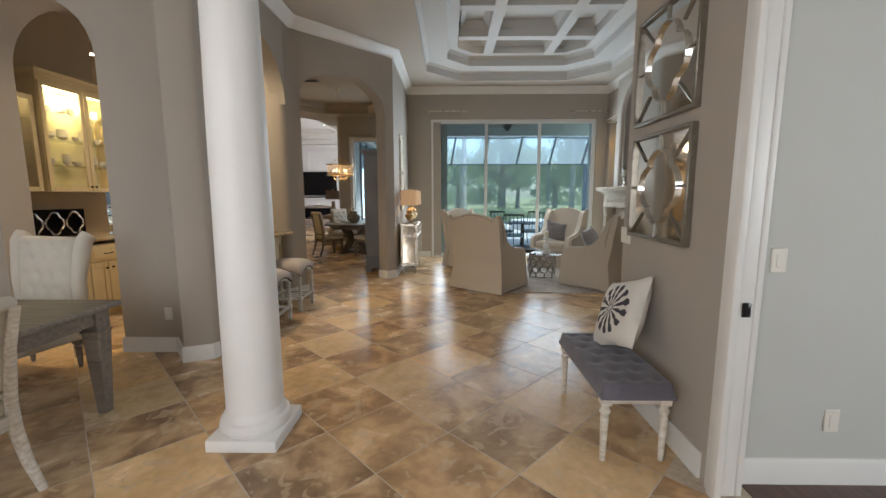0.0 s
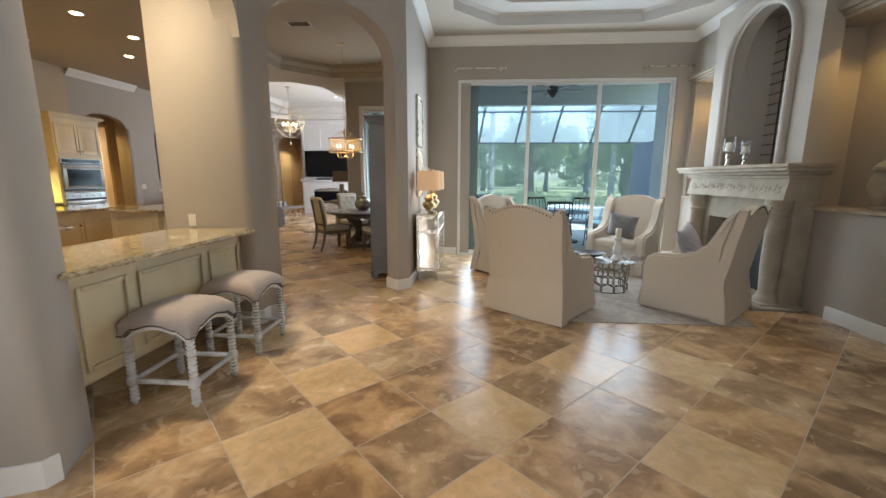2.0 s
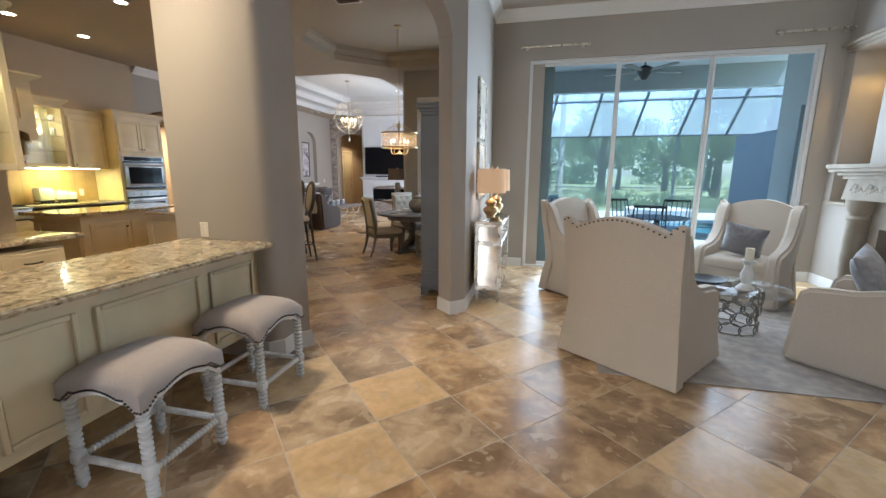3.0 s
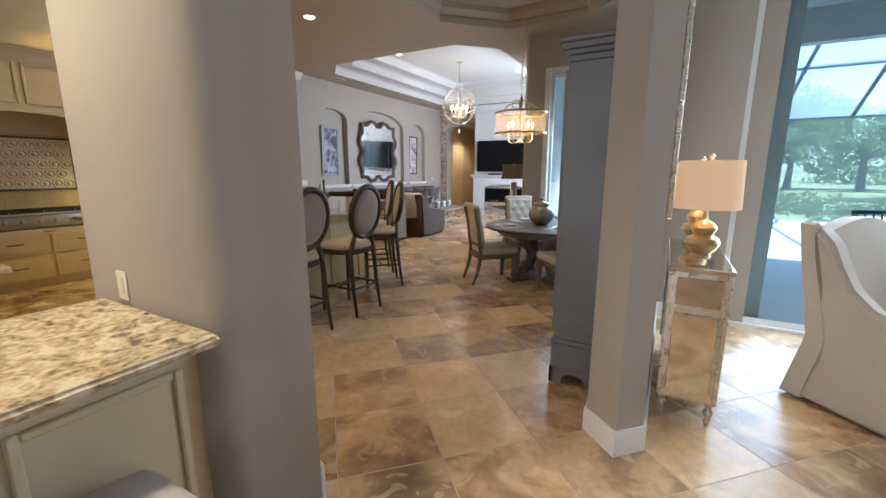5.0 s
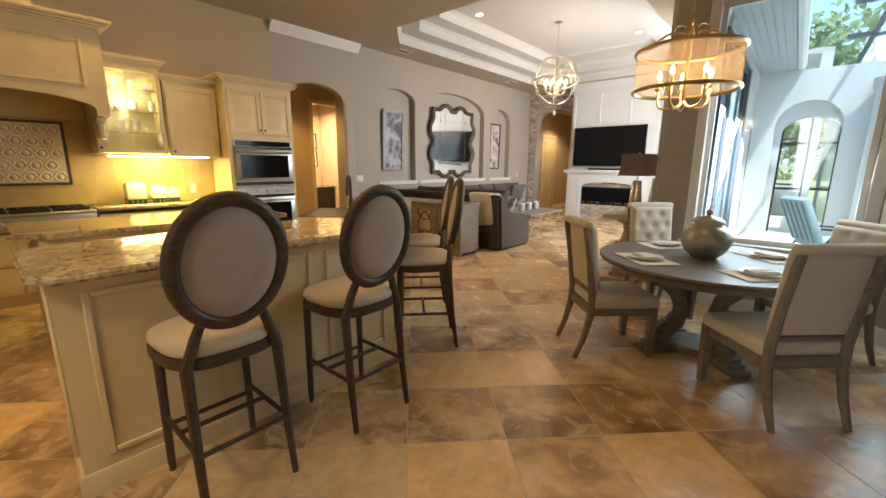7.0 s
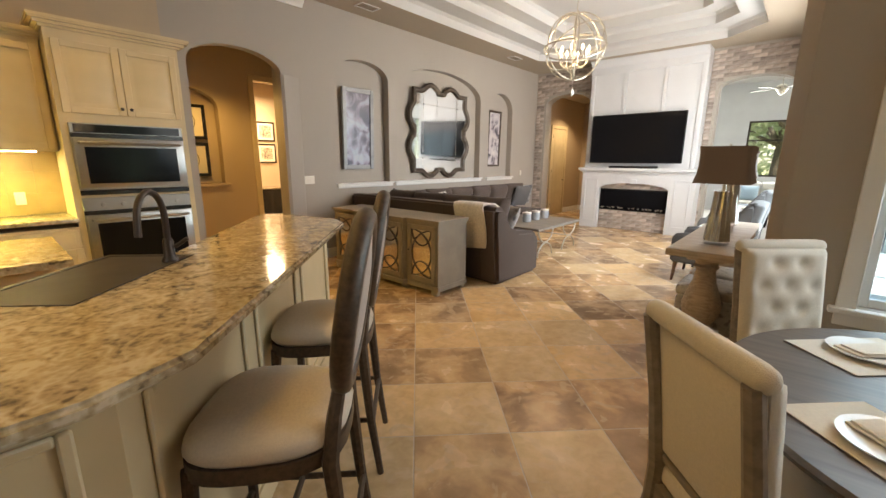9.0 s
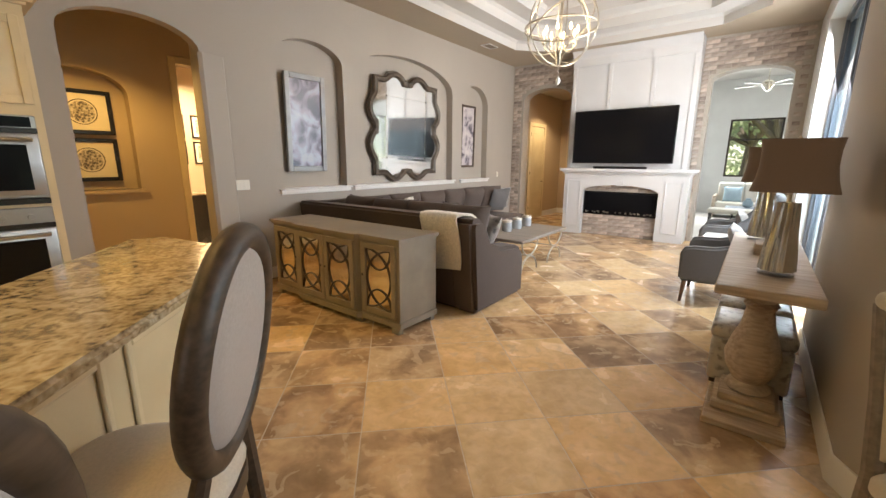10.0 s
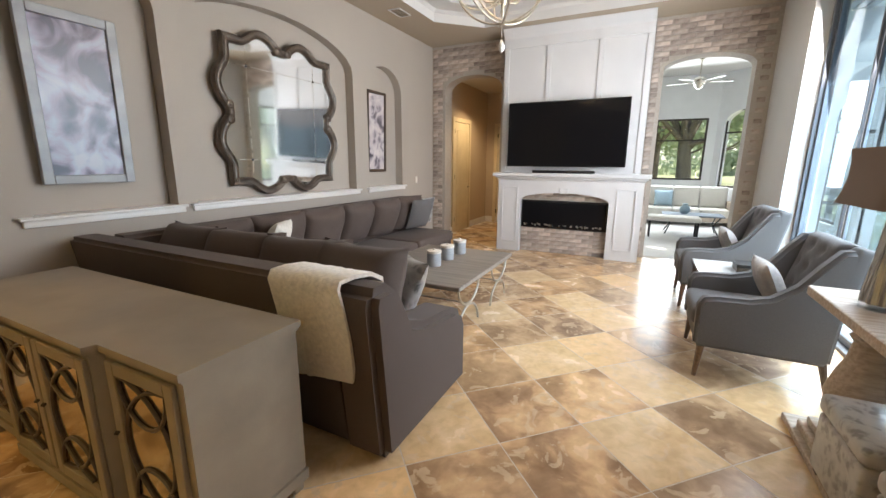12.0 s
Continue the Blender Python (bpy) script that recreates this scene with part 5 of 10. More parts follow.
for j in range(5):
    for i in range(9):
        cy, cz = 6.51 + i * 0.13 + (0.065 if j % 2 else 0), 1.345 + j * 0.135
        if cy > 7.56:
            continue
        ring = [(-8.718, cy + 0.058 * math.cos(a), cz + 0.058 * math.sin(a)) for a in [math.pi / 3 * k for k in range(6)]]
        tube(bm, ring, 0.015, 6, True)
        lathe(bm, [(0.034, 0), (0.028, 0.012), (0.006, 0.020)], 8, Matrix.Translation((-8.722, cy, cz)) @ Matrix.Rotation(radians(90), 4, "Y"))
part("medallion", bm, M_MEDAL, bs, "carved interlaced relief panel", 50)


def crown_cap(bm, x0, x1, deep, z, out=0.07):
    """Stepped cornice on a cabinet, local frame facing -y."""
    for o, a, b2 in ((0.0, 0.0, 0.03), (0.25, 0.03, 0.05), (0.6, 0.05, 0.075), (0.9, 0.075, 0.09), (1.0, 0.09, 0.115)):
        box(bm, x0 - out * o, -out * o, z + a, x1 + out * o, deep, z + b2)


hood = thing("range_hood", "cream painted wooden mantel range hood with arched apron", "hood", WEST(6.05, -8.08))
bm = B()
wall2d(bm, (0, 0.0), (1.95, 0.0), 0.05, 2.03, 2.92, [(0.12, 1.83, 2.03, 2.10, 0.14)])
part("front_apron", bm, M_CREAM, hood)
for x0 in (0, 1.90):
    bm = B(); box(bm, x0, 0.052, 2.03, x0 + 0.05, 0.66, 2.92)
    part("side_panel", bm, M_CREAM, hood)
bm = B(); box(bm, 0.052, 0.052, 2.3, 1.898, 0.66, 2.918)
part("body", bm, M_CREAM, hood)
bm = B(); box(bm, 0.48, 0.12, 3.036, 1.46, 0.66, ZK - 0.003)
part("chimney", bm, M_CREAM, hood)
for x0 in (0.17, 1.0):
    bm = B()
    for a, b2, c, d in ((x0, 2.34, x0 + 0.03, 2.82), (x0 + 0.75, 2.34, x0 + 0.78, 2.82), (x0 + 0.03, 2.34, x0 + 0.75, 2.37), (x0 + 0.03, 2.79, x0 + 0.75, 2.82)):
        box(bm, a, -0.014, b2, c, 0, d, 0.005, 1)
    part("panel_frame", bm, M_CREAM, hood)
bm = B(); crown_cap(bm, 0, 1.95, 0.66, 2.92, 0.11)
part("cornice", bm, M_CREAM, hood)
for x in (0.02, 1.83):
    bm = B()
    box(bm, x, 0.12, 1.98, x + 0.10, 0.45, 2.03, 0.01, 1); box(bm, x + 0.01, 0.2, 1.80, x + 0.09, 0.60, 1.98, 0.03, 3); box(bm, x - 0.01, 0.3, 1.72, x + 0.11, 0.66, 1.80, 0.01, 1)
    part("corbel", bm, M_CREAM, hood)

# glass-fronted and plain wall cabinets
M_CABLIGHT = glow("cabinet_interior_light", (1.0, 0.90, 0.55), 6.0)
M_CABIN = mat("cream_cabinet_interior", (0.74, 0.70, 0.46), 0.6, vary=0.02)
M_CHINA = mat("white_china", (0.72, 0.70, 0.66), 0.2, vary=0.03)


def glass_cabinet(m, w, z0, z1, cols=2, rows=4, cornice=True, label="cream wall cabinet with lit glass doors and china inside", doors=1):
    t = thing("glass_cabinet", label, "cabinet", m)
    bm = B()
    box(bm, 0, 0.0, z0, 0.025, 0.36, z1); box(bm, w - 0.025, 0, z0, w, 0.36, z1); box(bm, 0.025, 0, z0, w - 0.025, 0.36, z0 + 0.025); box(bm, 0.025, 0, z1 - 0.025, w - 0.025, 0.36, z1)
    part("body", bm, M_CREAM, t)
    bm = B(); box(bm, 0.025, 0.335, z0 + 0.025, w - 0.025, 0.352, z1 - 0.025)
    part("back_panel", bm, M_CABIN, t)
    for i in range(1, 4):
        zz = z0 + (z1 - z0) * i / 4
        bm = B(); box(bm, 0.027, 0.04, zz, w - 0.027, 0.33, zz + 0.008)
        part("shelf", bm, M_CLEAR, t, "glass shelf")
        random.seed(round(w * 1000) + i)
        x = 0.09
        while x < w - 0.09:
            r = random.uniform(0.03, 0.06)
            bm = B(); lathe(bm, [(r * 0.5, zz + 0.009), (r * 0.4, zz + 0.02), (r, zz + 0.05), (r, zz + random.uniform(0.07, 0.16)), (r * 0.9, zz + 0.055)], 12, Matrix.Translation((x + r, 0.2, 0)))
            part("china", bm, M_CHINA, t)
            x += 2 * r + random.uniform(0.03, 0.12)
    dw = w / doors
    for k in range(doors):
        x0 = k * dw + 0.004
        x1 = x0 + dw - 0.008
        s = 0.05
        bm = B()
        for a, b2, c, d in ((x0, z0, x0 + s, z1), (x1 - s, z0, x1, z1), (x0 + s, z0, x1 - s, z0 + s), (x0 + s, z1 - s, x1 - s, z1)):
            box(bm, a, -0.022, b2, c, 0, d, 0.003, 1)
        dr = part("door", bm, M_CREAM, t)
        bm = B(); box(bm, x0 + s, -0.008, z0 + s, x1 - s, -0.005, z1 - s)
        part("pane", bm, M_CLEAR, dr, "clear glass pane").visible_shadow = False
        if cols > 1:
            bm = B()
            for i in range(1, cols):
                xx = x0 + s + (x1 - x0 - 2 * s) * i / cols
                box(bm, xx - 0.006, -0.018, z0 + s, xx + 0.006, -0.009, z1 - s)
            for i in range(1, rows):
                zz = z0 + s + (z1 - z0 - 2 * s) * i / rows
                box(bm, x0 + s, -0.017, zz - 0.006, x1 - s, -0.0095, zz + 0.006)
            part("muntin", bm, M_CREAM, dr)
        bm = B(); knob(bm, x1 - 0.025 if k % 2 == 0 and doors > 1 else x0 + 0.025, z0 + 0.06)
        part("knob", bm, M_BRONZE, dr)
    if cornice:
        bm = B(); crown_cap(bm, 0, w, 0.36, z1)
        part("cornice", bm, M_CREAM, t)
    bm = B(); box(bm, 0.06, 0.05, z1 - 0.033, w - 0.06, 0.09, z1 - 0.026)
    part("lamp_strip", bm, M_CABLIGHT, t, "small cabinet light")
    return t


glass_cabinet(WEST(7.88, -8.36), 0.72, 1.63, 2.66, 2, 4)
point("glass_cabinet_light", (-8.45, 8.24, 2.28), 9, (1.0, 0.96, 0.60), 0.06)
t = thing("wall_cabinet", "cream raised-panel wall cabinet", "cabinet", WEST(8.62, -8.36))
bm = B(); box(bm, 0, 0, 1.60, 0.63, 0.36, 2.52)
part("body", bm, M_CREAM, t)
bm = B(); raised_door(bm, 0.60, 0.89)
d = part("door", bm, M_CREAM, t, "", 38, Matrix.Translation((0.015, 0, 1.615)))
bm = B(); knob(bm, 0.03, 0.05)
part("knob", bm, M_BRONZE, d)
bm = B(); crown_cap(bm, 0, 0.63, 0.36, 2.52, 0.05)
part("cornice", bm, M_CREAM, t)
M_STRIP = glow("undercabinet_strip", (1.0, 0.93, 0.62), 14.0)
t = thing("under_cabinet_light", "glowing warm light strip under the wall cabinets", "light", pose(0, 0, 0))
bm = B(); box(bm, -8.46, 7.98, 1.592, -8.40, 9.1, 1.598)
part("strip", bm, M_STRIP, t)

tower = thing("oven_tower", "cream tall oven cabinet with two stainless ovens", "cabinet", WEST(9.26, -8.1))
bm = B(); box(bm, 0, 0, 0, 0.98, 0.64, 2.58)
part("body", bm, M_CREAM, tower)
bm = B(); crown_cap(bm, 0, 0.98, 0.64, 2.58, 0.09)
part("cornice", bm, M_CREAM, tower)
for i in range(2):
    bm = B(); raised_door(bm, 0.45, 0.60)
    d = part("door", bm, M_CREAM, tower, "", 38, Matrix.Translation((0.035 + i * 0.46, 0, 1.93)))
    bm = B(); knob(bm, 0.42 if i == 0 else 0.03, 0.06)
    part("knob", bm, M_BRONZE, d)
for z0, z1, panel in ((1.25, 1.85, 0.10), (0.50, 1.18, 0.13)):
    bm = B(); box(bm, 0.05, -0.02, z0, 0.93, 0.0, z1, 0.006, 1); box(bm, 0.06, -0.045, z0 + 0.02, 0.92, -0.02, z1 - panel - 0.03, 0.008, 2)
    ov = part("oven", bm, M_STEEL, tower, "stainless steel built-in oven")
    bm = B(); box(bm, 0.13, -0.049, z0 + 0.06, 0.85, -0.046, z1 - panel - 0.11, 0.002, 1)
    part("window", bm, M_SCREEN, ov, "dark oven window")
    bm = B(); box(bm, 0.052, -0.030, z1 - panel - 0.028, 0.928, -0.021, z1 - panel + 0.010, 0.002, 1)
    part("vent_band", bm, M_BLACK, ov, "black vent band")
    if panel < 0.12:
        bm = B(); box(bm, 0.052, -0.030, z0 - 0.045, 0.928, -0.002, z0 - 0.002, 0.002, 1)
        part("vent_band", bm, M_BLACK, ov, "black vent band")
    bm = B(); box(bm, 0.08, -0.026, z1 - panel + 0.015, 0.90, -0.021, z1 - 0.012)
    part("control_panel", bm, M_SCREEN if panel < 0.12 else M_STEEL, ov)
    if panel > 0.12:
        for k in range(5):
            bm = B(); lathe(bm, [(0.022, 0), (0.018, 0.02), (0.001, 0.021)], 12, Matrix.Translation((0.2 + 0.15 * k, -0.024, z1 - 0.07)) @ Matrix.Rotation(radians(90), 4, "X"))
            part("dial", bm, M_STEEL, ov)
    bm = B(); tube(bm, [(0.10, -0.045, z1 - panel - 0.075), (0.10, -0.09, z1 - panel - 0.075), (0.88, -0.09, z1 - panel - 0.075), (0.88, -0.045, z1 - panel - 0.075)], 0.013, 8)
    part("handle", bm, M_STEEL, ov)

for i, (y, s) in enumerate(((8.22, 1.0), (8.47, 0.8), (8.64, 0.66))):
    t = thing("canister", "white ceramic canister with lid on a dark lattice base", "canister", pose(-8.55, y, 1.0), "canister set")
    bm = B(); box(bm, -0.085 * s, -0.105 * s, 0.05, 0.085 * s, 0.105 * s, 0.25 * s, 0.012, 2)
    part("jar", bm, M_CHINA, t)
    bm = B(); box(bm, -0.075 * s, -0.095 * s, 0.25 * s, 0.075 * s, 0.095 * s, 0.265 * s, 0.004, 1); lathe(bm, [(0.008, 0.26 * s), (0.014, 0.285 * s), (0.004, 0.30 * s)], 8)
    part("lid", bm, M_CHINA, t)
    bm = B()
    for k in range(4):
        lathe(bm, [(0.022 * s, 0), (0.022 * s, 0.05)], 8, Matrix.Translation((0.08 * s, (-0.08 + k * 0.053) * s, 0.0)))
    box(bm, -0.09 * s, -0.11 * s, 0.0, 0.09 * s, 0.11 * s, 0.008); box(bm, -0.09 * s, -0.11 * s, 0.042, 0.09 * s, 0.11 * s, 0.05)
    part("lattice_base", bm, M_BLACKIRON, t, "dark metal lattice base")

# near cabinet run, seen through the dining arch
bm = B(); box(bm, -5.0, 4.003, 0, -4.83, 5.62, ZK - 0.003)
structure("wall_kitchen_stub", bm, M_WALL_TAN, "tan stub wall behind the china cabinets", "wall")
for k, y0 in enumerate((4.06, 4.56, 5.06)):
    base_unit(WEST(y0, -4.21), 0.5, (0.19,), "cream base cabinet with drawer and doors", 0.6, 2)
t = thing("side_counter", "polished brown granite side counter", "countertop", pose(0, 0, 0))
bm = B(); box(bm, -4.825, 4.03, 0.962, -4.17, 5.72, 1.0, 0.01, 2)
part("slab", bm, M_GRANITE, t)
glass_cabinet(WEST(4.455, -4.46), 1.08, 1.55, 2.75, 1, 4, True, "cream china cabinet with lit glass doors", 2)
glass_cabinet(WEST(4.06, -4.52), 0.39, 1.55, 2.58, 1, 4, False, "narrow cream china cabinet with a lit glass door", 1)
point("china_cabinet_light", (-4.62, 4.75, 2.60), 20, (1.0, 0.88, 0.50), 0.03)
point("china_cabinet_light", (-4.62, 5.15, 2.60), 20, (1.0, 0.88, 0.50), 0.03)
t = thing("serving_tray", "black and silver quatrefoil tray standing on the counter", "tray", pose(-4.74, 4.75, 1.0, 0, 0, 90))
bm = B(); box(bm, -0.42, 0.0, 0.0, 0.42, 0.03, 0.34, 0.01, 1)
part("panel", bm, M_SCREEN, t)
for cx in (-0.26, 0.0, 0.26):
    bm = B()
    ring = []
    for k in range(4):
        a0 = math.pi / 2 * k
        for i in range(7):
            a = a0 - 1.2 + 2.4 * i / 6
            ring.append((cx + 0.05 * math.cos(a0) + 0.065 * math.cos(a), -0.006, 0.17 + 0.06 * math.sin(a0) + 0.075 * math.sin(a)))
    tube(bm, ring, 0.009, 6, True)
    part("quatrefoil", bm, M_NICKEL, t, "silver quatrefoil overlay")

# second island with bun feet
isl = thing("kitchen_island", "cream kitchen island with a granite top and bun feet", "island", pose(0, 0, 0))
bm = B(); prism(bm, [(-6.28, 6.98), (-6.12, 7.14), (-6.12, 9.0), (-7.1, 9.0), (-7.1, 6.98)], 0.955, 0.995)
part("countertop", bm, M_GRANITE, isl, "polished granite top")
bm = B(); box(bm, -7.02, 7.1, 0.10, -6.20, 8.92, 0.954)
part("body", bm, M_CREAM, isl)
bm = B(); raised_door(bm, 0.72, 0.66)
part("end_panel", bm, M_CREAM, isl, "", 38, pose(-6.97, 7.1, 0.17))
for k in range(3):
    bm = B(); raised_door(bm, 0.56, 0.66)
    d = part("door", bm, M_CREAM, isl, "", 38, pose(-6.2, 7.2 + k * 0.58, 0.17, 0, 0, 90))
    bm = B(); knob(bm, 0.5, 0.58)
    part("knob", bm, M_BRONZE, d)
for x, y in ((-6.24, 7.14), (-6.98, 7.14), (-6.24, 8.88), (-6.98, 8.88)):
    bm = B(); lathe(bm, [(0.03, 0), (0.055, 0.02), (0.06, 0.05), (0.045, 0.085), (0.05, 0.10)], 16, Matrix.Translation((x, y, 0)))
    part("bun_foot", bm, M_CREAM, isl)

# peninsula with sink
pen = thing("peninsula", "cream panelled kitchen peninsula with an angled granite top", "island", pose(0, 0, 0))
bm = B()
prism(bm, [(-4.24, 6.92), (-4.16, 7.0), (-4.16, 8.80), (-4.25, 9.03), (-5.78, 10.54), (-5.95, 10.60), (-6.62, 10.47), (-6.70, 10.30), (-5.05, 8.95), (-5.05, 7.05), (-4.92, 6.92)], 1.03, 1.07)
bmesh.ops.bevel(bm, geom=[e for e in bm.edges if abs(e.verts[0].co.z - e.verts[1].co.z) < 1e-4], offset=0.012, segments=3, affect="EDGES")
part("countertop", bm, M_GRANITE, pen, "polished mottled granite top")
bm = B()
prism(bm, [(-4.30, 6.985), (-4.30, 8.86), (-5.85, 10.42), (-6.5, 10.36), (-5.0, 8.97), (-5.0, 7.02)], 0.0, 1.029)
part("body", bm, M_CREAM, pen)
bm = B(); sweep(bm, [(-5.0, 7.02), (-4.30, 6.985), (-4.30, 8.86), (-5.85, 10.42)][::-1], [(0, 0), (0.02, 0), (0.02, 0.09), (0.012, 0.11), (0, 0.11)])
part("plinth_board", bm, M_CREAM, pen)


def panel_on(p0, p1, z0, z1, parent, name="panel_frame"):
    """A raised picture-frame moulding on an upright face from p0 to p1 (face to the right of the line)."""
    d = Vector((p1[0] - p0[0], p1[1] - p0[1]))
    L = d.length
    m = pose(p0[0], p0[1], 0, 0, 0, math.degrees(math.atan2(d.y, d.x)))
    bm = B()
    for a, b2, c, e in ((0, z0, 0.03, z1), (L - 0.03, z0, L, z1), (0.03, z0, L - 0.03, z0 + 0.03), (0.03, z1 - 0.03, L - 0.03, z1)):
        box(bm, a, -0.016, b2, c, 0.0, e, 0.006, 1)
    part(name, bm, M_CREAM, parent, "", 38, m)


for y0, y1 in ((7.08, 7.60), (7.70, 8.18), (8.28, 8.78)):
    panel_on((-4.30, y0), (-4.30, y1), 0.17, 0.96, pen)
dd = Vector((-1.55, 1.56)).normalized()
for s0, s1 in ((0.08, 0.68), (0.78, 1.36), (1.46, 2.1)):
    panel_on((-4.30 + dd.x * s0, 8.86 + dd.y * s0), (-4.30 + dd.x * s1, 8.86 + dd.y * s1), 0.17, 0.96, pen)
panel_on((-4.93, 7.015), (-4.37, 6.99), 0.17, 0.96, pen)
sk = thing("sink", "dark undermount sink set in the peninsula", "sink", pose(-5.28, 8.98, 1.07, 0, 0, 135))
bm = B()
for a in ((-0.36, -0.2, -0.335, 0.2), (0.335, -0.2, 0.36, 0.2), (-0.335, -0.2, 0.335, -0.175), (-0.335, 0.175, 0.335, 0.2)):
    box(bm, a[0], a[1], 0.0005, a[2], a[3], 0.005)
part("basin_rim", bm, M_BRONZE, sk)
bm = B(); box(bm, -0.335, -0.175, 0.0005, 0.335, 0.175, 0.002)
part("basin", bm, M_BRONZE, sk)
fc = thing("faucet", "oil-rubbed bronze gooseneck faucet", "faucet", pose(-5.33, 9.26, 1.07, 0, 0, 45))
bm = B(); lathe(bm, [(0.035, 0), (0.035, 0.012), (0.024, 0.03), (0.022, 0.10), (0.016, 0.11)], 16)
part("base", bm, M_BRONZE, fc)
bm = B(); tube(bm, [(0, 0, 0.08), (0, 0, 0.22)] + [(0, -0.09 + 0.09 * math.cos(a), 0.22 + 0.11 * math.sin(a)) for a in [math.pi * k / 9 for k in range(1, 9)]] + [(0, -0.185, 0.2), (0, -0.19, 0.15)], 0.014, 10)
part("spout", bm, M_BRONZE, fc)
bm = B(); tube(bm, [(0.03, 0, 0.07), (0.09, 0, 0.11)], 0.009, 8)
part("lever", bm, M_BRONZE, fc)


def bar_stool(m):
    """Round-back counter chair; the sitter faces +y."""
    t = thing("bar_stool", "dark oak bar stool with an oval upholstered back and cream seat", "stool", m, "stools at the peninsula")
    w = 0.225
    for sx in (-1, 1):
        bm = B(); tube(bm, [(sx * 0.20, 0.20, 0.0), (sx * 0.20, 0.20, 0.05), (sx * 0.195, 0.195, 0.60), (sx * 0.19, 0.19, 0.68)], 0.02, 8, False, [0.014, 0.018, 0.022, 0.025])
        part("front_leg", bm, M_DARKWOOD, t)
        bm = B(); tube(bm, [(sx * 0.20, -0.27, 0.0), (sx * 0.195, -0.23, 0.3), (sx * 0.19, -0.20, 0.68), (sx * 0.15, -0.21, 0.80), (sx * 0.115, -0.225, 0.89)], 0.02, 8, False, [0.016, 0.021, 0.026, 0.023, 0.02])
        part("back_leg", bm, M_DARKWOOD, t)
        bm = B(); tube(bm, [(sx * 0.197, 0.195, 0.30), (sx * 0.196, -0.235, 0.30)], 0.012, 8)
        part("stretcher", bm, M_DARKWOOD, t)
    for y, z in ((0.197, 0.25), (-0.24, 0.30), (0.0, 0.30)):
        bm = B(); tube(bm, [(-0.197, y, z), (0.197, y, z)], 0.012, 8)
        part("stretcher", bm, M_DARKWOOD, t)
    n = 28
    ring = lambda r, z: [(r * (1.04 + 0.13 * math.sin(a)) * math.copysign(abs(math.cos(a)) ** 0.6, math.cos(a)), r * math.copysign(abs(math.sin(a)) ** 0.7, math.sin(a)), z) for a in [2 * math.pi * k / n for k in range(n)]]
    bm = B(); prism(bm, [p[:2] for p in ring(0.235, 0)], 0.665, 0.715)
    part("seat_frame", bm, M_DARKWOOD, t)
    bm = B()
    rings = [[bm.verts.new(p) for p in ring(r, z)] for r, z in ((0.222, 0.712), (0.236, 0.735), (0.228, 0.765), (0.19, 0.785), (0.10, 0.797), (0.02, 0.80))]
    for a, b2 in zip(rings, rings[1:]):
        for i in range(n):
            bm.faces.new((a[i], a[(i + 1) % n], b2[(i + 1) % n], b2[i]))
    bm.faces.new(rings[-1]); bm.faces.new(rings[0][::-1])
    part("seat", bm, M_LINEN, t, "cream linen seat pad", 60)
    lean = pose(0, -0.225, 0.86, 9)
    oval = [(0.215 * math.cos(a), 0, 0.25 + 0.265 * math.sin(a)) for a in [2 * math.pi * k / 36 for k in range(36)]]
    bm = B(); tube(bm, oval, 0.032, 10, True, None, lean)
    part("back_frame", bm, M_DARKWOOD, t, "oval dark oak frame", 60)
    bm = B()
    vs = lathe(bm, [(0.01, -0.033), (0.12, -0.03), (0.185, -0.02), (0.197, 0.0), (0.185, 0.02), (0.12, 0.03), (0.01, 0.033)], 32, None, 1.25)
    bmesh.ops.transform(bm, matrix=lean @ pose(0, 0, 0.25, 90), verts=vs)
    part("backrest", bm, M_TAUPE, t, "taupe upholstered oval back", 60)
    return t


bstool = bar_stool(pose(-4.01, 7.495, 0, 0, 0, 90))
copy_thing(bstool, pose(-4.02, 8.275, 0, 0, 0, 90))
copy_thing(bstool, pose(-4.355, 9.265, 0, 0, 0, 136))
copy_thing(bstool, pose(-4.88, 9.78, 0, 0, 0, 136))

# recessed ceiling lights
M_CANLAMP = glow("downlight_lens", (1.0, 0.80, 0.50), 10.0)


def downlight(x, y, z, r=0.075):
    t = thing("recessed_light", "lit white recessed ceiling downlight", "light", pose(x, y, z), "downlights")
    bm = B(); lathe(bm, [(r * 1.25, 0), (r * 1.28, -0.006), (r * 1.0, -0.008), (r * 0.98, 0)], 24)
    part("trim_ring", bm, M_TRIM, t)
    bm = B(); lathe(bm, [(r * 0.95, -0.009), (r * 0.7, -0.012), (0.002, -0.013)], 20)
    part("lens", bm, M_CANLAMP, t, "glowing lens")


for cx, cy in CANS_KITCHEN:
    downlight(cx, cy, ZK - 0.002)
for cx, cy in [(0.57, 8.09), (1.87, 8.0)]:
    downlight(cx, cy, ZL + 0.617, 0.06)
for cx, cy in ((-5.0, 16.6), (-5.0, 13.6), (-7.0, 13.6)):
    downlight(cx, cy, ZK + 0.557, 0.06)

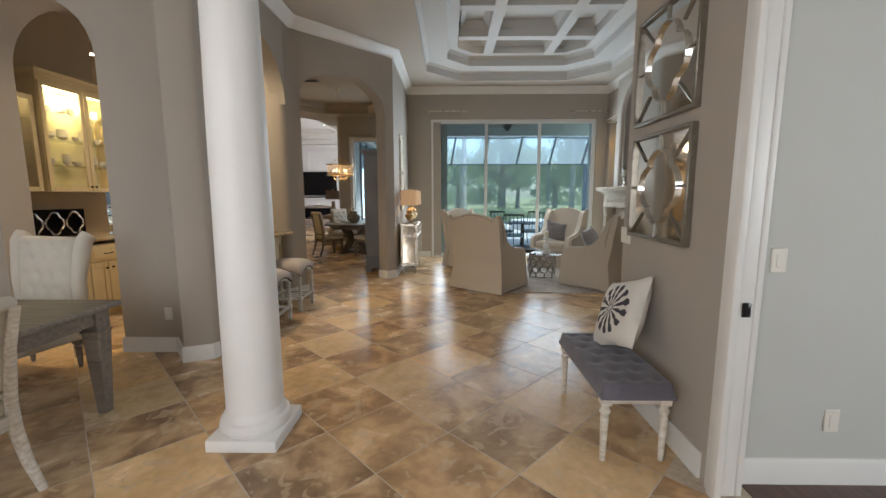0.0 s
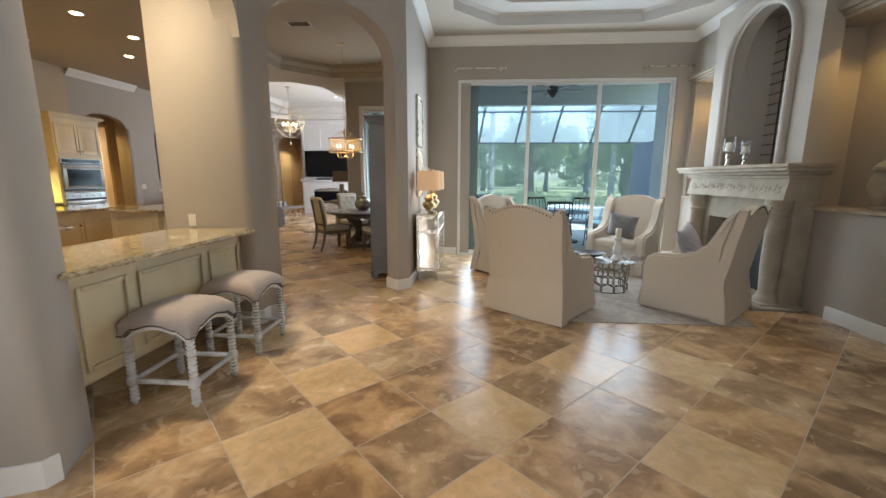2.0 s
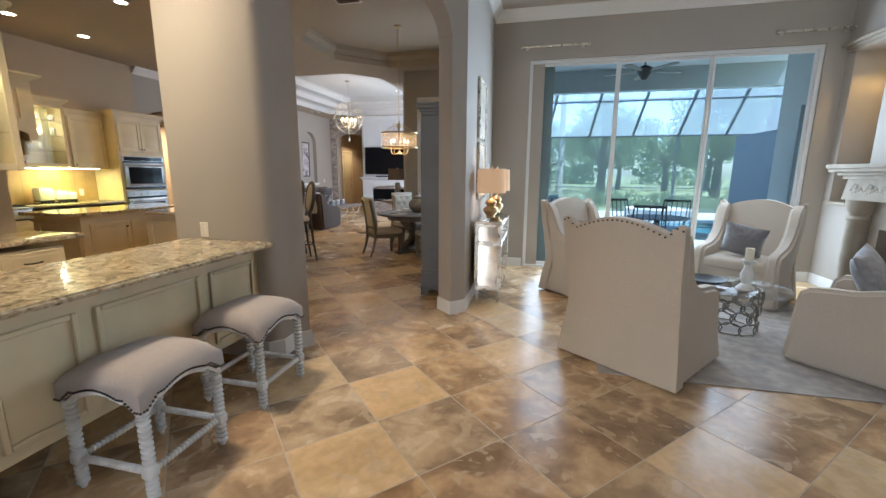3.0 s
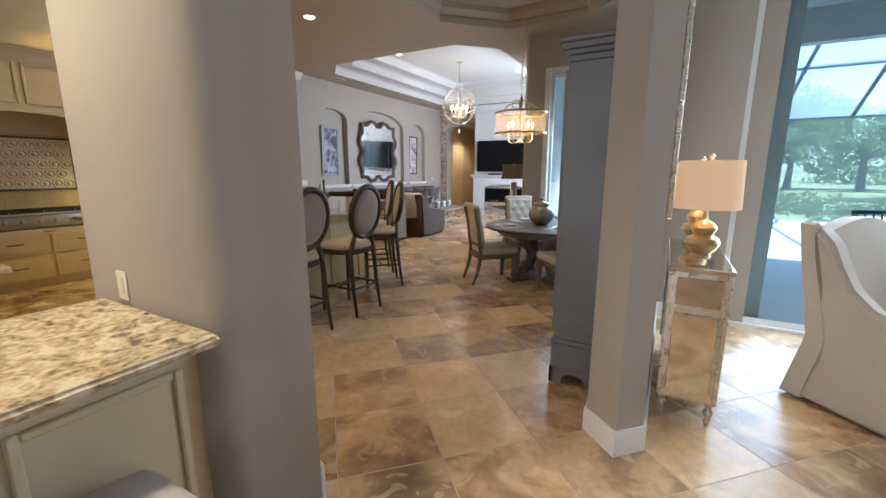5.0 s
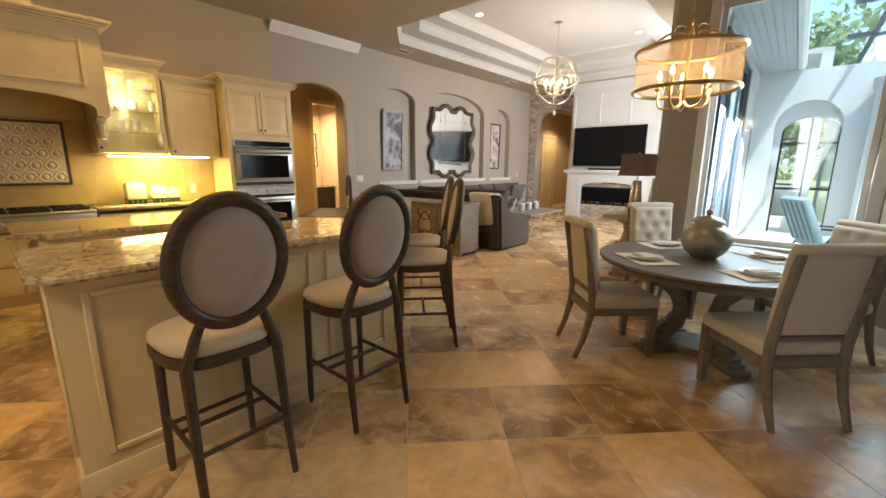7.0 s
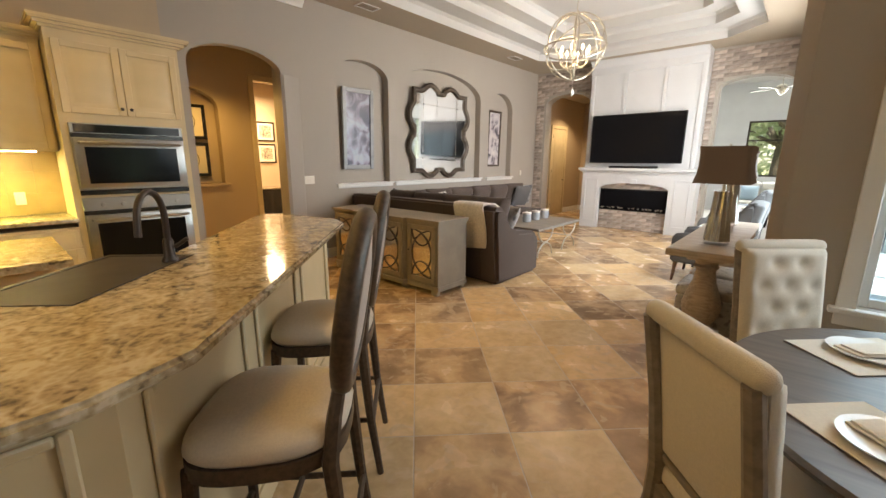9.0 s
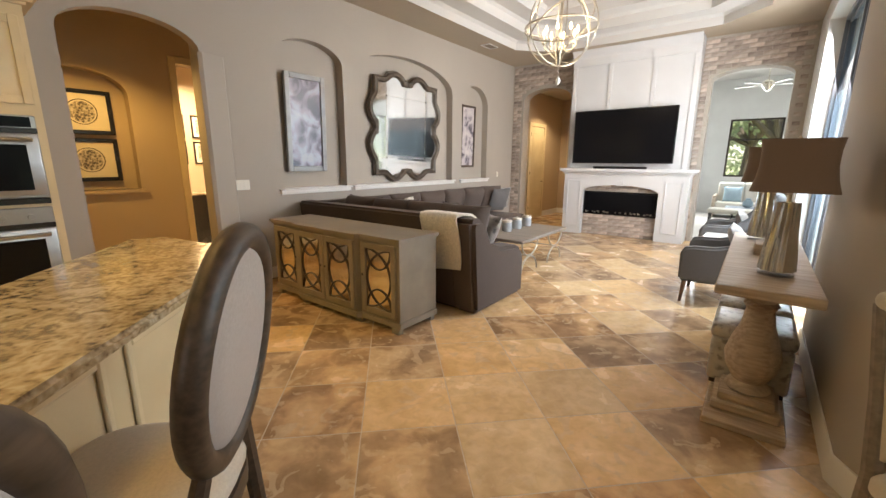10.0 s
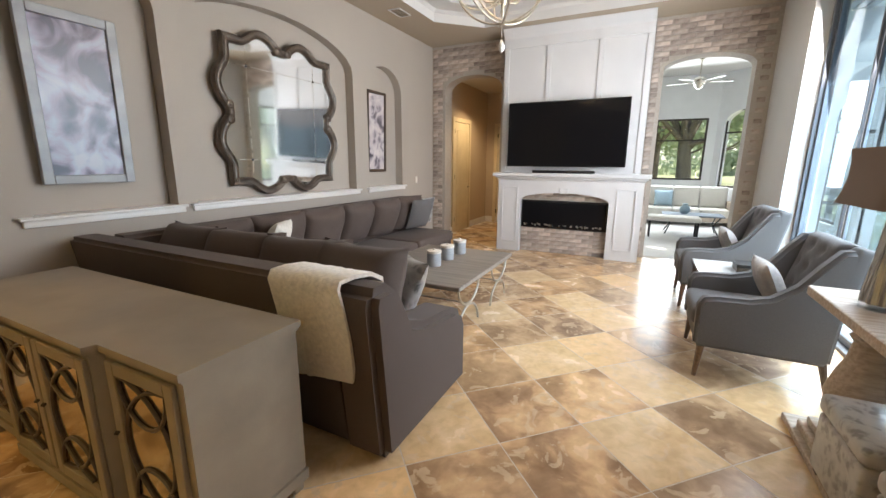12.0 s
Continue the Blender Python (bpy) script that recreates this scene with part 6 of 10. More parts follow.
# ---- living room ----
def slider_door(name, m, w, h, panels, frame_mat, label):
    """Sliding glass doors in the xz plane; outside towards +y."""
    t = tagged(thing(name, label, "sliding door", m), kind="structure")
    bm = B()
    box(bm, 0, -0.02, h - 0.05, w, 0.10, h, 0.004, 1); box(bm, 0, -0.02, 0, 0.05, 0.10, h - 0.05, 0.004, 1); box(bm, w - 0.05, -0.02, 0, w, 0.10, h - 0.05, 0.004, 1); box(bm, 0.05, -0.02, 0, w - 0.05, 0.10, 0.03)
    part("window_frame", bm, frame_mat, t)
    pw = (w - 0.1) / panels
    for i in range(panels):
        x0 = 0.05 + i * pw
        y = 0.02 + 0.025 * (i % 2)
        bm = B()
        s = 0.035
        for a, b2, c, d in ((x0, 0.03, x0 + s, h - 0.05), (x0 + pw - s, 0.03, x0 + pw, h - 0.05), (x0 + s, 0.03, x0 + pw - s, 0.09), (x0 + s, h - 0.09, x0 + pw - s, h - 0.05)):
            box(bm, a, y, b2, c, y + 0.025, d, 0.003, 1)
        sash = part("sash", bm, frame_mat, t)
        bm = B(); box(bm, x0 + s, y + 0.010, 0.09, x0 + pw - s, y + 0.015, h - 0.09)
        part("pane", bm, M_GLASS, sash, "clear glass pane").visible_shadow = False
    return t


slider_door("door_slider_living", pose(-0.43, 9.80, 0), 3.88, 3.27, 3, M_ALU, "white aluminium three-panel sliding glass door")


def curtain_rod(m, L):
    t = thing("curtain_rod", "short brushed nickel curtain rod with end knobs", "rod", m, "curtain rods")
    bm = B(); tube(bm, [(0, -0.07, 0), (L, -0.07, 0)], 0.014, 10)
    part("rod", bm, M_NICKEL, t)
    for x in (0.05, L - 0.05):
        bm = B(); tube(bm, [(x, 0, 0), (x, -0.07, 0)], 0.009, 8); lathe(bm, [(0.03, 0), (0.03, 0.006)], 12, Matrix.Translation((x, -0.001, 0)) @ Matrix.Rotation(radians(90), 4, "X"))
        part("bracket", bm, M_NICKEL, t)
    for x, s in ((0, -1), (L, 1)):
        bm = B(); lathe(bm, [(0.014, 0), (0.022, 0.005), (0.026, 0.025), (0.018, 0.04), (0.002, 0.045)], 12, Matrix.Translation((x, -0.07, 0)) @ Matrix.Rotation(radians(90 * s), 4, "Y"))
        part("finial", bm, M_NICKEL, t)


curtain_rod(pose(-0.53, 9.75, 3.44), 0.92)
curtain_rod(pose(2.85, 9.75, 3.43), 0.84)


def wing_chair(m, label, group="slipcovered wing chairs"):
    """Tall scallop-backed wing chair with a skirted linen slipcover; the sitter faces +y."""
    t = thing("wing_chair", label, "armchair", m, group)
    w, d = 0.36, 0.36
    # skirt and seat block, flaring to the floor
    bm = B()
    n = 40
    lvl = []
    for z, sc in ((0.012, 1.06), (0.05, 1.05), (0.22, 1.01), (0.36, 0.99), (0.44, 0.98)):
        ring = []
        for k in range(n):
            a = 2 * math.pi * k / n
            c, s = math.cos(a), math.sin(a)
            x = w * math.copysign(abs(c) ** 0.28, c) * sc
            y = max(d * math.copysign(abs(s) ** 0.28, s) * sc, -0.29)
            ripple = 0.010 * max(0, 1 - z / 0.35) * math.sin(a * 9 + 1.3)
            ring.append(bm.verts.new((x * (1 + ripple), y * (1 + ripple), z)))
        lvl.append(ring)
    for a, b2 in zip(lvl, lvl[1:]):
        for k in range(n):
            bm.faces.new((a[k], a[(k + 1) % n], b2[(k + 1) % n], b2[k]))
    bm.faces.new(lvl[-1]); bm.faces.new(lvl[0][::-1])
    part("skirt", bm, M_LINEN, t, "floor-length linen skirt", 60)
    bm = B(); box(bm, -0.27, -0.20, 0.40, 0.27, 0.37, 0.54, 0.045, 4)
    part("seat_cushion", bm, M_LINEN, t, "", 60)
    # back with a scalloped top, leaning
    bm = B()
    cols, rows, th = 24, 16, 0.13
    top = lambda u: 1.135 + 0.09 * max(0.0, math.cos(u * math.pi / 1.5)) ** 0.9 + 0.075 * math.exp(-((abs(u) - 0.94) / 0.11) ** 2)
    faces = []
    for side in (0, 1):
        g = []
        for j in range(rows + 1):
            row = []
            for i in range(cols + 1):
                u = 2 * i / cols - 1
                z = 0.018 + (top(u) - 0.018) * j / rows
                lean = -0.315 - 0.115 * max(0, (z - 0.42) / 0.8) - 0.06 * max(0, (0.45 - z) / 0.45)
                wid = 0.375 + 0.02 * (z / 1.2) + 0.05 * max(0, 0.45 - z) / 0.45 + 0.008 * max(0, 0.3 - z) * math.sin(u * 9)
                y = lean + (th * (1 - 0.35 * j / rows) if side else 0) - (0.02 if side else 0) * abs(u) ** 3
                row.append(bm.verts.new((u * wid, y, z)))
            g.append(row)
        for j in range(rows):
            for i in range(cols):
                q = (g[j][i], g[j][i + 1], g[j + 1][i + 1], g[j + 1][i])
                bm.faces.new(q if side else q[::-1])
        faces.append(g)
    a, b2 = faces
    for i in range(cols):
        bm.faces.new((a[rows][i], a[rows][i + 1], b2[rows][i + 1], b2[rows][i]))
        bm.faces.new((a[0][i + 1], a[0][i], b2[0][i], b2[0][i + 1]))
    for j in range(rows):
        bm.faces.new((a[j][0], a[j + 1][0], b2[j + 1][0], b2[j][0]))
        bm.faces.new((a[j + 1][cols], a[j][cols], b2[j][cols], b2[j + 1][cols]))
    noise_push(bm, 0.008, 4)
    part("backrest", bm, M_LINEN, t, "scalloped linen back", 60)
    # one sloping wing and arm each side, as a sheet with thickness
    for s in (-1, 1):
        bm = B()
        line = [(-0.375, 1.17), (-0.33, 1.165), (-0.26, 1.08), (-0.21, 0.95), (-0.15, 0.82), (-0.05, 0.72), (0.08, 0.675), (0.22, 0.66), (0.31, 0.645), (0.36, 0.60), (0.375, 0.50), (0.385, 0.25), (0.40, 0.018), (-0.31, 0.018), (-0.27, 0.30), (-0.30, 0.8)]
        x0, x1 = s * 0.265, s * 0.375
        A = [bm.verts.new((x0, y, z)) for y, z in line]
        Bv = [bm.verts.new((x1 + s * 0.03 * abs(z - 0.4) + s * 0.09 * max(0.0, 0.4 - z), y, z)) for y, z in line]
        bm.faces.new(A); bm.faces.new(Bv[::-1])
        k = len(line)
        for i in range(k):
            bm.faces.new((A[i], Bv[i], Bv[(i + 1) % k], A[(i + 1) % k]))
        bmesh.ops.recalc_face_normals(bm, faces=bm.faces[:])
        bmesh.ops.bevel(bm, geom=[e for e in bm.edges if len(e.link_faces) == 2 and e.calc_face_angle(0) > 1.0], offset=0.03, segments=3, affect="EDGES")
        noise_push(bm, 0.005, 5)
        part("wing_arm", bm, M_LINEN, t, "", 60)
    bm = B()
    for i in range(25):
        u = 2 * i / 24 - 1
        z = top(u) - 0.02
        box(bm, -0.006, -0.006, -0.006, 0.006, 0.004, 0.006, 0.002, 1, Matrix.Translation((u * 0.385, -0.30 - 0.13 * (z - 0.42) / 0.8 - 0.003, z)))
    part("nailheads", bm, M_BRONZE, t, "bronze nailheads along the top", None)
    return t


BIG = Matrix.Diagonal((1.17, 1.18, 1.0, 1.0))
wing_chair(pose(0.66, 6.52, 0, 0, 0, -38) @ BIG, "natural linen slipcovered wing chair with scalloped nailhead back")
wing_chair(pose(2.50, 6.71, 0, 0, 0, 44) @ BIG, "natural linen slipcovered wing chair with scalloped nailhead back")
wing_chair(pose(0.50, 8.45, 0, 0, 0, -136) @ BIG, "natural linen slipcovered wing chair with scalloped nailhead back")
wing_chair(pose(2.35, 8.68, 0, 0, 0, 142) @ BIG, "natural linen slipcovered wing chair with scalloped nailhead back")

M_FUR = mat("grey_fur_velvet", (0.23, 0.22, 0.23), 0.95, vary=0.25, scale=22, bump=1.0, bump_scale=70, sheen=0.5)
for x, y, rz in ((2.27, 8.57, 142), (2.41, 6.80, 44)):
    p = part("accent_pillow", (lambda b: (cushion(b, 0.44, 0.44, 0.17), b)[1])(B()), M_FUR, None, "", 60, pose(x, y, 0.745, 0, 0, rz) @ pose(0, 0.0, 0, 68) @ pose(0, 0, 0, 0, 0, 12))
    tagged(p, "grey plush accent pillow on a wing chair", "pillow")

rug = thing("area_rug", "pale grey mottled area rug under the wing chairs", "rug", pose(1.55, 7.45, 0))
bm = B(); box(bm, -1.25, -1.36, 0.001, 1.25, 1.3, 0.010, 0.003, 1)
part("rug_top", bm, M_RUG, rug)

ct = thing("cocktail_table", "round glass cocktail table on a pierced silver drum", "table", pose(1.72, 7.42, 0.010))
bm = B(); lathe(bm, [(0.0, 0.43), (0.47, 0.43), (0.48, 0.436), (0.47, 0.442), (0.0, 0.442)], 48)
part("glass_top", bm, M_CLEAR, ct, "clear glass top")
M_DRUM = mat("dark_aged_silver", (0.20, 0.18, 0.155), 0.4, 0.8, vary=0.2, scale=20)
for j in range(4):
    for i in range(10):
        a0 = 2 * math.pi * (i + 0.5 * (j % 2)) / 10
        z0 = 0.055 + j * 0.105
        loop = []
        for k in range(12):
            q = 2 * math.pi * k / 12
            a = a0 + 0.36 * math.cos(q)
            r = 0.24 + 0.02 * math.sin(j * 2.1 + i)
            loop.append((r * math.cos(a), r * math.sin(a), z0 + 0.068 * math.sin(q)))
        bm = B(); tube(bm, loop, 0.007, 5, True)
        part("drum_ring", bm, M_DRUM, ct, "", 60)
bm = B(); tube(bm, [(0.24 * math.cos(a), 0.24 * math.sin(a), 0.007) for a in [2 * math.pi * k / 32 for k in range(32)]], 0.008, 6, True); tube(bm, [(0.24 * math.cos(a), 0.24 * math.sin(a), 0.422) for a in [2 * math.pi * k / 32 for k in range(32)]], 0.008, 6, True)
part("ring", bm, M_IRON, ct)

t = thing("candle_stand", "white turned pillar candle holder with a candle", "candle", pose(1.76, 7.27, 0.452))
bm = B(); lathe(bm, [(0.075, 0), (0.08, 0.01), (0.065, 0.03), (0.035, 0.06), (0.05, 0.10), (0.055, 0.15), (0.035, 0.2), (0.03, 0.24), (0.055, 0.27), (0.06, 0.285)], 20)
part("holder", bm, M_WHITEPAINT, t)
bm = B(); lathe(bm, [(0.036, 0.285), (0.036, 0.40), (0.03, 0.405), (0.002, 0.402)], 18)
part("candle", bm, mat("ivory_wax", (0.72, 0.66, 0.52), 0.5, vary=0.03), t, "ivory pillar candle")
t = thing("decor_bowl", "dark shallow decorative bowl on the glass table", "bowl", pose(1.42, 7.33, 0.452))
bm = B(); lathe(bm, [(0.06, 0), (0.07, 0.01), (0.16, 0.05), (0.19, 0.075), (0.185, 0.08), (0.15, 0.06), (0.05, 0.02), (0.002, 0.018)], 28)
part("bowl", bm, M_BLACKIRON, t)

# mirrored console with two lamps
cons = thing("mirrored_console", "mirrored silver-trimmed console chest on turned feet", "console", pose(-0.775, 8.21, 0))
hx, hy = 0.145, 0.54
bm = B(); box(bm, -hx, -hy, 0.15, hx, hy, 0.95)
part("body", bm, M_NICKEL, cons)
bm = B(); box(bm, -hx - 0.02, -hy - 0.03, 0.955, hx + 0.02, hy + 0.03, 0.985, 0.006, 1)
part("mirror_top", bm, M_ANTIQUE_MIRROR, cons, "mirrored top")
for sy in (-1, 1):
    for z0, z1 in ((0.20, 0.70), (0.75, 0.92)):
        bm = B(); box(bm, -hx + 0.03, sy * (hy + 0.004) - 0.004, z0, hx - 0.03, sy * (hy + 0.004) + 0.004, z1, 0.003, 1)
        part("side_mirror", bm, M_ANTIQUE_MIRROR, cons, "aged mirror panel")
for k in range(3):
    y0 = -hy + 0.03 + k * 0.345
    for z0, z1 in ((0.20, 0.70), (0.75, 0.92)):
        bm = B(); box(bm, hx, y0, z0, hx + 0.01, y0 + 0.32, z1, 0.003, 1)
        d = part("front_mirror", bm, M_ANTIQUE_MIRROR, cons, "aged mirror door")
        bm = B(); lathe(bm, [(0.006, 0), (0.013, 0.012), (0.002, 0.024)], 10, Matrix.Translation((hx + 0.01, y0 + 0.16 if z0 > 0.7 else y0 + 0.29, (z0 + z1) / 2)) @ Matrix.Rotation(radians(90), 4, "Y"))
        part("knob", bm, M_NICKEL, d)
for sx in (-1, 1):
    for sy in (-1, 1):
        bm = B(); lathe(bm, [(0.010, 0), (0.02, 0.03), (0.014, 0.055), (0.026, 0.08), (0.026, 0.10), (0.016, 0.115), (0.024, 0.15)], 12, Matrix.Translation((sx * (hx - 0.02), sy * (hy - 0.02), 0)))
        box(bm, sx * hx - 0.014, sy * hy - 0.014, 0.15, sx * hx + 0.014, sy * hy + 0.014, 0.954, 0.003, 1)
        part("foot", bm, M_NICKEL, cons)


def shade_mat(name, colour, strength):
    m = mat(name, colour, 0.9, vary=0.04, scale=90, bump=0.3, bump_scale=300)
    b = m.node_tree.nodes["Principled BSDF"]
    b.inputs["Emission Color"].default_value = (1.0, 0.62, 0.34, 1)
    b.inputs["Emission Strength"].default_value = strength
    return m


M_SHADE = shade_mat("lit_linen_shade", (0.42, 0.27, 0.15), 0.17)
M_SHADE_DARK = shade_mat("taupe_shade", (0.095, 0.066, 0.054), 0.012)


def gourd_lamp(x, y, z):
    t = thing("table_lamp", "gold gourd table lamp with a lit linen drum shade", "lamp", pose(x, y, z), "lamps on the console")
    bm = B(); box(bm, -0.075, -0.075, 0, 0.075, 0.075, 0.03, 0.004, 1)
    part("foot", bm, M_CLEAR, t, "clear acrylic foot")
    bm = B(); lathe(bm, [(0.05, 0.03), (0.055, 0.04), (0.05, 0.055), (0.075, 0.08), (0.095, 0.12), (0.085, 0.15), (0.05, 0.17), (0.06, 0.19), (0.07, 0.215), (0.055, 0.24), (0.02, 0.26), (0.012, 0.30), (0.012, 0.36)], 28)
    part("body", bm, M_GOLD, t, "gold mercury-glass body")
    bm = B()
    n = 36
    lathe_pts = [(0.175, 0.33), (0.165, 0.61)]
    r0 = [[bm.verts.new((r * math.cos(2 * math.pi * i / n), r * math.sin(2 * math.pi * i / n), zz)) for i in range(n)] for r, zz in lathe_pts + [(0.162, 0.61), (0.172, 0.33)]]
    for k in range(4):
        a, b2 = r0[k], r0[(k + 1) % 4]
        for i in range(n):
            bm.faces.new((a[i], a[(i + 1) % n], b2[(i + 1) % n], b2[i]))
    part("shade", bm, M_SHADE, t, "lit linen drum shade")
    bm = B(); lathe(bm, [(0.006, 0.60), (0.01, 0.62), (0.018, 0.635), (0.002, 0.655)], 10); tube(bm, [(-0.16, 0, 0.60), (0.16, 0, 0.60)], 0.003, 5)
    part("finial", bm, M_NICKEL, t)
    point("table_lamp_bulb", (x, y, z + 0.47), 5, WARM, 0.04)


gourd_lamp(-0.775, 7.86, 0.985)
gourd_lamp(-0.775, 8.55, 0.985)


def framed_picture(name, m, w, h, frame_mat, art, label, fw=0.035, depth=0.03, mat_w=0.0, glass=True):
    """A framed picture in the xz plane, facing -y, centred at the origin."""
    t = thing(name, label, "picture", m)
    bm = B()
    for a, b2, c, d in ((-w / 2, -h / 2, -w / 2 + fw, h / 2), (w / 2 - fw, -h / 2, w / 2, h / 2), (-w / 2 + fw, -h / 2, w / 2 - fw, -h / 2 + fw), (-w / 2 + fw, h / 2 - fw, w / 2 - fw, h / 2)):
        box(bm, a, -depth, b2, c, 0, d, 0.006, 1)
    part("frame", bm, frame_mat, t)
    if mat_w:
        bm = B(); box(bm, -w / 2 + fw, -depth * 0.5, -h / 2 + fw, w / 2 - fw, -0.002, h / 2 - fw)
        part("mat_board", bm, mat(name + "_board", (0.66, 0.60, 0.50), 0.8, vary=0.02), t, "cream mat board")
    k = fw + mat_w
    bm = B(); box(bm, -w / 2 + k, -depth * 0.5 - (0.004 if mat_w else 0), -h / 2 + k, w / 2 - k, -0.003, h / 2 - k)
    part("print", bm, art, t)
    return t


M_ART_PALE = print_mat("pale_botanical_print", (0.66, 0.63, 0.57), ((0.45, 0.40, 0.33), (0.55, 0.50, 0.43), (0.62, 0.58, 0.5)), 6)
framed_picture("framed_art", pose(-0.983, 8.35, 2.33, 0, 0, 90), 0.62, 0.72, M_NICKEL, M_ART_PALE, "pale botanical print in a silver frame", 0.035, 0.035, 0.08)
framed_picture("framed_art", pose(-0.983, 8.35, 1.575, 0, 0, 90), 0.62, 0.72, M_NICKEL, M_ART_PALE, "pale botanical print in a silver frame", 0.035, 0.035, 0.08)

# cast stone fireplace; front faces -x
fp = thing("stone_fireplace", "carved cast-stone fireplace with a mantel and arched overmantel niche", "fireplace", pose(3.70, 7.72, 0))
bm = B()
wall2d(bm, (-0.24, 0.98), (-0.24, -0.98), 0.22, 0, 1.26, [(0.36, 1.60, 0, 0.95, 0)])
part("surround", bm, M_CASTSTONE, fp)
bm = B(); box(bm, -0.03, -0.66, 0, 0.0, 0.66, 1.0)
part("firebox", bm, M_BLACKIRON, fp, "black firebox")
for s in (-1, 1):
    bm = B()
    lathe(bm, [(0.13, 0), (0.13, 0.08), (0.10, 0.12), (0.09, 0.18), (0.105, 0.5), (0.10, 1.0), (0.12, 1.05), (0.09, 1.08), (0.13, 1.16), (0.14, 1.26)], 20, Matrix.Translation((-0.30, s * 0.84, 0)))
    part("column", bm, M_CASTSTONE, fp)
    bm = B(); box(bm, -0.46, s * 0.84 - 0.16, 0, -0.14, s * 0.84 + 0.16, 0.05, 0.01, 1)
    part("column_base", bm, M_CASTSTONE, fp)
bm = B()
prism(bm, [(-0.40, -1.02), (-0.40, 1.02), (0.0, 1.02), (0.0, -1.02)], 1.26, 1.50, None, [(-0.36, -1.02), (-0.36, 1.02), (0.0, 1.02), (0.0, -1.02)])
for k in range(9):
    cy = -0.88 + k * 0.22
    for i in range(5):
        a = 2 * math.pi * i / 5
        lathe(bm, [(0.03, 0), (0.022, 0.004), (0.004, 0.007)], 8, Matrix.Translation((-0.383, cy + 0.045 * math.cos(a), 1.38 + 0.045 * math.sin(a))) @ Matrix.Rotation(radians(-90), 4, "Y"))
    if k < 8:
        tube(bm, [(-0.38, cy + 0.08, 1.36), (-0.377, cy + 0.11, 1.40), (-0.38, cy + 0.14, 1.36)], 0.009, 6)
part("frieze", bm, M_CASTSTONE, fp, "carved floral frieze", 50)
bm = B()
for o, z0, z1 in ((0.40, 1.50, 1.54), (0.44, 1.54, 1.58), (0.50, 1.58, 1.62), (0.52, 1.62, 1.665)):
    box(bm, -o, -1.02 - (o - 0.36), z0, 0, 1.02 + (o - 0.36), z1, 0.008, 1)
part("mantel_shelf", bm, M_CASTSTONE, fp)
bm = B(); box(bm, -0.62, -1.1, 0, -0.0, 1.1, 0.03, 0.006, 1)
part("hearth", bm, M_CASTSTONE, fp)
# overmantel: thick wall with an arched niche and a heavy moulded edge
bm = B()
wall2d(bm, (-0.22, 0.96), (-0.22, -0.96), 0.217, 1.666, ZL - 0.152, [(0.36, 1.56, 1.666, 3.05, 0.6)])
part("chimney_breast", bm, M_WALL, fp)
bm = B()
path = [(0.60, 1.67)] + [(0.60 * math.cos(math.pi * i / 16), 3.05 + 0.6 * math.sin(math.pi * i / 16)) for i in range(17)] + [(-0.60, 1.67)]
tube(bm, [(-0.23, y * 1.06, z + (0.03 if z > 3.06 else 0)) for y, z in path], 0.055, 10)
tube(bm, [(-0.20, y * 0.97, z) for y, z in path], 0.03, 8)
part("arch_moulding", bm, M_WALL, fp, "", 60)
for y0, z0, y1, z1 in ((-0.70, 1.60, -0.655, 3.72), (0.655, 1.60, 0.70, 3.72), (-0.70, 1.50, 0.70, 1.598), (-0.70, 3.722, 0.70, 3.8)):
    bm = B(); box(bm, 0.083, y0, z0, 0.417, y1, z1)
    part("niche_lining", bm, M_WALL, fp)
bm = B()
for k in range(4):
    y = -0.42 + k * 0.28
    hgt = 3.0 + 0.6 * math.sqrt(max(0, 1 - (y / 0.6) ** 2))
    tube(bm, [(0.40, y, 1.62), (0.40, y, hgt)], 0.008, 6)
for k in range(14):
    tube(bm, [(0.39, -0.64, 1.70 + k * 0.14), (0.39, 0.64, 1.70 + k * 0.14)], 0.007, 6)
part("iron_grille", bm, M_BLACKIRON, fp, "dark iron window grille")
for y, s in ((7.95, 1.0), (7.6, 0.78)):
    t = thing("candle_holder", "mercury glass hurricane candle holder on the mantel", "candle", pose(3.40, y, 1.665), "mantel candle holders")
    bm = B(); lathe(bm, [(0.055 * s, 0), (0.03 * s, 0.03 * s), (0.022 * s, 0.09 * s), (0.04 * s, 0.13 * s), (0.025 * s, 0.17 * s), (0.07 * s, 0.2 * s)], 18)
    part("stem", bm, M_NICKEL, t)
    bm = B(); lathe(bm, [(0.045 * s, 0.2 * s), (0.045 * s, 0.32 * s), (0.002, 0.32 * s)], 14)
    part("candle", bm, mat("cream_wax", (0.72, 0.68, 0.58), 0.5, vary=0.02), t)
    bm = B()
    lathe(bm, [(0.07 * s, 0.2 * s), (0.075 * s, 0.3 * s), (0.07 * s, 0.4 * s), (0.067 * s, 0.4 * s), (0.072 * s, 0.3 * s), (0.067 * s, 0.205 * s)], 18)
    part("hurricane", bm, M_CLEAR, t, "clear glass hurricane")
